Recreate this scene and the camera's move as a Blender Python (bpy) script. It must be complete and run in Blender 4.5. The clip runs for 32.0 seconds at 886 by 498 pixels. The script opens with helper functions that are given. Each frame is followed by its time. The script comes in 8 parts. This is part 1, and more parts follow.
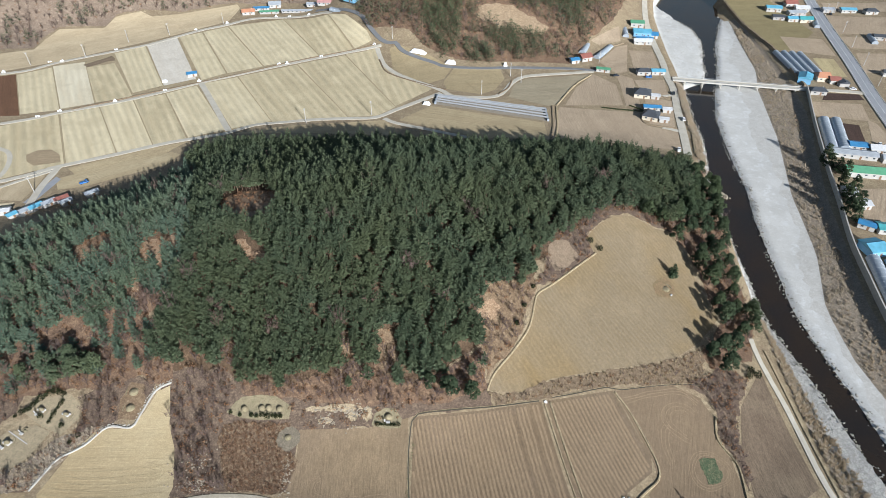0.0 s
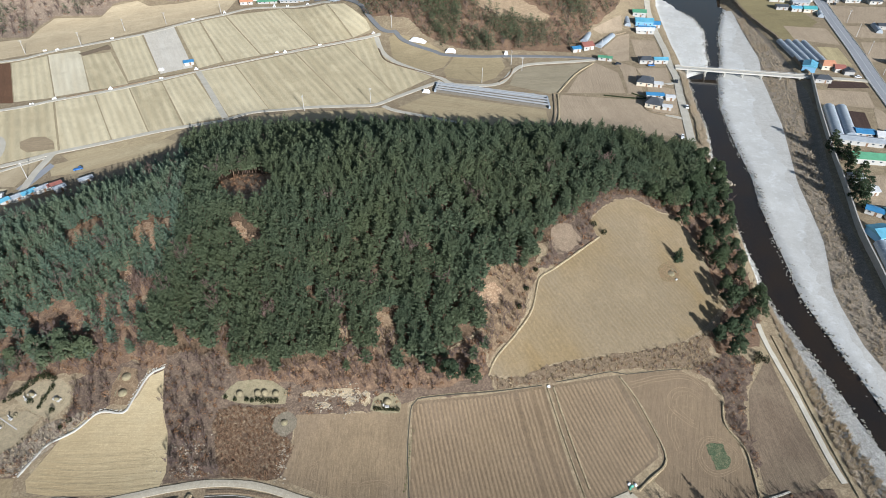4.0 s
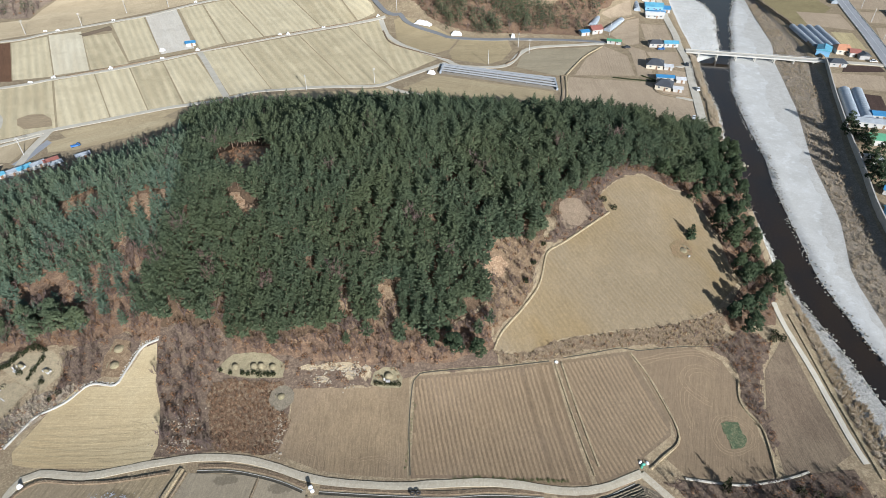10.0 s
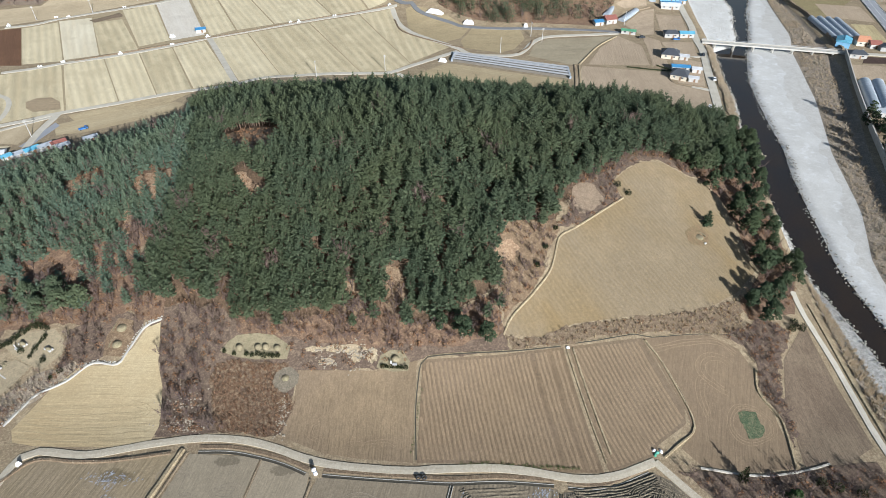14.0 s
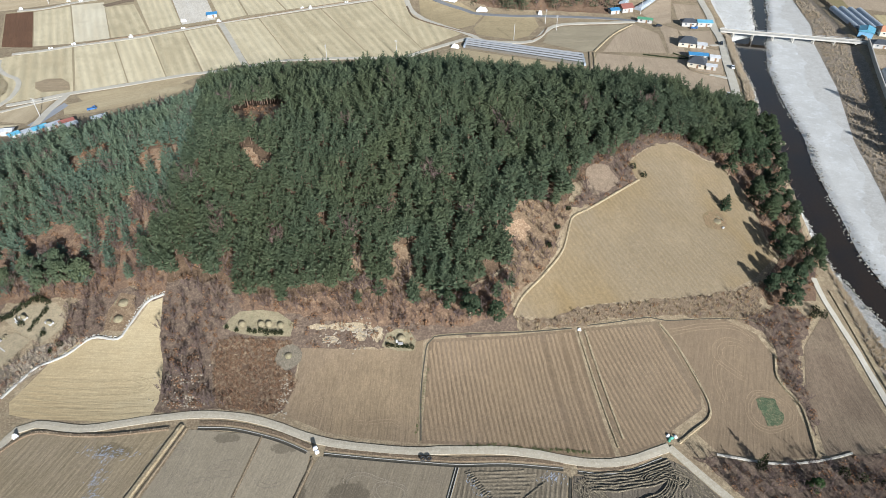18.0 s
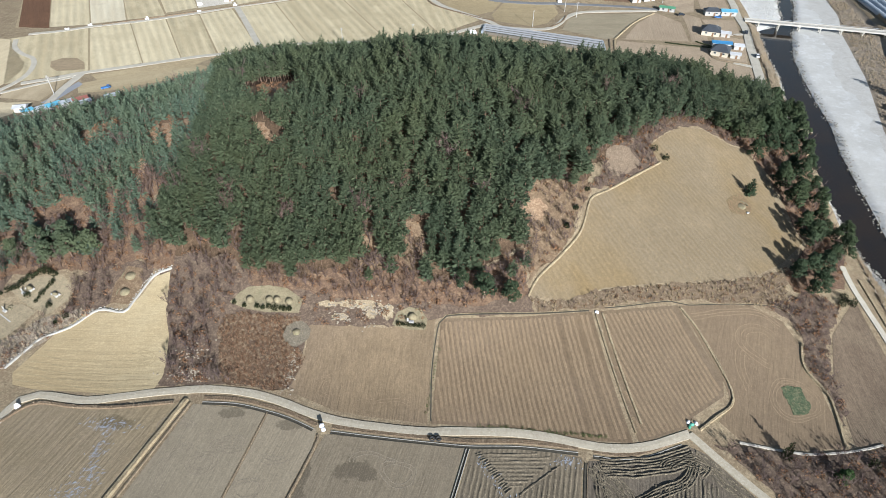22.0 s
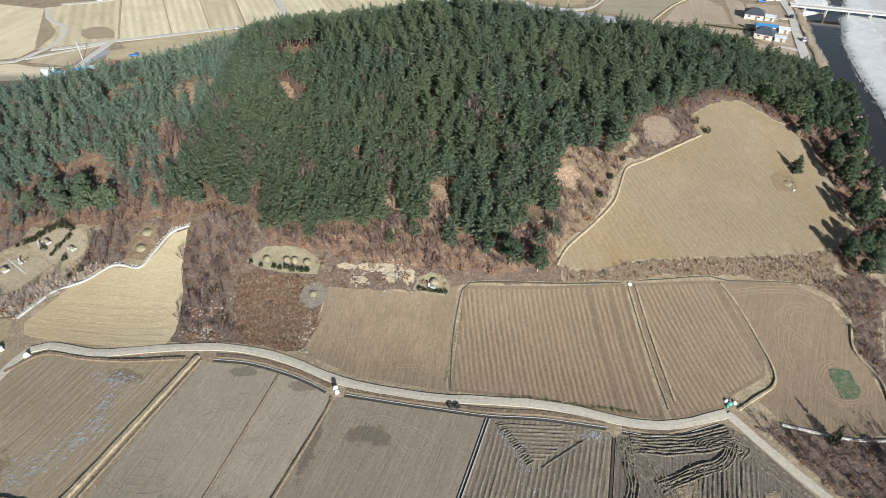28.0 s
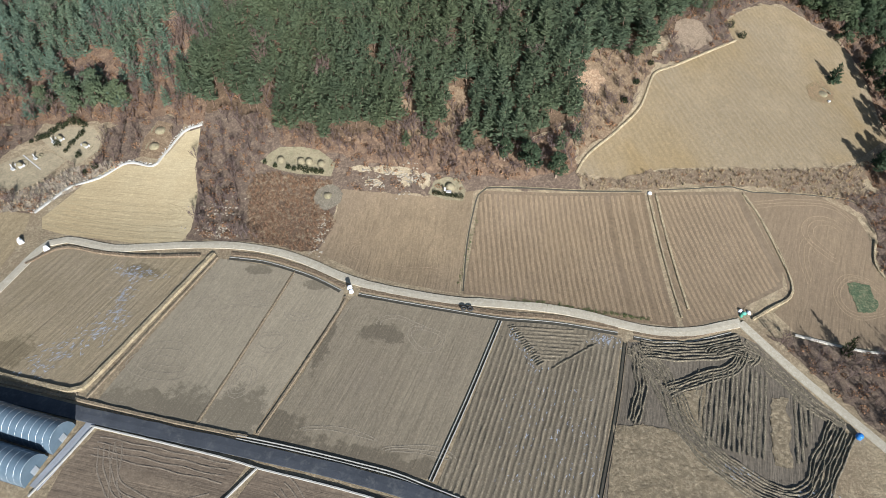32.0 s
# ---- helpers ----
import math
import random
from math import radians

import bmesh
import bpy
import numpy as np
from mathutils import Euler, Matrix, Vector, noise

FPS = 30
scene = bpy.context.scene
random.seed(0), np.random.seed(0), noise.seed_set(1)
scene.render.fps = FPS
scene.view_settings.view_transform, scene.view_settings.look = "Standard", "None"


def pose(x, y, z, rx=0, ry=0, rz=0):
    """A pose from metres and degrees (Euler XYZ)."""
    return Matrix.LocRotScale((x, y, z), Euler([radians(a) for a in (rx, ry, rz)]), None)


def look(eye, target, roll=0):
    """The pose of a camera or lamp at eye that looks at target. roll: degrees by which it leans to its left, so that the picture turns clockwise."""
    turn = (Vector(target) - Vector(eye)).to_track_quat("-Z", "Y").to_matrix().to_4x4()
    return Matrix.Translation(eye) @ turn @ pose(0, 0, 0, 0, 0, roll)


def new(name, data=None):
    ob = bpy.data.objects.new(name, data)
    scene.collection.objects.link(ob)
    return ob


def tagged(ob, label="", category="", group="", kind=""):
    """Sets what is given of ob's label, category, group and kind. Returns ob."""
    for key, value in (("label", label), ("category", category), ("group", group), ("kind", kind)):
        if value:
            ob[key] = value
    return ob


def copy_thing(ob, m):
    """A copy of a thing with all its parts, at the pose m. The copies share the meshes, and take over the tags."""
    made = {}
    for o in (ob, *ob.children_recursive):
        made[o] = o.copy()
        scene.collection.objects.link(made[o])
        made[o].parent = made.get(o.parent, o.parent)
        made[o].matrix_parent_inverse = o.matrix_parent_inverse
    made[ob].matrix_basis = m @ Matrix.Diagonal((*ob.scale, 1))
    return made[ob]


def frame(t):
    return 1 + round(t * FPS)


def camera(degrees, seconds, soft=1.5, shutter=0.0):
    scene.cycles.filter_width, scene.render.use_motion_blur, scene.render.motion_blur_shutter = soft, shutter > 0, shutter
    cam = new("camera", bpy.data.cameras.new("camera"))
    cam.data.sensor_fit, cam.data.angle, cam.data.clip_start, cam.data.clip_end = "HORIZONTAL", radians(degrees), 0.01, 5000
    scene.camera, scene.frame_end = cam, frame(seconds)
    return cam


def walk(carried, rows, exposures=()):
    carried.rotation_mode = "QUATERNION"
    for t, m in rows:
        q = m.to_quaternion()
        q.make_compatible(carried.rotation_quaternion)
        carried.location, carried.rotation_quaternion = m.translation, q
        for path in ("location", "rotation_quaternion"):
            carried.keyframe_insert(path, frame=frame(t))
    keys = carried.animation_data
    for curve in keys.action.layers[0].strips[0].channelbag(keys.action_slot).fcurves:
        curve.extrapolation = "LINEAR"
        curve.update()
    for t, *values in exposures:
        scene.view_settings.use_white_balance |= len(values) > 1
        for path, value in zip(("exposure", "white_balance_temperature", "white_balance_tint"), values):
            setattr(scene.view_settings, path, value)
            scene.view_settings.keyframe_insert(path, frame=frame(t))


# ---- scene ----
cam = camera(72.0, 32.0, 0.6)
METRES, EYE, TILT, LEAN, TURN = 62.0, 173.6, -39.2, 0.0, 0.0
ROWS = [
    (0.0, 0.0, 0.0, 0.0, 0.0, 0.0, -0.0),
    (0.5, 0.0005, 0.0098, -0.0112, -0.02, -0.01, 0.02),
    (1.0, 0.0002, 0.0206, -0.0249, -0.04, -0.02, 0.05),
    (1.5, 0.0001, 0.0302, -0.0367, -0.04, -0.03, 0.06),
    (2.0, -0.0001, 0.0418, -0.0493, -0.04, -0.03, 0.06),
    (2.5, -0.0008, 0.051, -0.0598, -0.04, -0.05, 0.06),
    (3.0, -0.0004, 0.0616, -0.0729, -0.03, -0.06, 0.03),
    (3.5, -0.0019, 0.0714, -0.0842, -0.03, -0.06, 0.02),
    (5.5, -0.0049, 0.1128, -0.138, -0.01, -0.05, -0.07),
    (6.0, -0.0036, 0.1232, -0.1499, 0.02, -0.04, -0.1),
    (6.5, -0.0041, 0.1329, -0.162, 0.02, -0.05, -0.12),
    (7.0, -0.0037, 0.1443, -0.1748, 0.06, -0.06, -0.17),
    (7.5, -0.0032, 0.1542, -0.1864, 0.11, -0.06, -0.21),
    (8.0, -0.0046, 0.1652, -0.199, 0.11, -0.06, -0.24),
    (8.5, -0.0044, 0.1739, -0.2103, 0.14, -0.07, -0.26),
    (9.0, -0.0045, 0.1832, -0.2234, 0.2, -0.07, -0.32),
    (9.5, -0.0049, 0.1927, -0.2359, 0.25, -0.06, -0.37),
    (10.0, -0.0049, 0.2017, -0.2483, 0.34, -0.08, -0.43),
    (10.5, -0.0064, 0.2096, -0.2592, 0.4, -0.09, -0.49),
    (11.0, -0.0069, 0.2196, -0.2716, 0.51, -0.09, -0.58),
    (11.5, -0.0086, 0.2289, -0.2823, 0.6, -0.09, -0.67),
    (12.0, -0.0087, 0.2383, -0.2935, 0.69, -0.11, -0.76),
    (12.5, -0.0101, 0.2479, -0.305, 0.79, -0.11, -0.85),
    (13.0, -0.0103, 0.258, -0.3163, 0.92, -0.13, -0.96),
    (13.5, -0.0101, 0.2669, -0.3265, 1.03, -0.14, -1.05),
    (14.0, -0.0096, 0.2769, -0.338, 1.14, -0.15, -1.16),
    (14.5, -0.0088, 0.2861, -0.3486, 1.26, -0.17, -1.26),
    (16.5, -0.0025, 0.3294, -0.4035, 1.75, -0.17, -1.65),
    (17.0, -0.0027, 0.3406, -0.4179, 1.85, -0.18, -1.75),
    (17.5, -0.0026, 0.3512, -0.4312, 1.98, -0.19, -1.88),
    (18.0, -0.0018, 0.3614, -0.4448, 2.1, -0.2, -2.0),
    (18.5, -0.0028, 0.3725, -0.4583, 2.23, -0.21, -2.12),
    (19.0, -0.0035, 0.3839, -0.4724, 2.39, -0.22, -2.28),
    (19.5, -0.0046, 0.3939, -0.4845, 2.52, -0.23, -2.41),
    (20.0, -0.0058, 0.405, -0.4978, 2.67, -0.24, -2.56),
    (20.5, -0.0062, 0.4155, -0.5097, 2.81, -0.26, -2.69),
    (21.0, -0.0058, 0.4262, -0.5226, 2.97, -0.27, -2.83),
    (21.5, -0.0059, 0.4359, -0.5342, 3.11, -0.3, -2.96),
    (22.0, -0.0065, 0.4469, -0.5469, 3.29, -0.32, -3.12),
    (22.5, -0.0066, 0.4568, -0.5588, 3.45, -0.34, -3.26),
    (23.0, -0.0067, 0.4673, -0.5722, 3.63, -0.36, -3.42),
    (23.5, -0.0066, 0.4769, -0.5844, 3.81, -0.38, -3.57),
    (24.0, -0.0063, 0.4877, -0.5982, 3.99, -0.39, -3.72),
    (24.5, -0.0064, 0.4973, -0.6108, 4.17, -0.39, -3.88),
    (25.0, -0.0058, 0.5078, -0.6249, 4.36, -0.42, -4.04),
    (25.5, -0.0062, 0.5176, -0.6379, 4.53, -0.42, -4.19),
    (27.5, -0.0073, 0.5622, -0.6933, 5.31, -0.47, -4.86),
    (28.0, -0.0083, 0.5729, -0.7065, 5.53, -0.49, -5.05),
    (28.5, -0.0086, 0.583, -0.7186, 5.72, -0.53, -5.22),
    (29.0, -0.0082, 0.5942, -0.7323, 5.96, -0.57, -5.41),
    (29.5, -0.0092, 0.6037, -0.7441, 6.14, -0.59, -5.58),
    (30.0, -0.0095, 0.6078, -0.7486, 6.36, -0.63, -5.75),
    (30.5, -0.0101, 0.6076, -0.7491, 6.54, -0.66, -5.87),
    (31.0, -0.0099, 0.6069, -0.7491, 6.7, -0.69, -5.98),
    (31.5, -0.0089, 0.6057, -0.7573, 6.87, -1.97, -6.12),
    (32.0, -0.0074, 0.6017, -0.7812, 7.01, -7.97, -6.35),
]
walk(cam, [(t, pose(0, 0, EYE, TILT, LEAN, TURN) @ pose(METRES * x, METRES * y, METRES * z, 90 + pitch, roll, yaw)) for t, x, y, z, yaw, pitch, roll in ROWS], [(0.0, 0.64), (14.0, 0.72), (26.0, 0.78), (32.0, 0.80)])

# ---- light ----
SUN_FROM, SUN_HIGH = (0.45, -0.893), 22.5
world = bpy.data.worlds.new("sky")
scene.world = world
world.use_nodes = True
_sky = world.node_tree.nodes.new("ShaderNodeTexSky")
_sky.sky_type, _sky.sun_disc = "NISHITA", False
_sky.sun_elevation, _sky.sun_rotation = radians(SUN_HIGH), math.atan2(*SUN_FROM)
_sky.air_density, _sky.dust_density = 1.2, 1.0
_back = world.node_tree.nodes["Background"]
world.node_tree.links.new(_sky.outputs[0], _back.inputs[0])
_back.inputs[1].default_value = 0.05
sun = new("sun", bpy.data.lights.new("sun", "SUN"))
sun.data.energy, sun.data.angle, sun.data.color = 5.0, radians(0.55), (1.0, 0.975, 0.935)
_c = math.cos(radians(SUN_HIGH))
sun.matrix_world = look((0, 0, 400), (-SUN_FROM[0] * _c * 100, -SUN_FROM[1] * _c * 100, 400 - math.sin(radians(SUN_HIGH)) * 100))


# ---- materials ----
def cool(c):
    """Cool cast of winter light put into every mixed colour: less red, more blue."""
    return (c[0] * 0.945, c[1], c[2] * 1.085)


class Nodes:
    """A material with a small set of node helpers."""

    def __init__(self, name, rough=0.9, metal=0.0, spec=0.25):
        self.mat = bpy.data.materials.new(name)
        self.mat.use_nodes = True
        self.t = self.mat.node_tree
        self.b = self.t.nodes["Principled BSDF"]
        self.b.inputs["Roughness"].default_value = rough
        self.b.inputs["Metallic"].default_value = metal
        self.b.inputs["Specular IOR Level"].default_value = spec
        self.co = None

    def node(self, kind, **sets):
        n = self.t.nodes.new(kind)
        for k, v in sets.items():
            n.inputs[k.replace("_", " ")].default_value = v
        return n

    def link(self, a, b):
        self.t.links.new(a, b)

    def place(self, turn=0.0):
        """World place, turned about z."""
        g = self.t.nodes.new("ShaderNodeNewGeometry")
        if not turn:
            return g.outputs["Position"]
        m = self.t.nodes.new("ShaderNodeVectorRotate")
        m.rotation_type = "Z_AXIS"
        m.inputs["Angle"].default_value = turn
        self.link(g.outputs["Position"], m.inputs["Vector"])
        return m.outputs[0]

    def noise(self, size, detail=4.0, rough=0.6, co=None, stretch=None):
        n = self.node("ShaderNodeTexNoise", Scale=1.0 / size, Detail=detail, Roughness=rough)
        src = co if co is not None else self.place()
        if stretch:
            m = self.t.nodes.new("ShaderNodeVectorMath")
            m.operation = "MULTIPLY"
            m.inputs[1].default_value = stretch
            self.link(src, m.inputs[0])
            src = m.outputs[0]
        self.link(src, n.inputs["Vector"])
        return n.outputs["Fac"]

    def span(self, fac, lo, hi, a=0.0, b=1.0):
        n = self.node("ShaderNodeMapRange")
        n.inputs[1].default_value, n.inputs[2].default_value, n.inputs[3].default_value, n.inputs[4].default_value = lo, hi, a, b
        self.link(fac, n.inputs[0])
        return n.outputs[0]

    def mix(self, fac, a, b):
        n = self.t.nodes.new("ShaderNodeMix")
        n.data_type = "RGBA"
        for sock, v in ((n.inputs[0], fac), (n.inputs[6], a), (n.inputs[7], b)):
            if isinstance(v, (int, float)):
                sock.default_value = v
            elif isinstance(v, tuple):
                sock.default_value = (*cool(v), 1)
            else:
                self.link(v, sock)
        return n.outputs[2]

    def sums(self, op, a, b):
        n = self.t.nodes.new("ShaderNodeMath")
        n.operation = op
        for sock, v in zip(n.inputs, (a, b)):
            if isinstance(v, (int, float)):
                sock.default_value = v
            else:
                self.link(v, sock)
        return n.outputs[0]

    def wave(self, period, turn, distort=1.0, detail=2.0, coarse=1.0):
        n = self.node("ShaderNodeTexWave", Scale=0.314 / period, Distortion=distort, Detail=detail)
        n.inputs["Detail Scale"].default_value = coarse
        n.bands_direction = "Y"
        self.link(self.place(turn), n.inputs["Vector"])
        return n.outputs["Fac"]

    def bump(self, fac, strength, depth):
        n = self.node("ShaderNodeBump", Strength=strength, Distance=depth)
        self.link(fac, n.inputs["Height"])
        self.link(n.outputs[0], self.b.inputs["Normal"])

    def colour(self, c):
        if isinstance(c, tuple):
            self.b.inputs["Base Color"].default_value = (*c, 1)
        else:
            self.link(c, self.b.inputs["Base Color"])
        return self.mat


def earth(name, a, b, c=None, size=6.0, grain=0.5, depth=0.15, rough=0.95, grit=1.0):
    """Mottled ground: two colours in patches, a third in spots, clods, fine grain and relief."""
    m = Nodes(name, rough)
    fine, clod = m.noise(grain, 6, 0.75), m.noise(grain * 3.2, 5, 0.7)
    col = m.mix(m.span(m.noise(size, 5, 0.65), 0.38, 0.62), a, b)
    if c:
        col = m.mix(m.span(m.noise(size * 0.37, 5, 0.7), 0.52, 0.66), col, c)
    col = m.mix(m.span(clod, 0.46, 0.64, 0.0, 0.36 * grit), col, tuple(v * 0.5 for v in a))
    col = m.mix(m.span(fine, 0.42, 0.66, 0.0, 0.5 * grit), col, tuple(v * 0.42 for v in a))
    col = m.mix(m.span(fine, 0.50, 0.30, 0.0, 0.5 * grit), col, tuple(min(0.85, v * 1.35) for v in (c or a)))
    m.bump(m.sums("ADD", fine, clod), 0.7, depth)
    return m.colour(col)


def tilled(name, a, b, turn, period=1.9, contrast=0.5, wide=7.0, stain=None, depth=0.1, even=False, drift=None, grit=1.0, wet=()):
    """A field: rows along the angle turn, broad swaths, patches and grain. stain: colour of damp patches. even: strict rows."""
    m = Nodes(name, 0.95)
    co = m.place(-turn)
    lines = m.noise(period * 0.75, 4, 0.65, co, (0.06, 1.0, 1.0))
    rows = m.span(lines, 0.38, 0.62)
    if even:
        strict = m.wave(period, -turn, 0.5, 2.0, 1.2)
        rows = m.sums("ADD", m.sums("MULTIPLY", strict, 0.7), m.sums("MULTIPLY", rows, 0.3))
    swath = m.noise(wide, 3, 0.5, co, (0.10, 1.0, 1.0))
    fine, clod = m.noise(0.4, 6, 0.75), m.noise(1.5, 4, 0.7, co, (0.4, 1.0, 1.0))
    broad = m.noise(17.0, 5, 0.6)
    col = m.mix(m.span(swath, 0.36, 0.64), a, b)
    if drift:
        col = m.mix(m.span(m.noise(46.0, 3, 0.55), 0.42, 0.6), col, drift)
    dark = tuple(v * 0.54 for v in a)
    fade = m.span(m.noise(11.0, 3, 0.6), 0.3, 0.65, 0.35, 1.0)
    col = m.mix(m.sums("MULTIPLY", m.span(rows, 0.0, 1.0, 0.0, contrast), fade), col, dark)
    col = m.mix(m.span(broad, 0.5, 0.66, 0.0, 0.6), col, stain or tuple(v * 0.78 for v in b))
    speck = m.noise(0.8, 3, 0.8, co, (0.8, 1.0, 1.0))
    col = m.mix(m.span(speck, 0.50, 0.62, 0.0, 0.34 * grit), col, tuple(v * 0.5 for v in b))
    col = m.mix(m.span(speck, 0.46, 0.36, 0.0, 0.26 * grit), col, tuple(min(0.8, v * 1.35) for v in a))
    for cx, cy, rx, ry in wet:
        # a damp hollow with a soft, uneven rim
        d = m.t.nodes.new("ShaderNodeVectorMath")
        d.operation = "SUBTRACT"
        m.link(m.place(), d.inputs[0])
        d.inputs[1].default_value = (cx, cy, 0)
        e = m.t.nodes.new("ShaderNodeVectorMath")
        e.operation = "MULTIPLY"
        m.link(d.outputs[0], e.inputs[0])
        e.inputs[1].default_value = (1 / rx, 1 / ry, 0)
        g = m.t.nodes.new("ShaderNodeVectorMath")
        g.operation = "LENGTH"
        m.link(e.outputs[0], g.inputs[0])
        rim = m.sums("ADD", g.outputs["Value"], m.span(m.noise(3.0, 5, 0.7), 0.3, 0.7, -0.55, 0.55))
        col = m.mix(m.span(rim, 1.12, 0.85, 0.0, 0.85), col, tuple(v * 0.55 for v in b))
    col = m.mix(m.span(clod, 0.45, 0.68, 0.0, 0.4 * grit), col, tuple(v * 0.62 for v in b))
    col = m.mix(m.span(fine, 0.42, 0.66, 0.0, 0.36 * grit), col, tuple(v * 0.5 for v in b))
    col = m.mix(m.span(fine, 0.48, 0.30, 0.0, 0.45), col, tuple(min(0.8, v * 1.3) for v in a))
    m.bump(m.sums("ADD", m.sums("MULTIPLY", rows, 1.2), m.sums("MULTIPLY", m.sums("ADD", speck, fine), 0.45)), 0.55, depth * 0.8 + 0.02)
    return m.colour(col)


def plain(name, a, b=None, size=1.0, rough=0.7, metal=0.0, spec=0.4, depth=0.02):
    m = Nodes(name, rough, metal, spec)
    f = m.noise(size, 5, 0.65)
    m.bump(f, 0.3, depth)
    return m.colour(m.mix(m.span(f, 0.3, 0.7), a, b or tuple(v * 0.72 for v in a)))


def leafy(name, a, b, c, size=9.0, vary=0.55, bulge=0.0):
    """Foliage: each spray differs, and stands differ over the slope. bulge: how far needles shade as the rounded crown they fill."""
    m = Nodes(name, 0.85, 0.0, 0.15)
    g = m.t.nodes.new("ShaderNodeNewGeometry")
    col = m.mix(m.span(m.noise(size * 0.45, 2, 0.5), 0.38, 0.62), a, b)
    col = m.mix(m.span(m.noise(size * 4.5, 3, 0.6), 0.42, 0.62, 0.0, 0.7), col, (b[0] * 1.15, b[1] * 1.05, b[2] * 0.88))
    col = m.mix(m.span(g.outputs["Random Per Island"], 0.2, 1.0, 0.0, vary), col, c)
    if bulge:
        at = m.t.nodes.new("ShaderNodeAttribute")
        at.attribute_name = "bulge"
        turn = m.t.nodes.new("ShaderNodeVectorTransform")
        turn.vector_type, turn.convert_from, turn.convert_to = "NORMAL", "OBJECT", "WORLD"
        m.link(at.outputs["Vector"], turn.inputs[0])
        both = m.t.nodes.new("ShaderNodeMix")
        both.data_type = "VECTOR"
        both.inputs[0].default_value = bulge
        m.link(g.outputs["Normal"], both.inputs[4])
        m.link(turn.outputs[0], both.inputs[5])
        m.link(both.outputs[1], m.b.inputs["Normal"])
    return m.colour(col)


M_GROUND = earth("dry_grass", (0.33, 0.26, 0.165), (0.25, 0.185, 0.12), (0.40, 0.32, 0.21), 9.0, 0.6, 0.2)
M_LITTER = earth("leaf_litter", (0.20, 0.128, 0.084), (0.15, 0.098, 0.068), (0.285, 0.19, 0.12), 7.0, 0.7, 0.3)
M_BRUSH = earth("brush_floor", (0.132, 0.095, 0.072), (0.167, 0.119, 0.087), (0.24, 0.178, 0.125), 5.0, 0.6, 0.3)
M_REED = earth("dry_reeds", (0.35, 0.285, 0.215), (0.26, 0.212, 0.16), (0.43, 0.365, 0.28), 4.0, 0.5, 0.5)
M_GRAVEL = earth("river_gravel", (0.60, 0.59, 0.555), (0.53, 0.52, 0.485), (0.66, 0.655, 0.63), 11.0, 0.5, 0.03, grit=0.3)
M_WEEDS = earth("red_weeds", (0.165, 0.104, 0.065), (0.112, 0.075, 0.053), (0.31, 0.24, 0.158), 3.5, 0.8, 0.35)
M_DIRT = earth("dirt_road", (0.46, 0.41, 0.32), (0.40, 0.35, 0.265), (0.53, 0.48, 0.385), 1.6, 0.35, 0.03, grit=0.35)
M_LANE = earth("concrete_lane", (0.54, 0.50, 0.42), (0.47, 0.43, 0.35), None, 4.0, 0.4, 0.02, grit=0.3)
M_ASPHALT = earth("asphalt", (0.065, 0.072, 0.085), (0.05, 0.056, 0.067), (0.10, 0.105, 0.11), 5.0, 0.3, 0.02, grit=0.3)
M_HIGHWAY = earth("worn_asphalt", (0.33, 0.34, 0.36), (0.29, 0.30, 0.315), None, 8.0, 0.4, 0.02, grit=0.3)
M_TARMAC = earth("grey_tarmac", (0.20, 0.205, 0.21), (0.165, 0.17, 0.175), None, 6.0, 0.4, 0.02, grit=0.3)
M_CONCRETE = plain("concrete", (0.50, 0.48, 0.43), (0.38, 0.36, 0.32), 1.5, 0.85)
M_MOSS = earth("winter_green", (0.065, 0.10, 0.055), (0.10, 0.125, 0.07), (0.22, 0.19, 0.115), 2.0, 0.4, 0.15)
M_VERGE = earth("verge", (0.22, 0.157, 0.102), (0.165, 0.12, 0.08), (0.30, 0.235, 0.16), 2.0, 0.4, 0.3)
M_TURF = earth("grave_turf", (0.31, 0.26, 0.165), (0.25, 0.21, 0.135), (0.19, 0.175, 0.105), 3.5, 0.4, 0.1)
# Mud with the shade inside a ditch put into its colour.
M_DARK = plain("shaded_ditch_mud", (0.05, 0.045, 0.035), (0.09, 0.08, 0.06), 1.0, 0.8)
M_NEEDLE = leafy("pine_needles", (0.058, 0.084, 0.050), (0.076, 0.101, 0.058), (0.125, 0.145, 0.090), vary=0.35, bulge=0.5)
M_NEEDLE2 = leafy("blue_pine_needles", (0.080, 0.124, 0.090), (0.102, 0.144, 0.100), (0.155, 0.19, 0.132), 6.0, vary=0.35, bulge=0.45)
M_NEEDLE3 = leafy("red_pine_needles", (0.036, 0.058, 0.032), (0.049, 0.073, 0.040), (0.078, 0.102, 0.056), 5.0, vary=0.4, bulge=0.55)
M_BARK = plain("pine_bark", (0.20, 0.13, 0.09), (0.12, 0.08, 0.06), 0.4, 0.9)
M_PALE_BARK = plain("pale_bark", (0.36, 0.28, 0.21), (0.24, 0.17, 0.12), 0.5, 0.9)
M_TWIG = leafy("bare_twigs", (0.09, 0.066, 0.061), (0.12, 0.084, 0.071), (0.19, 0.146, 0.133), 8.0)
M_DRYLEAF = leafy("dry_oak_leaves", (0.23, 0.125, 0.068), (0.175, 0.095, 0.058), (0.33, 0.20, 0.115), 6.0)
M_WHITE = plain("white_film", (0.82, 0.82, 0.82), (0.72, 0.73, 0.74), 0.6, 0.35)


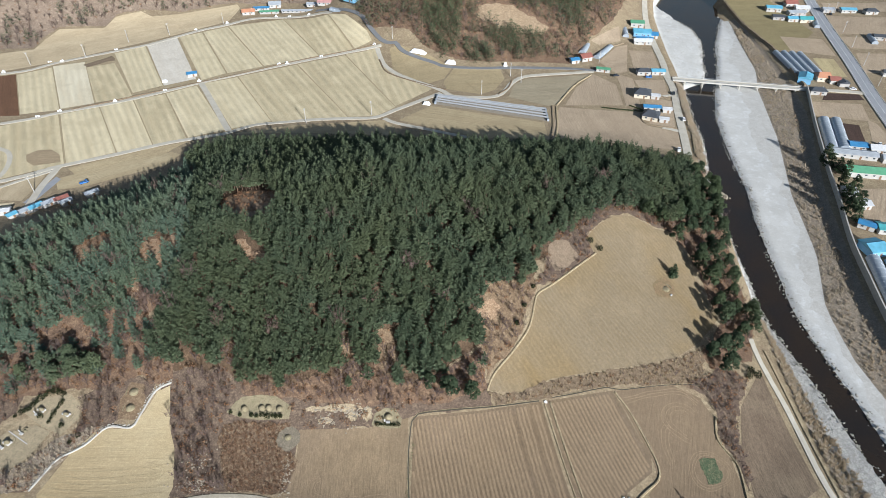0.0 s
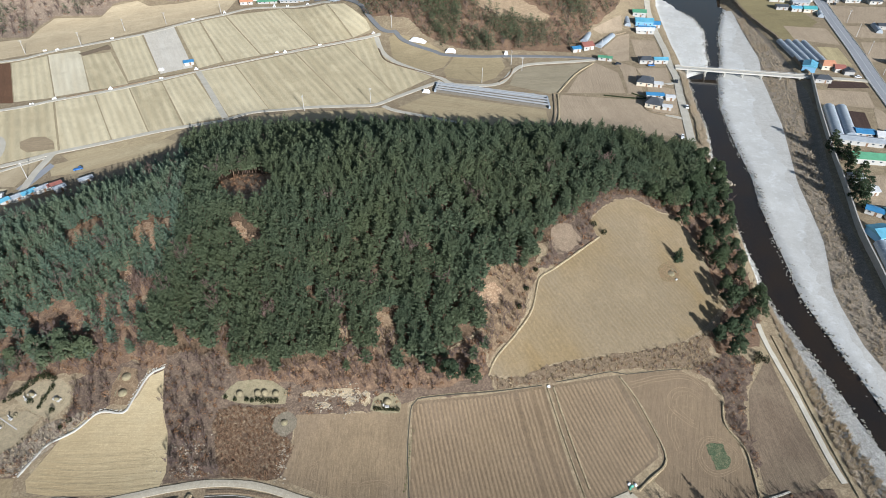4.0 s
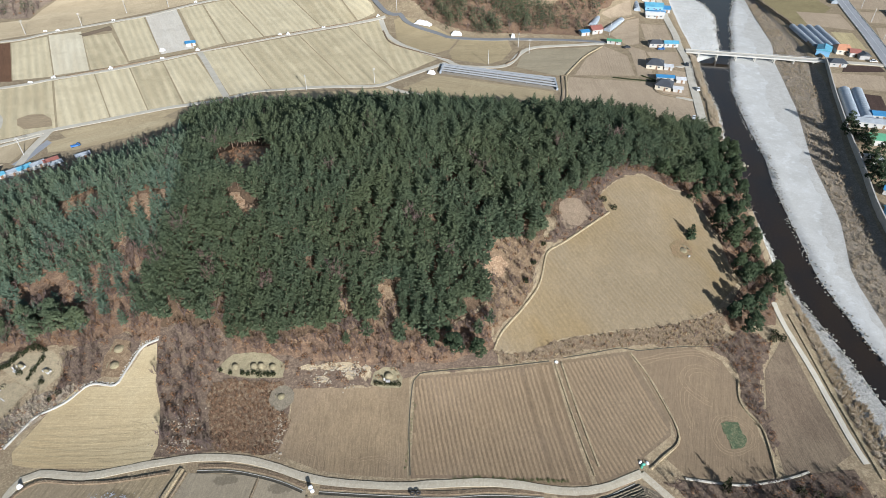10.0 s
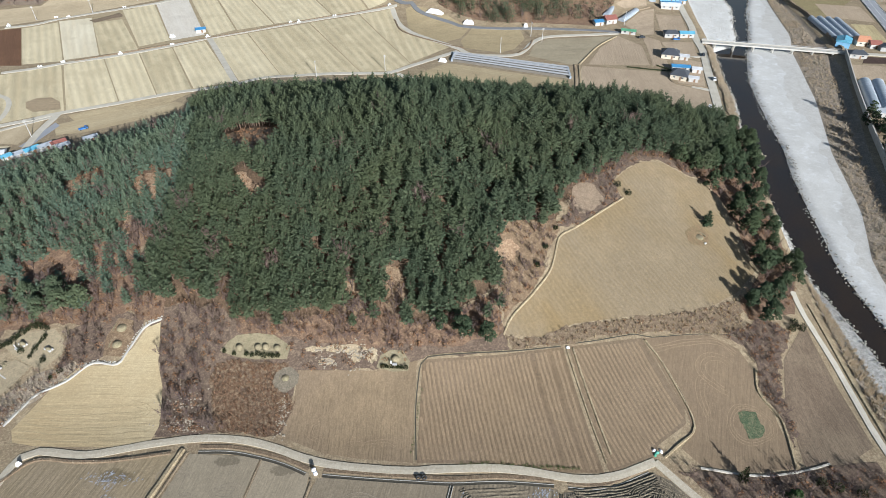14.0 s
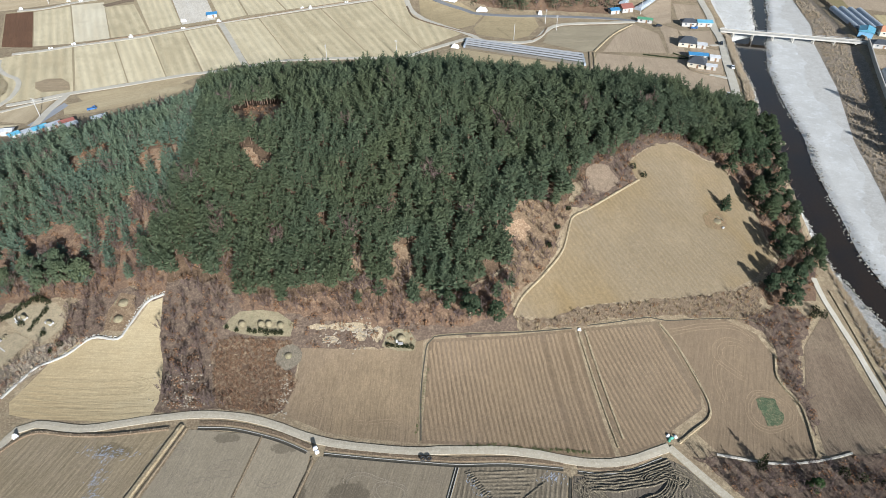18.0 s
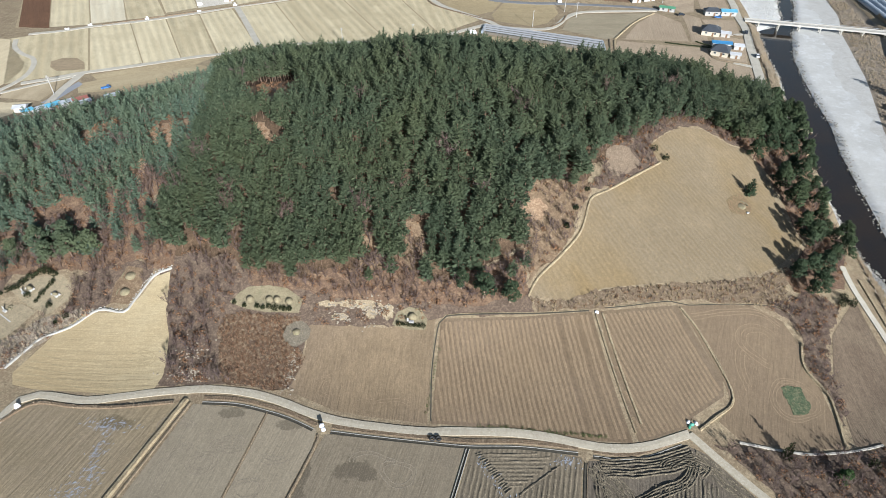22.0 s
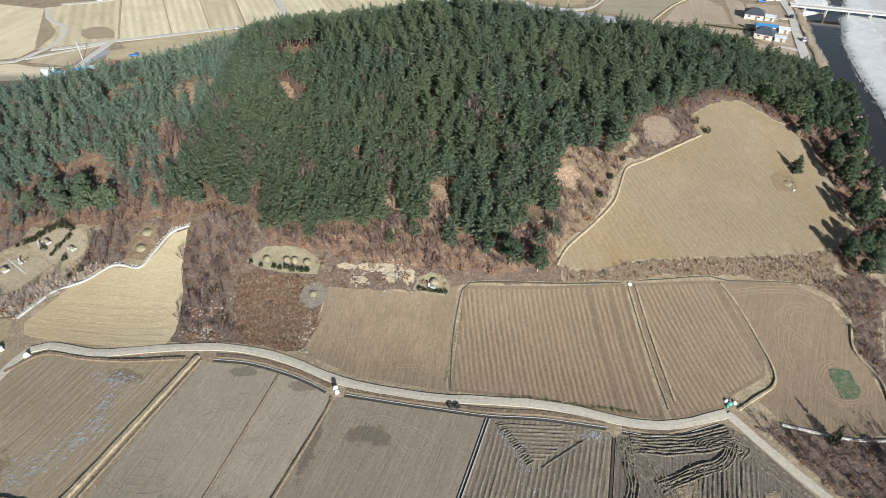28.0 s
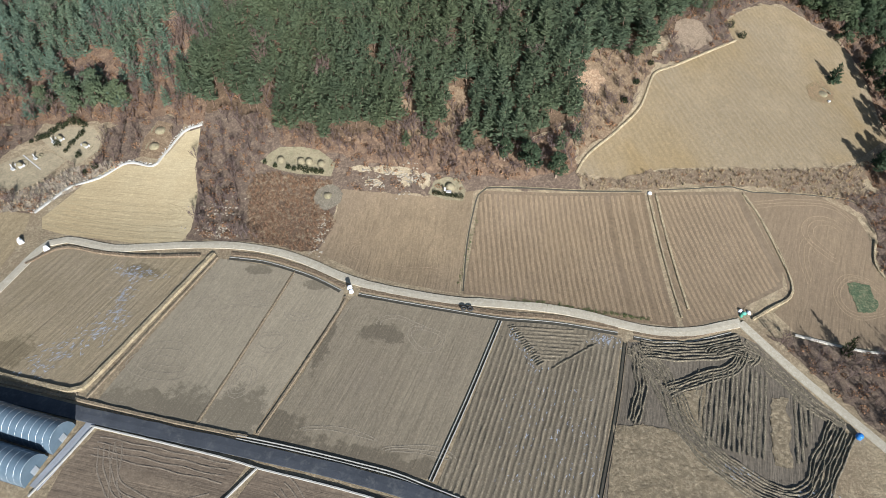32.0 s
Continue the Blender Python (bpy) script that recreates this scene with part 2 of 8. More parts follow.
# ---- meshes ----
def mesh_of(name, verts, faces, mat, smooth_faces=False):
    me = bpy.data.meshes.new(name)
    me.from_pydata([tuple(v) for v in verts], [], [tuple(f) for f in faces])
    me.materials.append(mat)
    if smooth_faces:
        me.polygons.foreach_set("use_smooth", [True] * len(me.polygons))
    me.update()
    return me


def part(name, me, parent=None, label="", at=None):
    ob = new(name, me)
    if parent:
        ob.parent = parent
    if at is not None:
        ob.matrix_basis = at
    if label:
        tagged(ob, label)
    return ob


def tri_mesh(name, verts, tris, mats, which=None):
    """A mesh straight from arrays of points and triangles. Six columns: each point's place and the way its crown bulges there."""
    me = bpy.data.meshes.new(name)
    verts, bulge = (verts[:, :3], verts[:, 3:]) if np.shape(verts)[1] == 6 else (verts, None)
    verts, tris = np.ascontiguousarray(verts, np.float32), np.ascontiguousarray(tris, np.int32)
    me.vertices.add(len(verts))
    me.vertices.foreach_set("co", verts.ravel())
    me.loops.add(tris.size)
    me.loops.foreach_set("vertex_index", tris.ravel())
    me.polygons.add(len(tris))
    me.polygons.foreach_set("loop_start", np.arange(0, tris.size, 3, dtype=np.int32))
    if bulge is not None:
        me.attributes.new("bulge", "FLOAT_VECTOR", "POINT").data.foreach_set("vector", np.ascontiguousarray(bulge, np.float32).ravel())
    for m in mats:
        me.materials.append(m)
    if which is not None:
        me.polygons.foreach_set("material_index", np.ascontiguousarray(which, np.int32))
    me.update(calc_edges=True)
    return me


# ---- the lie of the land ----
HILL_X = [-240 + 44 * i for i in range(10)]
HILL_Y = [70 + 40 * i for i in range(7)]
HILL = [
    (0.2, 0.1, -0.3, 0.4, 1.2, 1.4, 0.1, 0.0, 1.0, -0.1),
    (-0.2, -0.6, 1.3, -1.2, -4.0, -4.5, -1.0, -0.1, -4.2, 1.5),
    (-0.6, 0.1, -2.1, 0.7, 5.9, 8.5, 3.2, 9.3, 0.8, 0.1),
    (2.7, 9.5, 8.5, 14.1, 11.2, 18.9, 2.6, 0.3, -1.9, -1.2),
    (-1.7, -0.4, -2.9, 3.3, 0.5, 11.6, 11.1, 14.4, 7.0, -4.1),
    (0.2, -4.2, -4.1, 8.1, 7.8, 2.3, -1.3, 3.9, 1.5, -1.8),
    (0.2, 1.0, 0.8, -1.4, -2.8, -0.6, -0.7, -1.0, -1.7, 1.3),
]
# the river, from south to north: bank, water's edge, water's edge, gravel's edge, bank
RIVER_Y = (-400, 60, 95, 125, 150, 177, 213, 258, 317, 352, 388, 398, 415, 445, 475, 505, 530, 563, 640, 900)
BANK_L = (200, 126, 121, 121, 122, 123, 128, 133, 145, 150, 157, 158.5, 161, 164, 168, 172, 176, 184, 215, 330)
WATER_L = (216, 143, 138, 135, 132, 129.5, 133, 138.5, 152, 157, 163, 179, 187, 194, 203, 204, 196, 189, 222, 340)
WATER_R = (226, 155, 149, 146, 144, 143, 147.5, 157, 165, 172, 184, 189, 194, 205, 214, 227, 238, 248, 285, 390)
BANK_R = (256, 190, 180, 172, 171, 174, 184, 196, 217, 229, 236, 238, 240, 243, 245, 246, 246, 246, 296, 410)
WATER_Z = -3.6


def smooth(a, b, v):
    s = np.clip((v - a) / (b - a), 0, 1)
    return s * s * (3 - 2 * s)


def wobble(x, y, size, seed=0.0):
    """Gentle unevenness, about -1 to 1."""
    u, v = np.asarray(x) / size + seed, np.asarray(y) / size - seed
    return (np.sin(u + 1.3 * np.sin(0.7 * v + seed)) + np.sin(1.3 * v + 1.1 * np.sin(0.9 * u)) + np.sin(2.3 * u - 1.7 * v) * 0.6) / 2.6


def land(x, y):
    x, y = np.asarray(x, float), np.asarray(y, float)
    z = np.zeros(np.broadcast(x, y).shape)
    for row, cy in zip(HILL, HILL_Y):
        for w, cx in zip(row, HILL_X):
            z = z + w * np.exp(-((x - cx) ** 2 + (y - cy) ** 2) / (2 * 36.0 ** 2))
    z = np.where(z < 0, z * 0.2, z)
    for cx, cy, sx, sy, h in ((30, 560, 75, 70, 52), (-430, 640, 150, 90, 55), (-150, 720, 180, 80, 50), (150, 800, 150, 130, 60), (700, 500, 160, 300, 70), (-800, 200, 200, 400, 90), (0, -700, 600, 200, 60)):
        z = z + h * np.exp(-((x - cx) / sx) ** 2 / 2 - ((y - cy) / sy) ** 2 / 2) * smooth(0.03, 0.3, np.exp(-((x - cx) / sx) ** 2 / 2 - ((y - cy) / sy) ** 2 / 2))
    bl, wl, wr, br = (np.interp(y, RIVER_Y, e) for e in (BANK_L, WATER_L, WATER_R, BANK_R))
    wl, wr = wl + 0.5 * wobble(x, y, 1.3) + 0.9 * wobble(x, y, 13.0, 4.0), wr + 0.5 * wobble(x, y, 1.2, 2.0) + 1.1 * wobble(x, y, 14.0, 5.0)
    inside = smooth(bl, bl + 5, x) * (1 - smooth(br - 2.4, br, x))
    wet = smooth(wl - 3, wl + 3, x) * (1 - smooth(wr - 3, wr + 3, x))
    bed = -2.7 + 0.12 * wobble(x, y, 9.0, 1.0) + 0.7 * smooth(wr + 4, br - 4, x) + 0.6 * smooth(wl - 3, bl, x) - 1.8 * wet
    return z * (1 - inside) + bed * inside


# ---- ground ----
CELL = 2.5


def spread(lo, hi, step, far):
    mid = np.arange(lo, hi + step / 2, step)
    out, d = [], step
    v = 0.0
    while v < far:
        d *= 1.35
        v += d
        out.append(v)
    out = np.array(out)
    return np.concatenate([lo - out[::-1], mid, hi + out])


_xs, _ys = spread(-430.0, 450.0, CELL, 4200), spread(-20.0, 640.0, CELL, 4200)
_X, _Y = np.meshgrid(_xs, _ys)
_V = np.stack([_X.ravel(), _Y.ravel(), land(_X, _Y).ravel()], 1)
_i = np.arange(len(_xs) * len(_ys)).reshape(len(_ys), len(_xs))
_a, _b, _c2, _d = _i[:-1, :-1].ravel(), _i[:-1, 1:].ravel(), _i[1:, 1:].ravel(), _i[1:, :-1].ravel()
_T = np.concatenate([np.stack([_a, _b, _c2], 1), np.stack([_a, _c2, _d], 1)])
ground = tagged(new("ground", tri_mesh("ground", _V, _T, [M_GROUND])), "dry winter grass and bare brown soil over a river valley", "ground", kind="structure")


def clip(poly, axis, at, keep_more):
    out = []
    for p, q in zip(poly, poly[1:] + poly[:1]):
        a, b = (p[axis] - at, q[axis] - at) if keep_more else (at - p[axis], at - q[axis])
        if a >= 0:
            out.append(p)
        if (a > 0 > b) or (a < 0 < b):
            s = a / (a - b)
            out.append((p[0] + (q[0] - p[0]) * s, p[1] + (q[1] - p[1]) * s))
    return out


def draped(name, poly, lift, mat):
    """A sheet over the outline poly that follows the ground's own grid, lifted a little."""
    index, verts, tris = {}, [], []

    def vid(p):
        k = (round(p[0], 3), round(p[1], 3))
        if k not in index:
            index[k] = len(verts)
            verts.append(k)
        return index[k]

    y0, y1 = min(p[1] for p in poly), max(p[1] for p in poly)
    j = math.floor((y0 + 20) / CELL)
    while -20 + j * CELL < y1:
        ya = -20 + j * CELL
        row = clip(clip(poly, 1, ya, True), 1, ya + CELL, False)
        if len(row) > 2:
            x1 = max(p[0] for p in row)
            i = math.floor((min(p[0] for p in row) + 430) / CELL)
            while -430 + i * CELL < x1:
                xa = -430 + i * CELL
                cell = clip(clip(row, 0, xa, True), 0, xa + CELL, False)
                if len(cell) > 2:
                    # along the diagonal of the ground's own cell
                    for side in (1, -1):
                        half = []
                        for p, q in zip(cell, cell[1:] + cell[:1]):
                            a, b = side * ((p[0] - xa) - (p[1] - ya)), side * ((q[0] - xa) - (q[1] - ya))
                            if a >= -1e-9:
                                half.append(p)
                            if (a > 1e-9 and b < -1e-9) or (a < -1e-9 and b > 1e-9):
                                s = a / (a - b)
                                half.append((p[0] + (q[0] - p[0]) * s, p[1] + (q[1] - p[1]) * s))
                        ids = []
                        for p in half:
                            v = vid(p)
                            if v not in ids:
                                ids.append(v)
                        for k in range(1, len(ids) - 1):
                            tris.append((ids[0], ids[k], ids[k + 1]))
                i += 1
        j += 1
    xy = np.array(verts)
    z = ground_z(xy[:, 0], xy[:, 1]) + lift
    tri = np.array(tris)
    e1, e2 = xy[tri[:, 1]] - xy[tri[:, 0]], xy[tri[:, 2]] - xy[tri[:, 0]]
    area = e1[:, 0] * e2[:, 1] - e1[:, 1] * e2[:, 0]
    tri = tri[np.abs(area) > 1e-4]
    area = area[np.abs(area) > 1e-4]
    tri[area < 0] = tri[area < 0][:, ::-1]
    return tri_mesh(name, np.column_stack([xy, z]), tri, [mat])


_GZ = land(*np.meshgrid(np.arange(-430.0, 451.0, CELL), np.arange(-20.0, 641.0, CELL)))


def ground_z(x, y):
    """The height of the ground's mesh itself."""
    u, v = (np.asarray(x, float) + 430) / CELL, (np.asarray(y, float) + 20) / CELL
    i, j = np.clip(np.floor(u).astype(int), 0, _GZ.shape[1] - 2), np.clip(np.floor(v).astype(int), 0, _GZ.shape[0] - 2)
    u, v = u - i, v - j
    z00, z10, z01, z11 = _GZ[j, i], _GZ[j, i + 1], _GZ[j + 1, i], _GZ[j + 1, i + 1]
    return np.where(u >= v, z00 + (z10 - z00) * u + (z11 - z10) * v, z00 + (z11 - z01) * u + (z01 - z00) * v)


def gz(x, y):
    return float(ground_z(x, y))


def curve_points(pts, step=3.0):
    """A smooth line through pts (Catmull-Rom), sampled."""
    p = [Vector((*a[:2], 0)) for a in pts]
    p = [p[0] * 2 - p[1]] + p + [p[-1] * 2 - p[-2]]
    out = []
    for a, b, c, d in zip(p, p[1:], p[2:], p[3:]):
        n = max(1, int((c - b).length / step))
        for k in range(n):
            s = k / n
            out.append(0.5 * (2 * b + (c - a) * s + (2 * a - 5 * b + 4 * c - d) * s * s + (3 * b - a - 3 * c + d) * s ** 3))
    out.append(p[-2])
    return [(v.x, v.y) for v in out]


def sides(line, left, right):
    """The line shifted to its left and to its right."""
    a, b = [], []
    for k, p in enumerate(line):
        q, r = line[max(0, k - 1)], line[min(len(line) - 1, k + 1)]
        dx, dy = r[0] - q[0], r[1] - q[1]
        n = math.hypot(dx, dy) or 1
        a.append((p[0] - dy / n * left, p[1] + dx / n * left))
        b.append((p[0] + dy / n * right, p[1] - dx / n * right))
    return a, b


def ribbon(name, pts, width, lift, mat, label, category="road"):
    line = curve_points(pts)
    a, b = sides(line, width / 2, width / 2)
    rnd = random.Random(len(pts) * 7 + int(width * 10))
    a = [(x + rnd.uniform(-0.12, 0.12), y + rnd.uniform(-0.12, 0.12)) for x, y in a]
    verts, faces = [], []
    z0 = [gz(*p) + lift for p in line]
    for k, (p, q) in enumerate(zip(a, b)):
        m = line[k]
        za, zb, zm = max(gz(*p) + lift, z0[k] - 0.2), max(gz(*q) + lift, z0[k] - 0.2), z0[k] + 0.05
        verts += [(p[0], p[1], za - 0.3), (p[0], p[1], za), (m[0], m[1], max(zm, (za + zb) / 2)), (q[0], q[1], zb), (q[0], q[1], zb - 0.3)]
    for k in range(len(line) - 1):
        for s in range(4):
            faces.append((k * 5 + s, k * 5 + s + 1, k * 5 + s + 6, k * 5 + s + 5))
    return tagged(new(name, mesh_of(name, verts, faces, mat)), label, category, kind="structure")


def bank(name, pts, width, height, mat, label, category="dike", crest=0.4, parent=None, seed=1):
    """A low earth bank or wall along a line, with sloping sides."""
    line = curve_points(pts, 1.5)
    rnd = random.Random(seed)
    verts, faces = [], []
    a, b = sides(line, width / 2, width / 2)
    c, d = sides(line, width * crest / 2, width * crest / 2)
    for k in range(len(line)):
        h = height * rnd.uniform(0.8, 1.15)
        for q, up in ((a[k], -0.25), (c[k], h), (d[k], h), (b[k], -0.25)):
            verts.append((q[0], q[1], gz(*q) + up))
    for k in range(len(line) - 1):
        for s in range(3):
            faces.append((k * 4 + s, k * 4 + s + 1, k * 4 + s + 5, k * 4 + s + 4))
    n = len(line) * 4
    faces += [(0, 1, 2, 3), (n - 1, n - 2, n - 3, n - 4)]
    ob = new(name, mesh_of(name, verts, faces, mat))
    return tagged(ob, label, category, kind="structure")


def channel(name, pts, width, mat, label, lift=0.5, twin=False):
    """A concrete ditch: two lips with a muddy floor between them."""
    line = curve_points(pts, 2.0)
    top = tagged(new(name), label, "ditch", kind="structure")
    # Floor and, unless twin, second lip carry the ditch's shade in their colour.
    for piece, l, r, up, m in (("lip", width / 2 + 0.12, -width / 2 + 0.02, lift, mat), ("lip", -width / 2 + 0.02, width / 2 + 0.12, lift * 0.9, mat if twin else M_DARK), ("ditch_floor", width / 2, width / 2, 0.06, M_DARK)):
        a, b = sides(line, l, r)
        verts, faces = [], []
        for p, q in zip(a, b):
            z = max(gz(*p), gz(*q))
            verts += [(p[0], p[1], z - 0.3), (p[0], p[1], z + up), (q[0], q[1], z + up), (q[0], q[1], z - 0.3)]
        for k in range(len(line) - 1):
            for s in range(3):
                faces.append((k * 4 + s, k * 4 + s + 1, k * 4 + s + 5, k * 4 + s + 4))
        part(piece, mesh_of(piece, verts, faces, m), top)
    return top


def field(poly, a, b, label, rows=(1, 2), period=1.9, contrast=0.4, wide=7.0, stain=None, lift=0.05, name="field", depth=0.1, even=False, drift=None, grit=1.0, wet=()):
    p, q = poly[rows[0]], poly[rows[1]]
    turn = math.atan2(q[1] - p[1], q[0] - p[0])
    m = tilled(name + "_soil", a, b, turn, period, contrast, wide, stain, depth, even, drift, grit, wet)
    return tagged(new(name, draped(name, poly, lift, m)), label, "field", kind="structure")


def frayed(poly, amp, seed):
    """The outline with many small bays and tongues."""
    rnd = random.Random(seed)
    out = list(poly)
    for step in range(4):
        nxt = []
        for p, q in zip(out, out[1:] + out[:1]):
            l = math.hypot(q[0] - p[0], q[1] - p[1])
            nxt.append(p)
            if l > 0.5:
                d = rnd.gauss(0, 0.16) * min(l, amp * 4)
                nxt.append(((p[0] + q[0]) / 2 - (q[1] - p[1]) / l * d, (p[1] + q[1]) / 2 + (q[0] - p[0]) / l * d))
        out = nxt
    return out


def sheet(name, poly, mat, label, category, lift=0.03, fray=0.0):
    poly = frayed(poly, fray, len(poly)) if fray else poly
    return tagged(new(name, draped(name, poly, lift, mat)), label, category, kind="structure")


def ridges(poly, rows, period, width, height, mat, label, seed=0, skip=0.0):
    """Furrow ridges over a field, along its rows, each one a part."""
    (px, py), (qx, qy) = poly[rows[0]], poly[rows[1]]
    ang = math.atan2(qy - py, qx - px)
    ca, sa = math.cos(ang), math.sin(ang)
    loc = [(x * ca + y * sa, -x * sa + y * ca) for x, y in poly]
    rnd = random.Random(seed)
    v0, v1 = min(p[1] for p in loc), max(p[1] for p in loc)
    top = tagged(new("furrows"), label, "soil ridges", kind="structure")
    v = v0 + period
    while v < v1 - period / 2:
        cuts = sorted(p[0] + (q[0] - p[0]) * (v - p[1]) / (q[1] - p[1]) for p, q in zip(loc, loc[1:] + loc[:1]) if (p[1] - v) * (q[1] - v) < 0)
        for s, e in zip(cuts[::2], cuts[1::2]):
            if e - s < 2 or rnd.random() < skip:
                continue
            n = max(2, int((e - s) / 2.0))
            verts, tris = [], []
            for k in range(n + 1):
                u = s + 0.4 + (e - s - 0.8) * k / n
                vv = v + rnd.uniform(-0.1, 0.1) * period
                h = height * rnd.uniform(0.25, 1.3)
                for off, up in ((-width / 2, 0.02), (rnd.uniform(-0.1, 0.1) * width, h), (width / 2, 0.02)):
                    verts.append((u * ca - (vv + off) * sa, u * sa + (vv + off) * ca, up))
            for k in range(n):
                o = k * 3
                for i in (0, 1):
                    tris += [(o + i, o + i + 3, o + i + 4), (o + i, o + i + 4, o + i + 1)]
            w = np.array(verts)
            w[:, 2] += ground_z(w[:, 0], w[:, 1]) + 0.05
            part("ridge", tri_mesh("ridge", w, np.array(tris), [mat]), top)
        v += period
    return top


M_STUBBLE = earth("rice_stubble", (0.28, 0.22, 0.142), (0.205, 0.16, 0.105), (0.38, 0.308, 0.205), 2.2, 0.9, 0.4)
M_BLOCK = earth("paddy_edges", (0.46, 0.375, 0.24), (0.38, 0.30, 0.185), (0.29, 0.22, 0.135), 5.0, 0.6, 0.2)
# ---- roads and lanes ----
ribbon("lane", [(-307.5, 404.6), (-291.5, 411.4), (-278, 424.5), (-246.3, 445.7), (-226.1, 459.2), (-208.2, 476.8), (-192.7, 491.5), (-177.4, 501.9), (-162.2, 515.3), (-144.3, 519.8), (-105.6, 517.2), (-89.9, 509)], 3.6, 0.16, M_LANE, "pale concrete farm lane between dry fields")
ribbon("lane", [(-266.3, 331.5), (-249.6, 338.7), (-237.7, 346.1), (-210, 359.3), (-183.6, 376.1), (-165.5, 389.6), (-142.5, 403.7), (-114.6, 420.4), (-90.5, 433.7), (-68.8, 442.8), (-45.9, 447.6)], 3.4, 0.16, M_LANE, "pale concrete farm lane between dry fields")
ribbon("lane", [(-165.8, 394.2), (-147.9, 362.2), (-125.9, 321.6)], 3.6, 0.16, M_LANE, "pale concrete farm lane between dry fields")
ribbon("lane", [(-231.5, 269.1), (-220.4, 275.9), (-208.1, 284.6), (-183.9, 296.4), (-159.7, 308.3), (-146.6, 313.1), (-132.6, 316.2), (-125.2, 319.2), (-112.8, 329.2), (-96.9, 333.6), (-77.1, 337.7), (-56.6, 339.3), (-41.2, 340.8), (-29.7, 350.7), (-15.9, 362.5), (-1.5, 374.9)], 3.4, 0.16, M_LANE, "pale concrete farm lane between dry fields")
ribbon("lane", [(-35.9, 339.2), (-28.6, 333.3), (-8, 324.3), (11.8, 314.8), (24.6, 309.5)], 3.0, 0.16, M_LANE, "pale concrete farm lane between dry fields")
ribbon("lane", [(-48.7, 444.4), (-46.2, 434.2), (-42, 420.5), (-33.1, 406.4), (-20.8, 395.2), (-9.1, 386.2), (0.4, 377.5), (5.9, 370.7), (24.2, 368.2), (35.3, 370.7), (41.5, 379.2), (46.2, 389.7), (54.8, 399.6), (68.9, 403.3), (88.9, 406.3), (105.2, 409.3)], 3.4, 0.16, M_LANE, "pale concrete farm lane between dry fields")
ribbon("lane", [(-268.5, 323), (-262, 312), (-252, 303.5), (-245.1, 300.1), (-240.4, 294.9), (-236.5, 286.5), (-234.5, 277.2), (-234.8, 268.5), (-236.3, 262.8), (-237.1, 258.1), (-239, 252.5), (-246, 250), (-260, 247.5), (-290, 242)], 2.6, 0.16, M_LANE, "pale concrete farm lane between dry fields")
ribbon("lane", [(-236, 256), (-224, 268), (-210, 280)], 2.2, 0.16, M_LANE, "pale worn track across a dry field")
ribbon("lane", [(-208.1, 284.6), (-207.6, 262.6), (-202.5, 235.7)], 3.6, 0.16, M_LANE, "pale concrete farm lane between dry fields")
ribbon("road", [(-106.8, 524.8), (-90.6, 514.3), (-66.8, 490.4), (-56.1, 470), (-46.3, 453.4), (-39.6, 448.4), (-35.3, 447.5), (-29.9, 438.3), (-20.1, 429.9), (-5.6, 420.4), (2.4, 415.2), (26.2, 412.4), (46.2, 413.3), (86.1, 413.6), (105.6, 411.2), (117.1, 409.4)], 3.2, 0.2, M_TARMAC, "grey asphalt country road below a wooded hill")
ribbon("highway", [(334.4, 592.9), (328.5, 565.2), (307.8, 483.3), (294.1, 426.5), (280.4, 374.8), (272.7, 342.7), (265.3, 311.1)], 9.0, 0.3, M_HIGHWAY, "grey two-lane asphalt highway with white edge lines")
ribbon("road", [(240.5, 380.8), (266.4, 376.5), (276.2, 373.9)], 4.2, 0.3, M_LANE, "concrete road from the bridge to the highway")
ribbon("road", [(175, 548.2), (165.7, 503), (160.6, 453.2), (158.3, 426.5), (154.5, 401.7), (152.5, 379), (145.8, 346.5), (140.5, 317.8), (135.5, 293.9)], 4.6, 0.25, M_LANE, "pale concrete road on the river bank")
ribbon("road", [(115, 155.6), (114.7, 145.3), (116.8, 122.7), (116.8, 102.4), (117.3, 94.6)], 1.9, 0.22, M_LANE, "pale concrete path along the gravel river bank")
ribbon("road", [(-119.2, 65.9), (-117.8, 71.8), (-116.8, 81.1), (-115.5, 87.2), (-111.4, 89.3), (-98.6, 88.6), (-87.8, 91.1), (-78.2, 93.3), (-68.2, 94.7), (-59.3, 94.6), (-49.8, 92.8), (-40.2, 89.6), (-32.7, 87.9), (-22.9, 87.1), (-12, 86.7), (1.2, 87.6), (11.7, 87.8), (20.7, 86.9), (28.2, 85.7), (34.3, 85.1), (41.8, 86), (48.1, 88.2), (53.2, 90.2)], 2.2, 0.2, M_DIRT, "winding pale dirt farm road with a gravel verge")
ribbon("road", [(53.2, 90.2), (56.4, 86.7), (62.4, 80), (68, 74.3), (73.2, 68.9), (77, 64.8), (82.6, 59.5)], 2.0, 0.22, M_DIRT, "pale dirt farm road running down to the river")
ribbon("road", [(-107.6, 47.1), (-99.4, 46.5), (-79.7, 45.1), (-61.2, 44.1), (-43.4, 43.2), (-26.3, 42.2), (-11.1, 40.6), (-0.5, 38.6)], 2.9, 0.45, M_ASPHALT, "dark asphalt road between bare rice fields")
ribbon("road", [(-77.3, 43.6), (-80.6, 30)], 2.0, 0.2, M_HIGHWAY, "narrow grey track beside plastic tunnels")

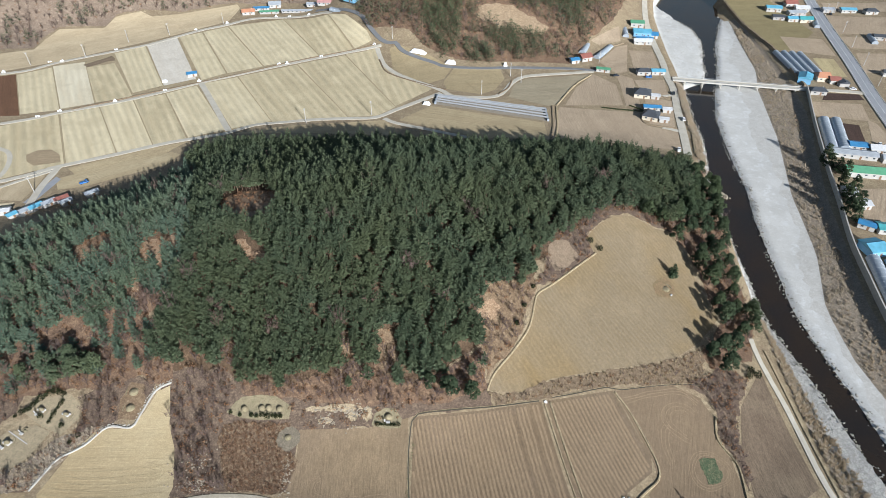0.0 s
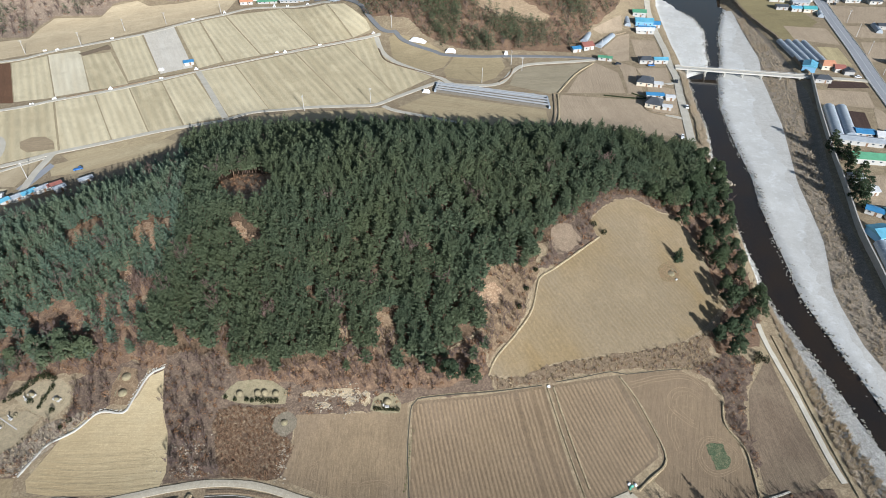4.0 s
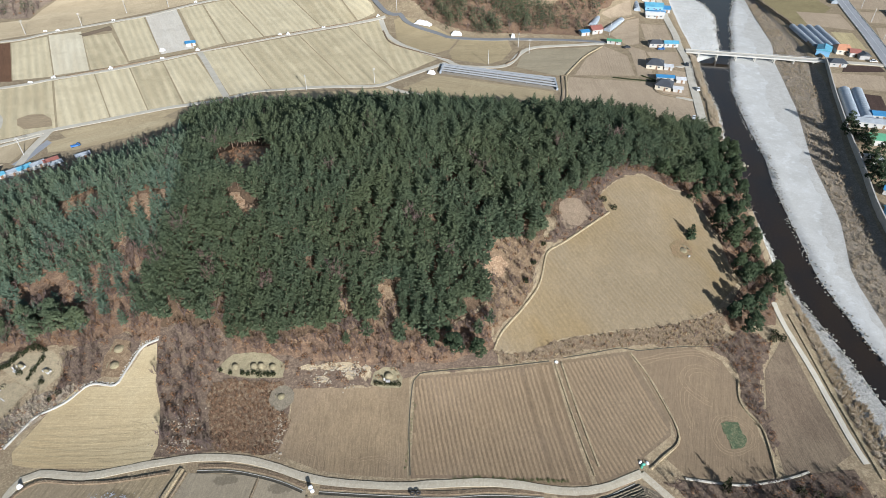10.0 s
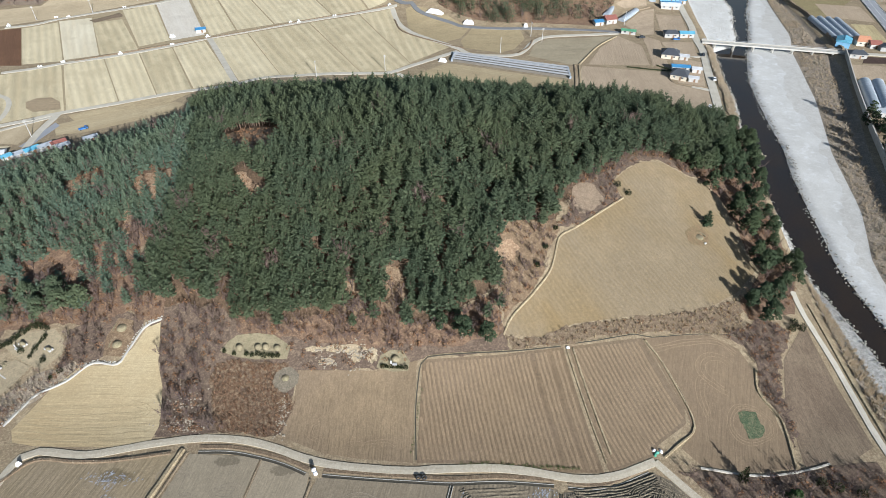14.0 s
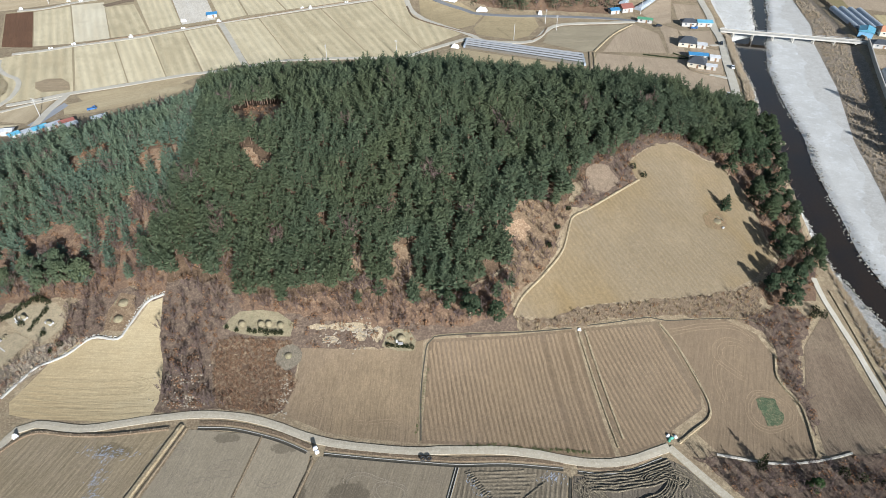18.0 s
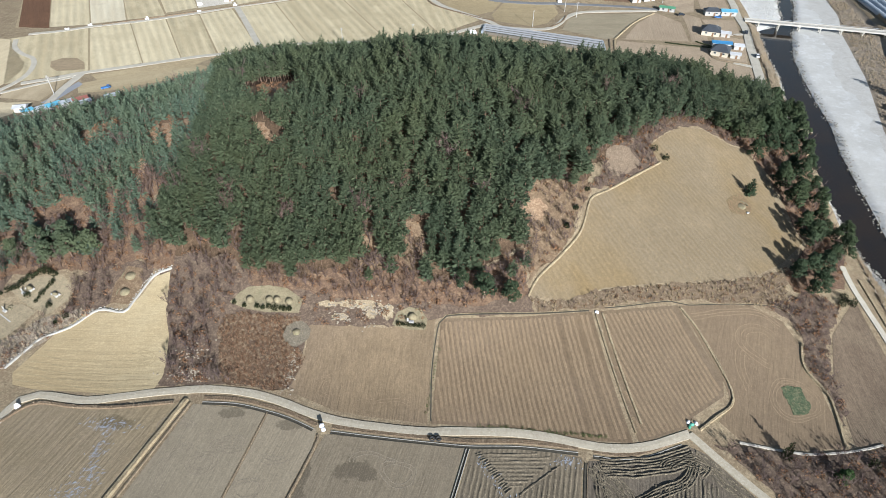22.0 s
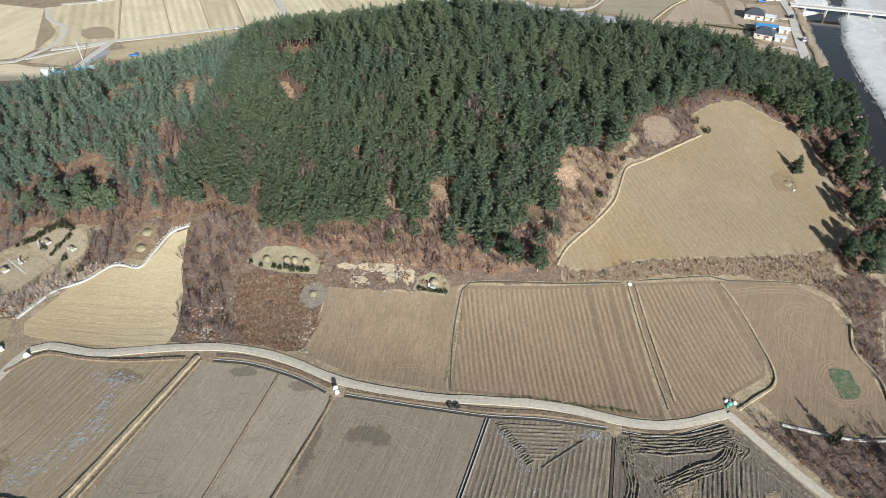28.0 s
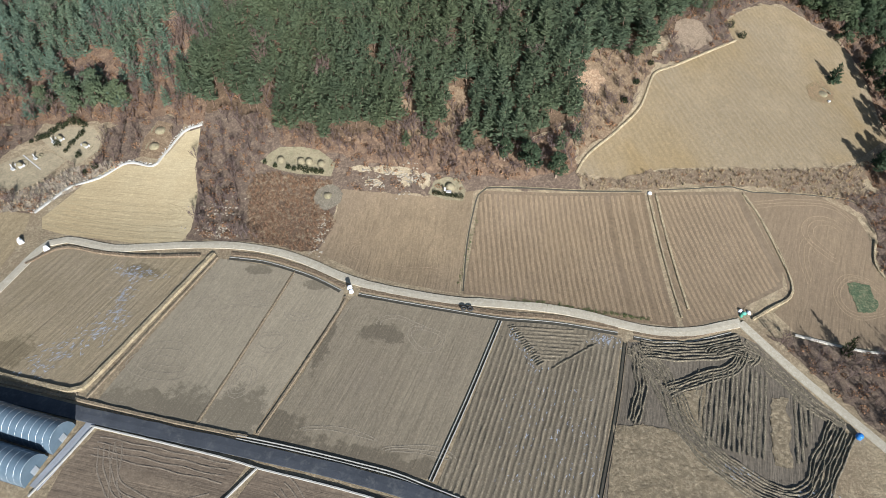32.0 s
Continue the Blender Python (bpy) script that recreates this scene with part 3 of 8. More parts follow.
# ---- fields ----
WEEDS_AT = [(-72, 113), (-71, 117), (-66, 118.4), (-60, 117.4), (-55, 117.6), (-50.5, 117.4), (-49.2, 116), (-53, 114.5), (-53.4, 111), (-50, 108.8), (-47.5, 108), (-45.4, 106), (-47, 101), (-48.6, 96.6), (-53, 95.6), (-59, 96.6), (-66, 97.6), (-68.5, 102), (-69.6, 107)]
for poly in ([(-314, 402), (-296, 407), (-278, 421), (-246, 443), (-208, 475), (-177, 500), (-134, 517), (-93, 509), (-57, 468), (-50, 451), (-90, 437), (-165, 393), (-238, 350), (-280, 340)], [(-275, 323), (-238, 345), (-165, 388), (-90, 431), (-48, 445), (-44, 424), (-34, 409), (-8, 384), (-28, 353), (-41, 342), (-100, 335), (-126, 322), (-208, 287), (-241, 267)]):
    sheet("paddy_block", poly, M_BLOCK, "straw-coloured edges of a block of rice fields", "field", 0.02)
field([(-122.5, 85), (-126, 96), (-160, 96), (-160, 62), (-121.5, 66)], (0.36, 0.28, 0.17), (0.31, 0.235, 0.14), "pale brown stubble field beside the farm road", (0, 4), contrast=0.2)
field([(-295.2, 403.7), (-277.3, 416.4), (-239.6, 349.9), (-260.8, 343.9)], (0.76, 0.65, 0.435), (0.64, 0.535, 0.345), "harvested rice field of pale dry stubble", (1, 2), period=4.2, contrast=0.8, wide=6.0, even=True, grit=0.4)
field([(-277.5, 418.4), (-258.7, 426.5), (-221.9, 359.3), (-239.6, 351.5)], (0.77, 0.69, 0.51), (0.69, 0.595, 0.42), "harvested rice field of pale dry stubble", (1, 2), period=4.2, contrast=0.4, wide=5.0, even=True, grit=0.4)
field([(-252.8, 416.3), (-236.2, 424.4), (-201, 368.4), (-221.2, 360.2)], (0.70, 0.59, 0.385), (0.54, 0.44, 0.275), "harvested rice field of pale dry stubble", (1, 2), period=5.2, contrast=1.0, wide=6.0, even=True, grit=0.4)
field([(-243.7, 442.4), (-226.5, 456.9), (-187.9, 385.9), (-203.4, 374.4)], (0.76, 0.65, 0.435), (0.64, 0.535, 0.345), "harvested rice field of pale dry stubble", (1, 2), period=4.2, contrast=0.8, wide=6.0, even=True, grit=0.4)
field([(-206.5, 475.6), (-192.2, 485.5), (-151.2, 406.5), (-164.6, 395.1)], (0.76, 0.65, 0.435), (0.64, 0.535, 0.345), "harvested rice field of pale dry stubble", (1, 2), period=4.2, contrast=0.8, wide=6.0, even=True, grit=0.4)
field([(-191.3, 486.7), (-175, 498.2), (-128.3, 418.4), (-150, 406.5)], (0.76, 0.65, 0.435), (0.64, 0.535, 0.345), "harvested rice field of pale dry stubble", (1, 2), period=4.2, contrast=0.8, wide=6.0, even=True, grit=0.4)
field([(-174.4, 499.5), (-134, 515.5), (-91, 436.9), (-127.7, 419.4)], (0.76, 0.65, 0.435), (0.64, 0.535, 0.345), "harvested rice field of pale dry stubble", (1, 2), period=4.2, contrast=0.8, wide=6.0, even=True, grit=0.4)
field([(-133, 515.5), (-94.8, 509.1), (-67.1, 447.3), (-90.3, 437.9)], (0.70, 0.59, 0.385), (0.54, 0.44, 0.275), "harvested rice field of pale dry stubble", (1, 2), period=5.2, contrast=1.0, wide=6.0, even=True, grit=0.4)
field([(-93.7, 508.5), (-78.1, 497.3), (-58.1, 467.3), (-53.7, 455.3), (-65.9, 448)], (0.76, 0.65, 0.435), (0.64, 0.535, 0.345), "harvested rice field of pale dry stubble", (1, 2), period=4.2, contrast=0.8, wide=6.0, even=True, grit=0.4)
field([(-272.4, 324.5), (-237.3, 343.8), (-207, 287.5), (-239.2, 267.3)], (0.70, 0.59, 0.385), (0.54, 0.44, 0.275), "harvested rice field of pale dry stubble", (1, 2), period=5.2, contrast=1.0, wide=6.0, even=True, grit=0.4)
field([(-235.9, 343.8), (-216.5, 353.7), (-183.6, 299.4), (-205.8, 287.5)], (0.76, 0.65, 0.435), (0.64, 0.535, 0.345), "harvested rice field of pale dry stubble", (1, 2), period=4.2, contrast=0.8, wide=6.0, even=True, grit=0.4)
field([(-216.2, 354.5), (-199, 363.4), (-165.5, 306.5), (-182.9, 299.4)], (0.76, 0.65, 0.435), (0.64, 0.535, 0.345), "harvested rice field of pale dry stubble", (1, 2), period=4.2, contrast=0.8, wide=6.0, even=True, grit=0.4)
field([(-198.6, 364.2), (-181.6, 372.7), (-148.5, 313.8), (-165.1, 307.1)], (0.70, 0.59, 0.385), (0.54, 0.44, 0.275), "harvested rice field of pale dry stubble", (1, 2), period=5.2, contrast=1.0, wide=6.0, even=True, grit=0.4)
field([(-181.2, 373.5), (-165.2, 386), (-128.1, 323.4), (-147.9, 315.1)], (0.76, 0.65, 0.435), (0.64, 0.535, 0.345), "harvested rice field of pale dry stubble", (1, 2), period=4.2, contrast=0.8, wide=6.0, even=True, grit=0.4)
field([(-161, 389.6), (-141.5, 399.9), (-104.1, 335.2), (-125.1, 324.8)], (0.76, 0.65, 0.435), (0.64, 0.535, 0.345), "harvested rice field of pale dry stubble", (1, 2), period=4.2, contrast=0.8, wide=6.0, even=True, grit=0.4)
field([(-141, 400.8), (-104.7, 421.4), (-58.6, 341.5), (-103.2, 334.3)], (0.70, 0.59, 0.385), (0.54, 0.44, 0.275), "harvested rice field of pale dry stubble", (1, 2), period=5.2, contrast=1.0, wide=6.0, even=True, grit=0.4)
field([(-104.1, 422.4), (-72.4, 438.3), (-29.9, 354.6), (-40.7, 343), (-58, 341.5)], (0.70, 0.59, 0.385), (0.54, 0.44, 0.275), "harvested rice field of pale dry stubble", (1, 2), period=5.2, contrast=1.0, wide=6.0, even=True, grit=0.4)
field([(-71.7, 439.2), (-49.9, 444.6), (-45.9, 429.8), (-37.1, 408.3), (-20.7, 392.5), (-7.1, 381), (-30, 356.2)], (0.70, 0.59, 0.385), (0.54, 0.44, 0.275), "harvested rice field of pale dry stubble", (1, 2), period=5.2, contrast=1.0, wide=6.0, even=True, grit=0.4)
field([(-312, 398.9), (-296.5, 404.6), (-260.6, 342.4), (-279.1, 341.8)], (0.20, 0.105, 0.06), (0.16, 0.085, 0.05), "reddish brown field of bare soil", (1, 2))
field([(-257.5, 421), (-252, 427), (-247, 433), (-244, 438), (-239.5, 433), (-238, 428.5), (-243, 427), (-247, 422), (-252, 417)], (0.27, 0.20, 0.135), (0.19, 0.145, 0.10), "dark rough pit at the edge of a rice field", (1, 2), lift=0.09)
field([(-226.1, 459.2), (-208.7, 475.6), (-169, 397), (-187.1, 385.9)], (0.76, 0.70, 0.59), (0.69, 0.62, 0.51), "levelled field of pale bare soil", (1, 2), contrast=0.1)
field([(-232, 296), (-228, 301), (-221, 302), (-214, 297), (-209.5, 289), (-214, 287.5), (-222, 285), (-228, 289)], (0.40, 0.31, 0.20), (0.36, 0.275, 0.175), "damp darker patch in a stubble field", (1, 2), lift=0.09)
field([(-330, 330), (-272, 323), (-251, 299), (-244.5, 293), (-240.5, 284), (-239, 270), (-240.5, 257), (-247, 253), (-300, 244), (-340, 250)], (0.68, 0.57, 0.38), (0.60, 0.49, 0.32), "large dry stubble field with faint rows", (3, 7), period=5.0, contrast=0.25, grit=0.4)
field([(-300, 240), (-246, 247), (-236.5, 250), (-225, 247.9), (-213.5, 250.3), (-214.4, 243.4), (-213.3, 228), (-240, 222), (-300, 215)], (0.68, 0.57, 0.38), (0.62, 0.51, 0.34), "pale dry field beside farm sheds", (0, 1), contrast=0.1, grit=0.4)
field([(-232.5, 252.5), (-232.3, 262.5), (-212.2, 278.8), (-210.4, 268.4), (-210.9, 251.5)], (0.52, 0.42, 0.28), (0.44, 0.35, 0.225), "triangle of dry grass between two lanes", (0, 1), contrast=0.1, grit=0.5)
field([(-204, 272), (-186, 284), (-168, 292), (-152, 299), (-146, 296), (-150, 285), (-168, 276), (-186, 265), (-198, 262)], (0.50, 0.41, 0.26), (0.42, 0.33, 0.20), "pale dry grass behind a pine wood", (0, 1), contrast=0.1, lift=0.07, grit=0.5)
field([(-321.4, 401.6), (-341.7, 436.2), (-307.1, 449.4), (-307.2, 467.3), (-303.2, 483.2), (-270.2, 488.6), (-267.1, 505.6), (-250.4, 516.8), (-239.6, 510.9), (-219.3, 519.5), (-178.8, 545.1), (-174.9, 538.4), (-177.4, 510.7), (-214.8, 476.7), (-248.1, 450.1), (-276, 428.6)], (0.61, 0.497, 0.328), (0.53, 0.418, 0.271), "pale dry grass terrace below brown woods", (0, 15), contrast=0.1)
field([(-202.8, 283), (-172.9, 300.5), (-146, 311.1), (-151.6, 303.6), (-157.3, 292.8), (-168.6, 281.7), (-186.9, 268.2)], (0.52, 0.42, 0.26), (0.45, 0.35, 0.21), "strip of dry yellow grass beside a lane", (0, 1), contrast=0.1)
field([(-122.7, 316.5), (-89.2, 329.4), (-35.8, 337), (-29, 328), (-30.7, 314.1), (-73.2, 315.8)], (0.52, 0.42, 0.26), (0.45, 0.35, 0.21), "strip of dry yellow grass beside a lane", (0, 1), contrast=0.1)
field([(-7.9, 356.1), (61.2, 334.1), (60.9, 309.1), (24.8, 313.2), (-27.2, 337)], (0.48, 0.39, 0.24), (0.42, 0.33, 0.20), "dry yellow field with long rows", (0, 1), contrast=0.3)
field([(-39.3, 442.7), (-33.1, 445.1), (-9.8, 430.3), (6.4, 414.3), (0.4, 396.9), (-9.2, 389.8), (-24.9, 399.8), (-35.6, 415.7)], (0.44, 0.35, 0.21), (0.38, 0.30, 0.175), "small curved field of dry grass", (0, 1), contrast=0.15)
field([(7.6, 412.6), (40.1, 411.6), (42.1, 396.9), (34, 379.2), (24.4, 373.2), (2.3, 380.9), (0.4, 392.4)], (0.44, 0.35, 0.21), (0.38, 0.30, 0.175), "small curved field of dry grass", (0, 1), contrast=0.15)
field([(47.9, 388), (56.5, 396.9), (102.2, 403.6), (87.9, 388), (72.2, 358.5), (66.5, 356.1), (42.5, 369)], (0.40, 0.34, 0.235), (0.35, 0.295, 0.20), "grey-brown harvested field", (1, 2), contrast=0.15)
field([(104.3, 404.6), (116.4, 388), (114.2, 356.9), (77.3, 356.9), (89, 383.6)], (0.48, 0.375, 0.262), (0.41, 0.318, 0.222), "brown ploughed field of bare soil", (1, 2), contrast=0.12, lift=0.06)
field([(73.4, 354.6), (121.4, 346.7), (122.4, 330.4), (138.3, 321.2), (133.5, 298.4), (60.1, 310.1)], (0.48, 0.375, 0.262), (0.41, 0.318, 0.222), "brown ploughed field of bare soil", (1, 2), contrast=0.12, lift=0.06)
field([(119.7, 406.5), (130, 397.1), (125, 354.4), (115.8, 356.1), (119.4, 388)], (0.48, 0.375, 0.262), (0.41, 0.318, 0.222), "brown ploughed field of bare soil", (1, 2), contrast=0.12, lift=0.06)
field([(112.4, 425.6), (129.9, 450.4), (139.9, 456.6), (128.8, 408.5), (120.5, 406.5)], (0.48, 0.375, 0.262), (0.41, 0.318, 0.222), "brown ploughed field of bare soil", (1, 2), contrast=0.12, lift=0.06)
field([(111.1, 454.6), (138.6, 482.8), (135.5, 460.5), (117, 450.7)], (0.48, 0.375, 0.262), (0.41, 0.318, 0.222), "brown ploughed field of bare soil", (1, 2), contrast=0.12, lift=0.06)
field([(138.9, 446.7), (156.4, 445.5), (152.5, 411.4), (134.9, 414.3)], (0.48, 0.375, 0.262), (0.41, 0.318, 0.222), "brown ploughed field of bare soil", (1, 2), contrast=0.12, lift=0.06)
field([(130.3, 395.3), (150.7, 395.2), (146.3, 366.4), (137.9, 368.9), (131.3, 379.1)], (0.48, 0.375, 0.262), (0.41, 0.318, 0.222), "brown ploughed field of bare soil", (1, 2), contrast=0.12, lift=0.06)
field([(131, 370.6), (146.9, 362.2), (138, 326.1), (124.1, 330.4)], (0.48, 0.375, 0.262), (0.41, 0.318, 0.222), "brown ploughed field of bare soil", (1, 2), contrast=0.12, lift=0.06)
field([(264.9, 477.2), (295.2, 471.1), (289.2, 437), (260.8, 448)], (0.48, 0.375, 0.262), (0.41, 0.318, 0.222), "brown ploughed field of bare soil", (1, 2), contrast=0.12, lift=0.06)
field([(236.2, 362.2), (266, 358.2), (258.9, 335.3), (228.1, 342.6)], (0.48, 0.375, 0.262), (0.41, 0.318, 0.222), "brown ploughed field of bare soil", (1, 2), contrast=0.12, lift=0.06)
field([(323.7, 525.5), (382, 513), (363, 479.1), (312.3, 483.2)], (0.48, 0.375, 0.262), (0.41, 0.318, 0.222), "brown ploughed field of bare soil", (1, 2), contrast=0.12, lift=0.06)
field([(306.5, 442.4), (341.3, 441.2), (321, 406.3), (293.6, 406.5)], (0.48, 0.375, 0.262), (0.41, 0.318, 0.222), "brown ploughed field of bare soil", (1, 2), contrast=0.12, lift=0.06)
field([(258.4, 337.5), (261, 331.7), (257.8, 298.3), (244.6, 305.9)], (0.48, 0.375, 0.262), (0.41, 0.318, 0.222), "brown ploughed field of bare soil", (1, 2), contrast=0.12, lift=0.06)
field([(214.7, 261.7), (236.2, 261.5), (218.1, 230.5), (202.1, 235.2)], (0.48, 0.375, 0.262), (0.41, 0.318, 0.222), "brown ploughed field of bare soil", (1, 2), contrast=0.12, lift=0.06)
field([(311.4, 477), (358, 470.2), (345.5, 448.6), (307.5, 452.4)], (0.48, 0.375, 0.262), (0.41, 0.318, 0.222), "brown ploughed field of bare soil", (1, 2), contrast=0.12, lift=0.06)
field([(335.8, 558.1), (400.8, 547.6), (389.5, 526.8), (328.7, 533.8)], (0.48, 0.375, 0.262), (0.41, 0.318, 0.222), "brown ploughed field of bare soil", (1, 2), contrast=0.12, lift=0.06)
field([(248.3, 558.2), (290.6, 562.5), (295.6, 485.9), (263.9, 450.2), (246.8, 448)], (0.30, 0.25, 0.13), (0.26, 0.21, 0.11), "olive dry grass field on the river terrace", (0, 1), contrast=0.1)
field([(270.3, 433.9), (284.5, 431.7), (278.4, 399.9), (264.8, 399.9)], (0.56, 0.46, 0.26), (0.48, 0.39, 0.22), "plot of straw-covered beds in rows", (1, 2), period=5.0, contrast=0.8)
field([(239.6, 333.1), (249.4, 330.2), (240.7, 304.6), (232, 306.6)], (0.09, 0.055, 0.045), (0.07, 0.045, 0.035), "dark freshly tilled plot with rows", (1, 2), period=2.6, contrast=0.8, lift=0.09)
field([(250.7, 374.8), (271.6, 372.2), (270.8, 363.9), (243.6, 363.9)], (0.09, 0.055, 0.045), (0.07, 0.045, 0.035), "dark freshly tilled plot with rows", (1, 2), period=2.6, contrast=0.8, lift=0.09)
field([(113.2, 141.3), (113.2, 133.2), (114.6, 97.7), (104, 91.5), (93.2, 91), (95.6, 111.3), (100.4, 125.6)], (0.214, 0.16, 0.112), (0.172, 0.126, 0.088), "dark brown fallow field beside the river road", (1, 2), contrast=0.3, period=1.2, drift=(0.27, 0.211, 0.144))
field([(57.3, 127.2), (77.9, 130.5), (86.3, 127.1), (88.9, 120.6), (87.3, 112.9), (90.5, 106.8), (90.8, 100.7), (91.4, 93.9), (90.9, 90.5), (79.1, 88.5), (65.4, 89.6), (61.1, 94.3), (65.4, 98.6), (65.2, 104.4)], (0.253, 0.187, 0.119), (0.221, 0.162, 0.105), "light brown harrowed field with tractor tracks", (1, 10), period=1.5, contrast=0.2, depth=0.08, grit=0.6, drift=(0.198, 0.145, 0.097))
sheet("winter_crop", [(79.8, 105.8), (81.5, 106.6), (83.3, 106.2), (85.2, 106.6), (85.3, 104), (86.1, 101.3), (85, 99.6), (84.0, 98.8), (82.4, 98.6), (80.6, 98.1), (80.5, 101), (79.7, 103.4)], M_MOSS, "small green winter crop plot in a brown field", "crop", 0.1, 0.25)
field([(14.5, 126.5), (16.6, 131.6), (24.2, 140.3), (29.8, 148.6), (32.6, 158.2), (34.4, 161.9), (41.7, 167.6), (59.8, 184.3), (56.9, 191.2), (63.8, 199.6), (70.7, 205.5), (79.4, 208.2), (89.2, 204.5), (97.8, 205.1), (99.9, 189.2), (103.2, 169.1), (104.9, 163.3), (93.4, 150.2), (82.7, 142.2), (70.5, 137.7), (54.6, 134.3), (36.3, 130.8), (25.7, 126.2)], (0.277, 0.198, 0.101), (0.273, 0.207, 0.122), "large golden brown stubble field on a slope", (9, 17), period=1.6, contrast=0.42, even=True, wide=9.0, stain=(0.304, 0.239, 0.156), depth=0.05, drift=(0.267, 0.213, 0.143), grit=0.9)
sheet("grass_island", [(85.5 + 4.6 * math.cos(k * 0.35 - 0.4) * (1 + 0.12 * math.sin(k * 2.3)), 173.5 + 5.4 * math.sin(k * 0.35) * (1 + 0.1 * math.sin(k * 1.7))) for k in range(18)], earth("island_turf", (0.235, 0.165, 0.095), (0.19, 0.155, 0.085), (0.31, 0.20, 0.12), 2.5, 0.4, 0.1), "oval grave turf island in a stubble field", "turf", 0.1)
field([(-122.5, 95.5), (-118.1, 108.9), (-112.5, 116.4), (-102.5, 116.9), (-98.5, 122), (-95.8, 128.5), (-91.9, 130.1), (-89, 117.3), (-85.5, 110.4), (-82.2, 98.5), (-82.8, 93.3), (-92.5, 91.2), (-101.6, 91), (-114, 90.9), (-120.2, 91.8)], (0.485, 0.395, 0.245), (0.43, 0.345, 0.208), "yellow mown hay field with curved rows", (12, 11), period=1.6, contrast=0.16, depth=0.04, stain=(0.40, 0.31, 0.18), drift=(0.41, 0.31, 0.175), grit=0.6)
sheet("weed_field", WEEDS_AT, M_WEEDS, "rough fallow plot of reddish brown weeds", "weeds", 0.122, 0.6)
field([(-46.2, 115.1), (-22.5, 115.1), (-11.3, 118.2), (-10.7, 89), (-26.2, 89.9), (-34.9, 91.1), (-47.9, 96), (-45.8, 104.5)], (0.274, 0.202, 0.127), (0.238, 0.176, 0.111), "brown harrowed field with faint tracks", (2, 3), period=1.3, contrast=0.16, depth=0.12, drift=(0.249, 0.185, 0.125), grit=0.8)
field([(-9.6, 118.4), (12.2, 120.4), (32.2, 123.2), (39.4, 86.9), (27, 86.9), (11.6, 89), (-9.6, 89.1)], (0.221, 0.158, 0.097), (0.189, 0.136, 0.087), "brown field with even pale furrow rows", (2, 3), period=1.3, contrast=0.22, depth=0.15, even=True, drift=(0.23, 0.17, 0.119))
field([(33.9, 123.4), (56.5, 127.2), (64.7, 106.1), (64.1, 101.4), (54.3, 94.4), (53.4, 92), (40.8, 86.8)], (0.221, 0.16, 0.101), (0.192, 0.141, 0.091), "brown field with even pale furrow rows", (1, 2), period=1.3, contrast=0.2, depth=0.15, even=True, drift=(0.224, 0.168, 0.116))
field([(-118.1, 64.4), (-115.7, 81.6), (-111.7, 87.2), (-100.4, 86.3), (-90, 86.6), (-76.5, 89.5), (-72.1, 91.3), (-77.9, 69), (-83, 50.4), (-108.4, 51.6)], (0.345, 0.272, 0.17), (0.285, 0.223, 0.138), "olive-brown rice field with rows and wet patches", (7, 8), period=1.8, contrast=0.3, wide=3.0, depth=0.12, grit=0.7, drift=(0.28, 0.222, 0.15), wet=[(-105, 56, 6, 4), (-88, 83, 5, 2)])
field([(-70.8, 90), (-51.6, 89.5), (-57.3, 47), (-79.1, 48.1), (-76.3, 66.1)], (0.312, 0.263, 0.189), (0.284, 0.237, 0.169), "smooth grey-brown paddy with swirled tracks", (1, 2), contrast=0.04, depth=0.04, grit=0.6, wet=[(-68, 47.5, 14, 5), (-61, 50, 7, 4.5), (-60, 88, 3, 1.6)])
field([(-50.8, 89.3), (-37.6, 85.3), (-37.5, 80.2), (-43, 57.4), (-45.3, 46.4), (-56.5, 46.5)], (0.335, 0.28, 0.20), (0.30, 0.25, 0.178), "narrow grey-brown paddy with a damp end", (3, 4), contrast=0.04, depth=0.04, grit=0.6, wet=[(-50.5, 49, 6.5, 8), (-45, 86, 3, 1.6)])
field([(-35.1, 84), (-18.1, 83.5), (-0.9, 83.1), (-9.5, 43.7), (-22.6, 44.1), (-44.1, 46.2), (-40.4, 60.6), (-36.1, 81.2)], (0.276, 0.228, 0.161), (0.239, 0.195, 0.138), "broad grey-brown paddy with dark damp streaks", (2, 3), period=1.6, contrast=0.2, wide=2.4, stain=(0.22, 0.18, 0.132), depth=0.05, grit=0.7, wet=[(-26, 75, 5, 2.6), (-38, 70, 1.6, 7), (-24, 45, 18, 3.2), (-41, 48, 6, 4.5)])
field([(0.6, 82.9), (14.4, 84), (26.9, 82.1), (24.7, 65), (21.1, 44.7), (20.6, 37.7), (-13.4, 31.9), (-8.1, 41.8)], (0.26, 0.213, 0.15), (0.205, 0.168, 0.118), "grey-brown paddy with deep parallel ruts", (3, 4), period=1.15, contrast=0.5, depth=0.15, even=True)
field([(28.3, 81.5), (39.1, 82.4), (51.6, 87.3), (56.2, 85.2), (70.9, 68.5), (59.9, 53.5), (53.8, 43.4), (21.4, 37.9), (22.5, 45.8)], (0.20, 0.165, 0.125), (0.15, 0.125, 0.095), "dark wet paddy churned into ridges by tracks", (8, 0), period=1.2, contrast=0.4, depth=0.15)
sheet("stubble_island", [(36.8, 69.0), (41, 71.6), (45.3, 73.7), (42.9, 68.1), (41.5, 60.4), (39.2, 64.9)], M_STUBBLE, "unploughed island of dry rice stubble", "stubble", 0.12, 0.4)
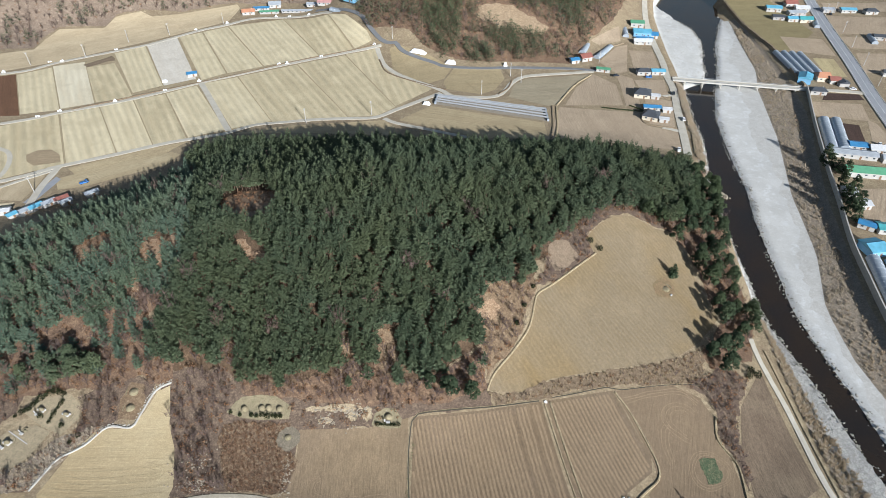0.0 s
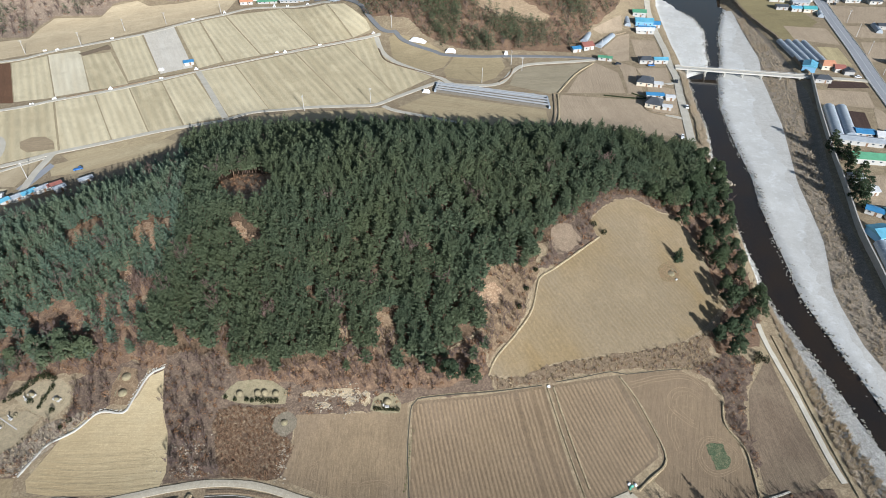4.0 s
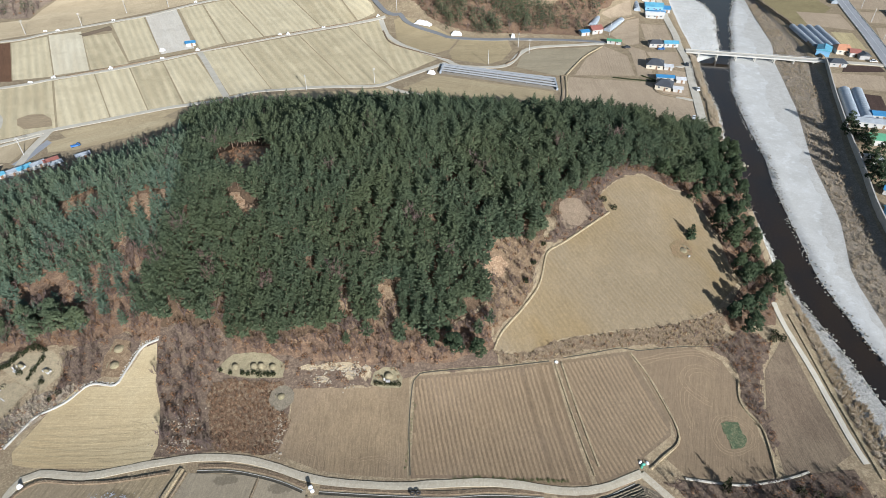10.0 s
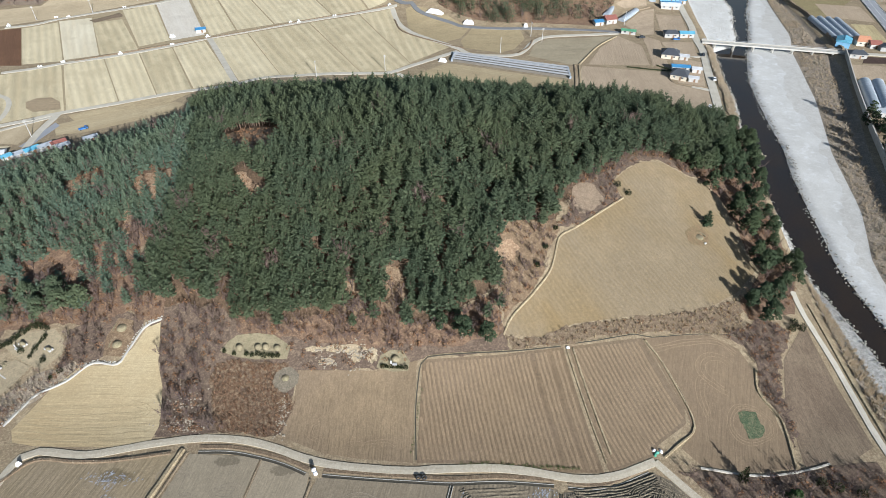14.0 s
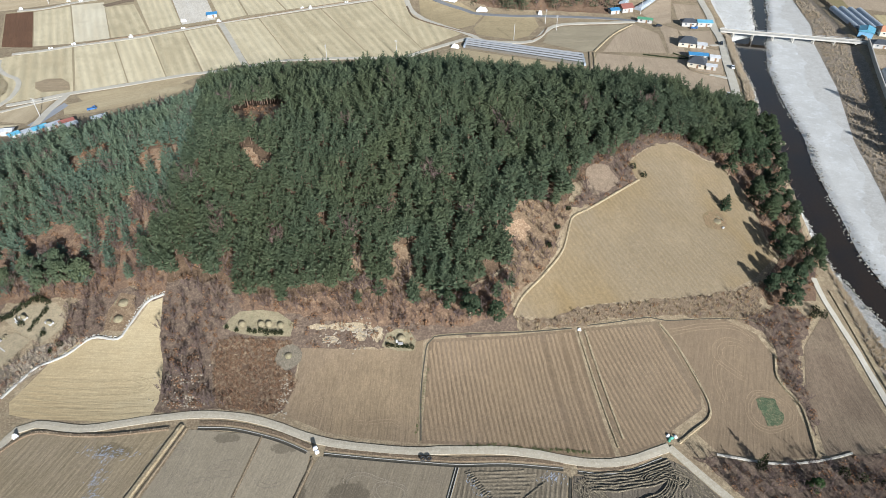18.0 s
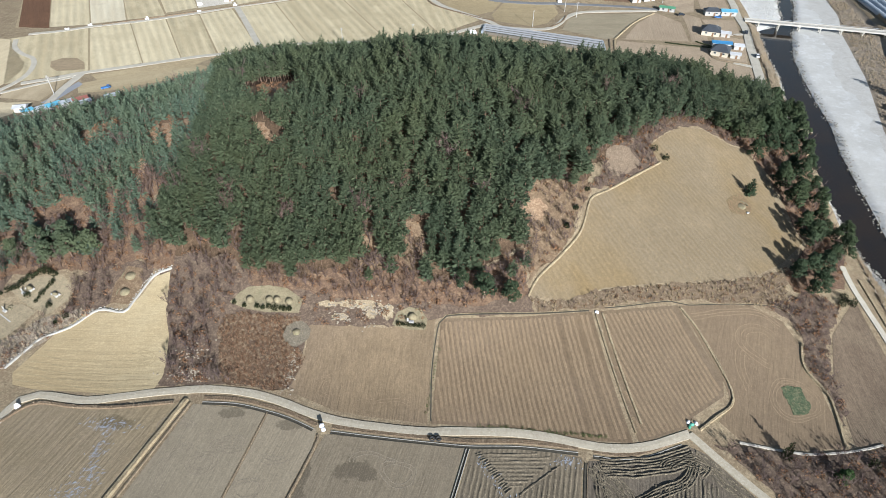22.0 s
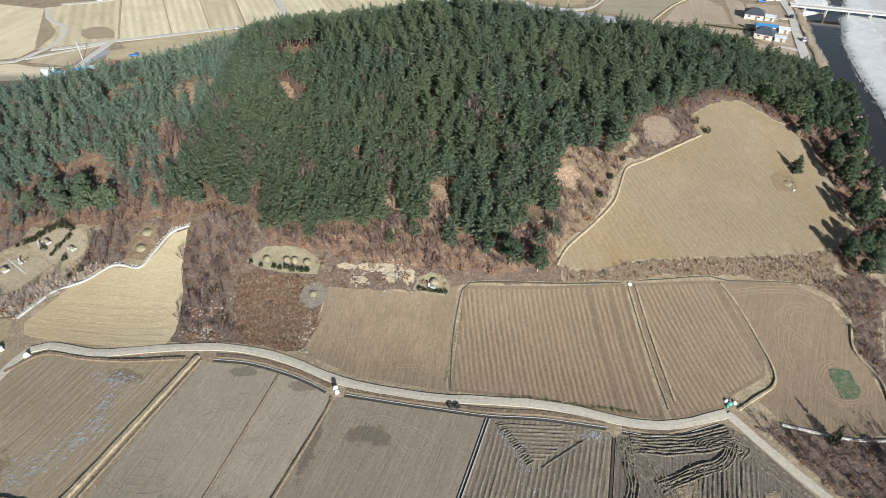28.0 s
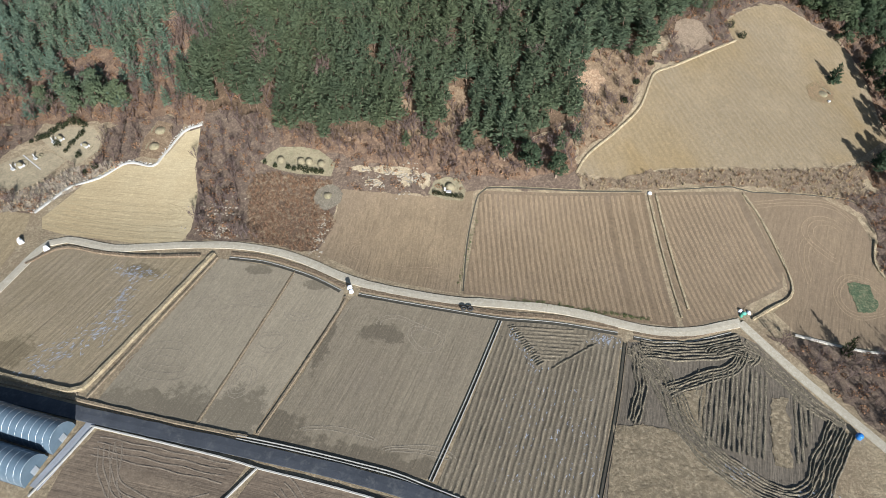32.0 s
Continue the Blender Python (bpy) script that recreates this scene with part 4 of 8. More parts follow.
sheet("stubble_island", [(56.9, 72.4), (60.4, 73.0), (59.2, 65), (57.8, 57.4), (54.9, 57.5), (55.8, 65)], M_STUBBLE, "unploughed island of dry rice stubble", "stubble", 0.12, 0.4)
sheet("stubble_island", [(24.6, 61.2), (31.8, 61.8), (36.7, 61.4), (41.2, 58), (45.9, 54.3), (50.6, 51.4), (54.5, 49.5), (52.9, 43.2), (21.8, 37.9)], M_STUBBLE, "unploughed island of dry rice stubble", "stubble", 0.12, 0.4)
field([(-75.4, 42.4), (-43.7, 41.1), (-48, 26), (-76.8, 21.2), (-77.6, 34.2)], (0.225, 0.172, 0.122), (0.185, 0.138, 0.10), "brown paddy with wide curved tractor tracks", (0, 1), period=3.2, contrast=0.4)
field([(-41.1, 40.6), (-10.8, 39), (1.7, 38.3), (2.1, 34.6), (-46.1, 26.3)], (0.225, 0.172, 0.122), (0.185, 0.138, 0.10), "brown paddy with wide curved tractor tracks", (0, 1), period=3.2, contrast=0.4)
sheet("yard", [(-204.8, 274.6), (-201.1, 271.9), (-204.4, 248.5), (-209.1, 249.5)], M_HIGHWAY, "grey paved yard beside farm sheds", "yard", 0.12)
M_ROW = earth("furrow_crest", (0.31, 0.226, 0.143), (0.265, 0.192, 0.123), None, 5.0, 0.3, 0.25)
ridges([(-9.2, 117.9), (12.2, 120), (31.8, 122.8), (39, 87.4), (27, 87.4), (11.6, 89.5), (-9.2, 89.6)], (2, 3), 1.3, 0.7, 0.1, M_ROW, "pale even furrow crests over a brown field", 41, 0.06)
ridges([(34.8, 123), (56, 126.6), (64, 106), (63.4, 101.6), (54.1, 94.8), (52.8, 92), (41.4, 87.4)], (1, 2), 1.3, 0.7, 0.08, M_ROW, "pale even furrow crests over a brown field", 42, 0.12)

# ---- river ----
def river_line(edge, shift, y0=-20.0, y1=630.0):
    return [(float(np.interp(y, RIVER_Y, edge)) + shift, y) for y in np.arange(y0, y1 + 1, 10.0)]


def between(a, b):
    return a + b[::-1]


sheet("gravel_bar", between(river_line(BANK_L, 4), river_line(BANK_R, -9)), M_GRAVEL, "pale grey river gravel bars beside dark water", "gravel", 0.03)
GRAVEL_R = (218, 165, 158, 156, 153.6, 156, 169, 178, 196, 204, 212, 216, 222, 227, 232, 238, 242, 247, 285, 392)
M_BED = earth("grey_cobble_bed", (0.43, 0.42, 0.39), (0.34, 0.33, 0.305), (0.50, 0.49, 0.46), 3.0, 0.6, 0.25)
sheet("gravel_bar", between(river_line(BANK_L, 5.5, 60, 200), river_line(WATER_L, 3, 60, 200)), M_BED, "bed of grey cobbles along the river", "gravel", 0.06)
M_SILT = earth("brown_gravel", (0.56, 0.545, 0.505), (0.49, 0.47, 0.43), (0.60, 0.585, 0.545), 4.0, 0.6, 0.06, grit=0.5)
_fringe = []
for _y in np.arange(100.0, 521.0, 2.5):
    _x = float(np.interp(_y, RIVER_Y, GRAVEL_R))
    _fringe.append((_x - 5 - 4.0 * float(wobble(_y, _x, 19.0, 3.0)) - 2.0 * float(wobble(_y, _x, 4.1, 1.0)) - 1.2 * float(wobble(_y, 0.0, 1.3, 2.0)) - 9.0 * float(smooth(290, 330, _y) * (1 - smooth(430, 480, _y))), _y))
sheet("gravel_bar", between(_fringe, river_line(GRAVEL_R, 3, 100, 520)), M_SILT, "brownish silty gravel below the reeds", "gravel", 0.05)
sheet("reed_bank", between(river_line(GRAVEL_R, 0, -20, 520), river_line(BANK_R, -1, -20, 520)), M_REED, "bank of dry beige reeds and scrub", "reeds", 0.06)
sheet("reed_bank", between(river_line(BANK_L, 0, 60, 160), river_line(BANK_L, 6.5, 60, 160)), M_REED, "strip of dry reeds below the river path", "reeds", 0.06)
sheet("reed_bank", between(river_line(BANK_L, 0, 280, 400), river_line(BANK_L, 6, 280, 400)), M_REED, "strip of dry reeds below the river road", "reeds", 0.06)

_l, _r = river_line(WATER_L, -9, -400, 640), river_line(WATER_R, 9, -400, 640)
M_WATER = Nodes("river_water", 0.06, 0.0, 0.5)
M_WATER.bump(M_WATER.noise(0.8, 4, 0.6), 0.25, 0.05)
M_WATER = M_WATER.colour(M_WATER.mix(M_WATER.span(M_WATER.noise(14.0, 3, 0.5), 0.4, 0.7), (0.028, 0.019, 0.012), (0.020, 0.016, 0.013)))
_v = [(x, y, WATER_Z) for p in zip(_l, _r) for x, y in p]
tagged(new("river_water", mesh_of("river_water", _v, [(2 * k, 2 * k + 1, 2 * k + 3, 2 * k + 2) for k in range(len(_l) - 1)], M_WATER)), "dark brown slow river water with a smooth surface", "water", kind="structure")

# ---- woodland floors ----
FOREST = [(-101.8, 140.9), (-92.4, 135.4), (-74.3, 134.4), (-67.8, 129.6), (-52.2, 127.6), (-39.6, 129.5), (-32, 132.1), (-21, 132.9), (-15.5, 127.6), (-4.8, 128.8), (7, 136.6), (12.5, 141), (12.5, 153), (15.6, 159.1), (25.8, 163.4), (33.4, 164.8), (34.2, 170), (33.6, 174.5), (39.4, 178.5), (42.5, 186.5), (48.5, 190.5), (55, 195.5), (60, 201.5), (68, 207.6), (79, 212), (97, 208), (112, 232), (131, 278), (110, 270), (60, 268), (0, 270), (-40, 273), (-80, 280), (-117, 291), (-134, 288), (-136, 278), (-120, 256), (-108, 225), (-97, 188), (-95, 170), (-97, 158)]
YOUNG = [(-95, 170), (-97, 158), (-108, 153), (-121, 150), (-132, 145), (-165, 142), (-225, 150), (-225, 185), (-186, 189), (-182.3, 199.7), (-175.7, 208.2), (-171.9, 221.5), (-168.7, 237.5), (-162.4, 252), (-150, 258), (-140, 262), (-132, 272), (-120, 256), (-108, 225), (-97, 188)]
BELT = [(85.5, 212), (95, 207.5), (101.5, 198), (104.5, 186), (104, 168), (107, 163), (92, 146), (94, 139), (112, 146), (119, 162), (124, 203), (128, 228), (138, 277), (131, 278), (112, 232), (97, 212)]
HILL_N = [(-58, 470), (-25, 457), (-15, 441), (8, 425), (30, 421), (90, 421), (108, 452), (135, 488), (160, 545), (165, 600), (100, 625), (-60, 625), (-85, 560), (-70, 500)]
HILL_NW = [(-425, 452), (-350, 448), (-309, 452), (-310, 470), (-305, 486), (-270, 492), (-268, 508), (-250, 520), (-220, 523), (-180, 548), (-140, 553), (-100, 545), (-85, 560), (-60, 625), (-425, 625)]
CLEAR_N = [(25, 464), (29, 474), (41, 477), (56, 473), (70, 465), (79, 457), (73, 450), (60, 449), (50, 452), (42, 451), (34, 457)]
EDGE = [(-68, 130), (-52, 128), (-40, 130), (-21, 133), (-15, 128), (-5, 129), (7, 136), (13, 140), (14.5, 127), (0, 122.5), (-10, 122.5), (-25, 121.5), (-48, 124.5), (-66, 126)]
THICKET = [(-92, 131), (-75, 134), (-68, 129), (-71, 121), (-73.5, 112), (-69, 101), (-63, 97.5), (-81, 96.5), (-84, 110), (-88, 117)]
SCRUB_W = [(-205, 148), (-165, 142), (-132, 145), (-108, 157), (-101, 150), (-92, 135), (-92, 131), (-97, 131), (-104, 134), (-116, 131), (-141, 129), (-175, 124), (-205, 128)]
SCRUB_G = [(-131, 106), (-124, 114), (-111, 118), (-118, 109), (-125.5, 98), (-135, 94), (-142, 101)]
HOLLOW = [(10.5, 154), (14.5, 162), (24, 166), (33.5, 168), (34.5, 164), (31.5, 158), (28.5, 148), (23, 140.5), (15, 131), (13.5, 141)]
BANKSIDE = [(15, 126), (25, 125.8), (36, 130), (54, 133.5), (70, 137), (83, 141.5), (92, 147), (90, 131.5), (75, 130.8), (54, 128.8), (34, 124.6), (17, 122.2)]
SCRUB_E = [(82.4, 131.6), (89, 127.5), (90.5, 121), (89, 114.5), (92, 107), (92.2, 96), (94.6, 100), (95.4, 110), (96, 117.7), (100, 126), (107, 137), (98, 140.5), (91, 135)]
SCRUB_SE = [(58.5, 88), (66, 88), (80, 87), (91, 89), (113, 93), (114, 62), (112, 40), (88, 58), (76, 69)]
M_CLEARED = earth("bare_red_soil", (0.232, 0.16, 0.099), (0.18, 0.122, 0.078), (0.31, 0.23, 0.148), 4.0, 0.6, 0.3)
# Needle litter with the pines' shade put into its colour.
M_DUFF = earth("shaded_needle_duff", (0.135, 0.088, 0.055), (0.10, 0.068, 0.045), (0.20, 0.135, 0.085), 5.0, 0.7, 0.3)
M_SLOPE = earth("pale_slope", (0.30, 0.228, 0.17), (0.235, 0.172, 0.128), (0.40, 0.315, 0.235), 9.0, 0.9, 0.3)
M_CLEAR_N = earth("tan_clearing", (0.36, 0.265, 0.17), (0.30, 0.215, 0.138), (0.42, 0.32, 0.215), 5.0, 0.8, 0.2)
SCRUB_X = [(-121.3, 128.5), (-116, 131), (-104, 134), (-97, 131.5), (-97.5, 128.5), (-100.5, 121.5), (-108, 118.5), (-116.5, 113), (-120, 116), (-119, 121)]
SCRUB_Y = [(-205, 128), (-175, 124), (-142, 129), (-142, 123), (-147, 117), (-147, 103), (-135, 102), (-126, 97), (-150, 97), (-205, 104)]
STRIP = [(34, 165), (42, 168), (59.5, 184.6), (56.5, 191.3), (63.4, 200.2), (70.5, 206.3), (79.4, 209), (89, 205.5), (97.5, 206), (97, 209), (80, 213.5), (62.5, 208.8), (53.5, 200.3), (38.6, 181.4), (39.6, 176), (34.2, 165.6)]
WASTE = [(-49.5, 117.5), (-49.5, 124.5), (-25, 121.5), (-11.5, 122.5), (-12, 118.6), (-22.5, 115.6), (-46, 115.4)]
ROUGH = [(-99, 137), (-90, 138), (-60, 133), (-20, 135), (15, 129), (16, 121.5), (-9, 118.8), (-24, 115.2), (-46.5, 114.8), (-47.5, 96), (-66, 96.4), (-82, 94.6), (-83, 100), (-89.5, 118), (-95, 130)]
_lift = 0.018
for poly, m, label in ((ROUGH, M_BRUSH, "rough brown ground between wood and fields"), (STRIP, M_BRUSH, "brown weedy strip between forest and field"), (SCRUB_X, M_BRUSH, "brown floor of bare scrub by graves"), (SCRUB_Y, M_BRUSH, "brown floor of bare scrub by graves"), (WASTE, M_BRUSH, "stony brown waste strip above a field"), (FOREST, M_DUFF, "dark brown needle litter under pines"), (YOUNG, M_LITTER, "rust-brown leaf litter on a young plantation"), (BELT, M_LITTER, "rust-brown litter under riverside trees"), (HILL_N, M_LITTER, "brown litter on a wooded hill"), (HILL_NW, M_SLOPE, "brown winter woodland slope"), (EDGE, M_LITTER, "brown undergrowth at the forest's edge"), (THICKET, M_BRUSH, "brown floor of a bare thicket"), (SCRUB_W, M_LITTER, "brown floor of bare scrub"), (SCRUB_G, M_REED, "dry grass bank below the graves"), (HOLLOW, M_CLEARED, "bare reddish hollow at the forest's edge"), (BANKSIDE, M_VERGE, "dry grass bank between two fields"), (SCRUB_E, M_BRUSH, "brown floor of a bare thicket"), (SCRUB_SE, M_BRUSH, "brown floor of riverside scrub")):
    _lift += 0.0043
    sheet("woodland_floor", poly, m, label, "ground", _lift, 0.7)


sheet("clearing", CLEAR_N, M_CLEAR_N, "bare tan clearing on a wooded hill", "ground", 0.14, 1.2)


# ---- trees ----
def inside(poly, x, y):
    hit = np.zeros(np.shape(x), bool)
    for (x0, y0), (x1, y1) in zip(poly, poly[1:] + poly[:1]):
        if y0 != y1:
            hit ^= ((y0 > y) != (y1 > y)) & (x < (x1 - x0) * (y - y0) / (y1 - y0) + x0)
    return hit


def scatter(poly, gap, seed, holes=(), jitter=0.42):
    """Uneven places about gap apart inside poly."""
    rng = np.random.default_rng(seed)
    p = np.array(poly)
    gx, gy = np.meshgrid(np.arange(p[:, 0].min(), p[:, 0].max(), gap), np.arange(p[:, 1].min(), p[:, 1].max(), gap * 0.87))
    gx[::2] += gap / 2
    x = (gx + rng.uniform(-jitter, jitter, gx.shape) * gap).ravel()
    y = (gy + rng.uniform(-jitter, jitter, gy.shape) * gap).ravel()
    ok = inside(poly, x, y)
    for h in holes:
        ok &= ~inside(h, x, y)
    return np.column_stack([x[ok], y[ok]])


def tube(path, radii, sides_n=5):
    """A tapered limb along a path."""
    verts, tris = [], []
    for k, (p, r) in enumerate(zip(path, radii)):
        for s in range(sides_n):
            a = 2 * math.pi * s / sides_n
            verts.append((p[0] + r * math.cos(a), p[1] + r * math.sin(a), p[2]))
    for k in range(len(path) - 1):
        for s in range(sides_n):
            a, b = k * sides_n + s, k * sides_n + (s + 1) % sides_n
            tris += [(a, b, b + sides_n), (a, b + sides_n, a + sides_n)]
    return verts, tris


def pine_crown(seed, height, low, reach, whorls, boughs, fingers=7, ragged_by=0.12):
    """A conical crown of whorled boughs, each a frond of many narrow shoots."""
    rnd = random.Random(seed)
    verts, tris = [], []
    lean = Vector((rnd.uniform(-0.3, 0.3), rnd.uniform(-0.3, 0.3), 0))

    def shoot(p, way, ln, wide):
        side = way.cross(Vector((rnd.gauss(0, 0.4), rnd.gauss(0, 0.4), 1))).normalized() * wide
        o = len(verts)
        verts.extend([p - side, p + side, p + way * ln])
        tris.append((o, o + 1, o + 2))

    for w in range(whorls):
        f = w / (whorls - 1)
        z = low + (height - low) * f
        size = reach * (1 - f ** 1.4) ** 0.85 * (0.85 + 0.15 * min(1.0, f * 6)) * rnd.uniform(1 - ragged_by, 1 + ragged_by) + 0.2
        n = max(4, round(boughs * (1 - 0.45 * f)))
        turn = rnd.uniform(0, 6.28)
        for k in range(n):
            if rnd.random() < 0.07:
                continue
            a = turn + 2 * math.pi * (k + rnd.uniform(-0.3, 0.3)) / n
            rise = -0.05 + 0.6 * f + rnd.uniform(-0.15, 0.15)
            way = Vector((math.cos(a), math.sin(a), rise)).normalized()
            ln = size * rnd.uniform(0.72, 1.2)
            base = Vector((lean.x * f, lean.y * f, z + rnd.uniform(-0.3, 0.3)))
            shoot(base + way * ln * 0.55, (way + Vector((0, 0, 0.2))).normalized(), ln * 0.5, 0.09 * ln + 0.05)
            m = max(3, round(fingers * (1 - 0.5 * f)))
            for s in range(m):
                u = 0.12 + 0.83 * (s + rnd.random()) / m
                t = (-1, 1)[s % 2] * rnd.uniform(0.5, 1.05)
                b = Vector((math.cos(a + t), math.sin(a + t), rise + rnd.uniform(0.0, 0.55))).normalized()
                size2 = ln * (0.5 - 0.2 * u) * rnd.uniform(0.8, 1.25) + 0.14
                shoot(base + way * ln * u + Vector((0, 0, 0.12 * ln * u * u)), b, size2, size2 * 0.27 + 0.03)
    for k in range(3):
        shoot(lean + Vector((0, 0, height - 0.6)), Vector((math.cos(k * 2.1) * 0.3, math.sin(k * 2.1) * 0.3, 1)).normalized(), 1.1, 0.14)
    v = np.array([tuple(v) for v in verts])
    out = np.column_stack([v[:, 0], v[:, 1], 0.55 * reach + 0.4 * np.maximum(0, v[:, 2] - low - 0.3 * (height - low))])
    return np.column_stack([v, out / np.linalg.norm(out, axis=1, keepdims=True)]), np.array(tris)


def round_crown(seed, height, low, reach, tufts, heads=15):
    """A broad, broken crown of flat needle clumps on spreading limbs, as old red pines have."""
    rnd = random.Random(seed)
    verts, tris, out = [], [], []
    mid = Vector((0, 0, low + 0.4 * (height - low)))
    for k in range(heads):
        f = (k + 0.5) / heads
        a, r = k * 2.4 + rnd.uniform(-0.5, 0.5), reach * (1 - 0.8 * f * f) * rnd.uniform(0.4, 0.85)
        h = Vector((r * math.cos(a), r * math.sin(a), low + (height - low) * (f * 0.9) + rnd.uniform(-0.4, 0.4)))
        size = reach * rnd.uniform(0.34, 0.5) * (1 - 0.2 * f)
        for _ in range(tufts):
            way = Vector((rnd.gauss(0, 1), rnd.gauss(0, 1), rnd.gauss(0.25, 0.7))).normalized()
            p = h + Vector((way.x, way.y, way.z * 0.65)) * size * rnd.uniform(0.35, 0.85)
            d = (way + Vector((rnd.gauss(0, 0.5), rnd.gauss(0, 0.5), rnd.uniform(0, 0.6)))).normalized()
            side = d.cross(Vector((rnd.gauss(0, 0.5), rnd.gauss(0, 0.5), 1))).normalized() * size * rnd.uniform(0.13, 0.22)
            o = len(verts)
            verts.extend([p - side, p + side, p + d * size * rnd.uniform(0.3, 0.55)])
            tris.append((o, o + 1, o + 2))
            n = ((p - h) / size + (p - mid) / reach * 0.6 + Vector((0, 0, 0.2))).normalized()
            out.extend([n] * 3)
    return np.column_stack([np.array([tuple(v) for v in verts]), np.array([tuple(v) for v in out])]), np.array(tris)


def trunk_of(height, base, top=0.06, lean=0.0):
    path = [(lean * f * f, 0.1 * math.sin(5 * f), height * f - (0.5 if f == 0 else 0)) for f in (0, 0.08, 0.35, 0.7, 1.0)]
    v, t = tube(path, [base * 1.35, base, base * 0.8, base * 0.5, top], 6)
    return np.array(v), np.array(t)


def bare_tree(seed, height, reach, limbs, twigs):
    """A leafless tree: stems, boughs and a haze of twigs. Returns wood and twigs."""
    rnd = random.Random(seed)
    wv, wt, tv, tt = [], [], [], []

    def limb(p, q, r0, r1):
        m = (p + q) / 2 + Vector((rnd.uniform(-1, 1), rnd.uniform(-1, 1), rnd.uniform(0, 1))) * (q - p).length * 0.1
        v, t = tube([p, m, q], [r0, (r0 + r1) / 2, r1], 3)
        wt.extend(tuple(i + len(wv) for i in f) for f in t)
        wv.extend(v)

    fork = Vector((0, 0, height * rnd.uniform(0.16, 0.3)))
    limb(Vector((0, 0, -0.4)), fork, 0.14, 0.10)
    for k in range(limbs):
        a = 2 * math.pi * (k + rnd.uniform(-0.3, 0.3)) / limbs
        r = reach * rnd.uniform(0.35, 0.95)
        end = Vector((math.cos(a) * r, math.sin(a) * r, height * rnd.uniform(0.6, 1.0)))
        limb(fork, end, 0.07, 0.03)
        for _ in range(twigs):
            f = rnd.uniform(0.35, 1.0)
            p = fork.lerp(end, f)
            way = ((end - fork).normalized() * 0.8 + Vector((rnd.gauss(0, 0.8), rnd.gauss(0, 0.8), rnd.uniform(-0.1, 0.8)))).normalized()
            ln = reach * rnd.uniform(0.25, 0.6)
            side = way.cross(Vector((rnd.gauss(0, 1), rnd.gauss(0, 1), 0.2))).normalized()
            for j in range(4):
                way2 = (way + Vector((rnd.gauss(0, 0.5), rnd.gauss(0, 0.5), rnd.gauss(0, 0.35)))).normalized()
                o = len(tv)
                tv.extend([p - side * 0.045, p + side * 0.045, p + way2 * ln])
                tt.append((o, o + 1, o + 2))
    arr = lambda s: np.array([tuple(v) for v in s], float)
    return arr(wv), np.array(wt), arr(tv), np.array(tt)


def bush_mesh(seed, reach, height, n, leaf):
    """A low bush of many small leaves or stalks."""
    rnd = random.Random(seed)
    v, t = [], []
    for _ in range(n):
        a, r, h = rnd.uniform(0, 6.28), math.sqrt(rnd.random()) * reach, rnd.random()
        z = height * (0.1 + 0.9 * h * math.sqrt(max(0.0, 1 - (r / reach) ** 2)))
        p = Vector((r * math.cos(a), r * math.sin(a), z))
        w = Vector((rnd.gauss(0, 1), rnd.gauss(0, 1), rnd.gauss(0.3, 0.8))).normalized()
        s = w.cross(Vector((rnd.gauss(0, 1), rnd.gauss(0, 1), rnd.gauss(0, 1)))).normalized()
        o = len(v)
        v += [p - w * leaf, p + s * leaf * 0.6, p + w * leaf, p - s * leaf * 0.6]
        t += [(o, o + 1, o + 2), (o, o + 2, o + 3)]
    return np.array([tuple(q) for q in v]), np.array(t)


def joined(name, kinds, places, mats, label, category, seed, scale=(0.8, 1.2), sink=0.0):
    """Many plants in one mesh. kinds: lists of (points, triangles, material index)."""
    rng = np.random.default_rng(seed)
    V, T, W, n = [], [], [], 0
    if not len(places):
        return None
    z = ground_z(places[:, 0], places[:, 1]) - sink
    wide = max(v.shape[1] for kind in kinds for v, t, m in kind)
    for (x, y), h in zip(places, z):
        s, a = rng.uniform(*scale), rng.uniform(0, 6.28)
        tall = s * rng.uniform(0.9, 1.12)
        ca, sa = math.cos(a) * s, math.sin(a) * s
        for v, t, m in kinds[rng.integers(len(kinds))]:
            w = np.zeros((len(v), wide))
            if v.shape[1] == 6:
                w[:, 3], w[:, 4], w[:, 5] = v[:, 3] * math.cos(a) - v[:, 4] * math.sin(a), v[:, 3] * math.sin(a) + v[:, 4] * math.cos(a), v[:, 5]
            w[:, 0], w[:, 1], w[:, 2] = v[:, 0] * ca - v[:, 1] * sa + x, v[:, 0] * sa + v[:, 1] * ca + y, v[:, 2] * tall + h
            V.append(w)
            T.append(t + n)
            W.append(np.full(len(t), m))
            n += len(v)
    return tagged(new(name, tri_mesh(name, np.concatenate(V), np.concatenate(T), mats, np.concatenate(W))), label, category, kind="stuff")


def tree_thing(name, pieces, label, category, group):
    """One tree with its parts, to be copied. pieces: (part's name, points, triangles, material)."""
    top = tagged(new(name), label, category, group)
    for n, v, t, m in pieces:
        part(n, tri_mesh(n, v, t, [m]), top)
    return top


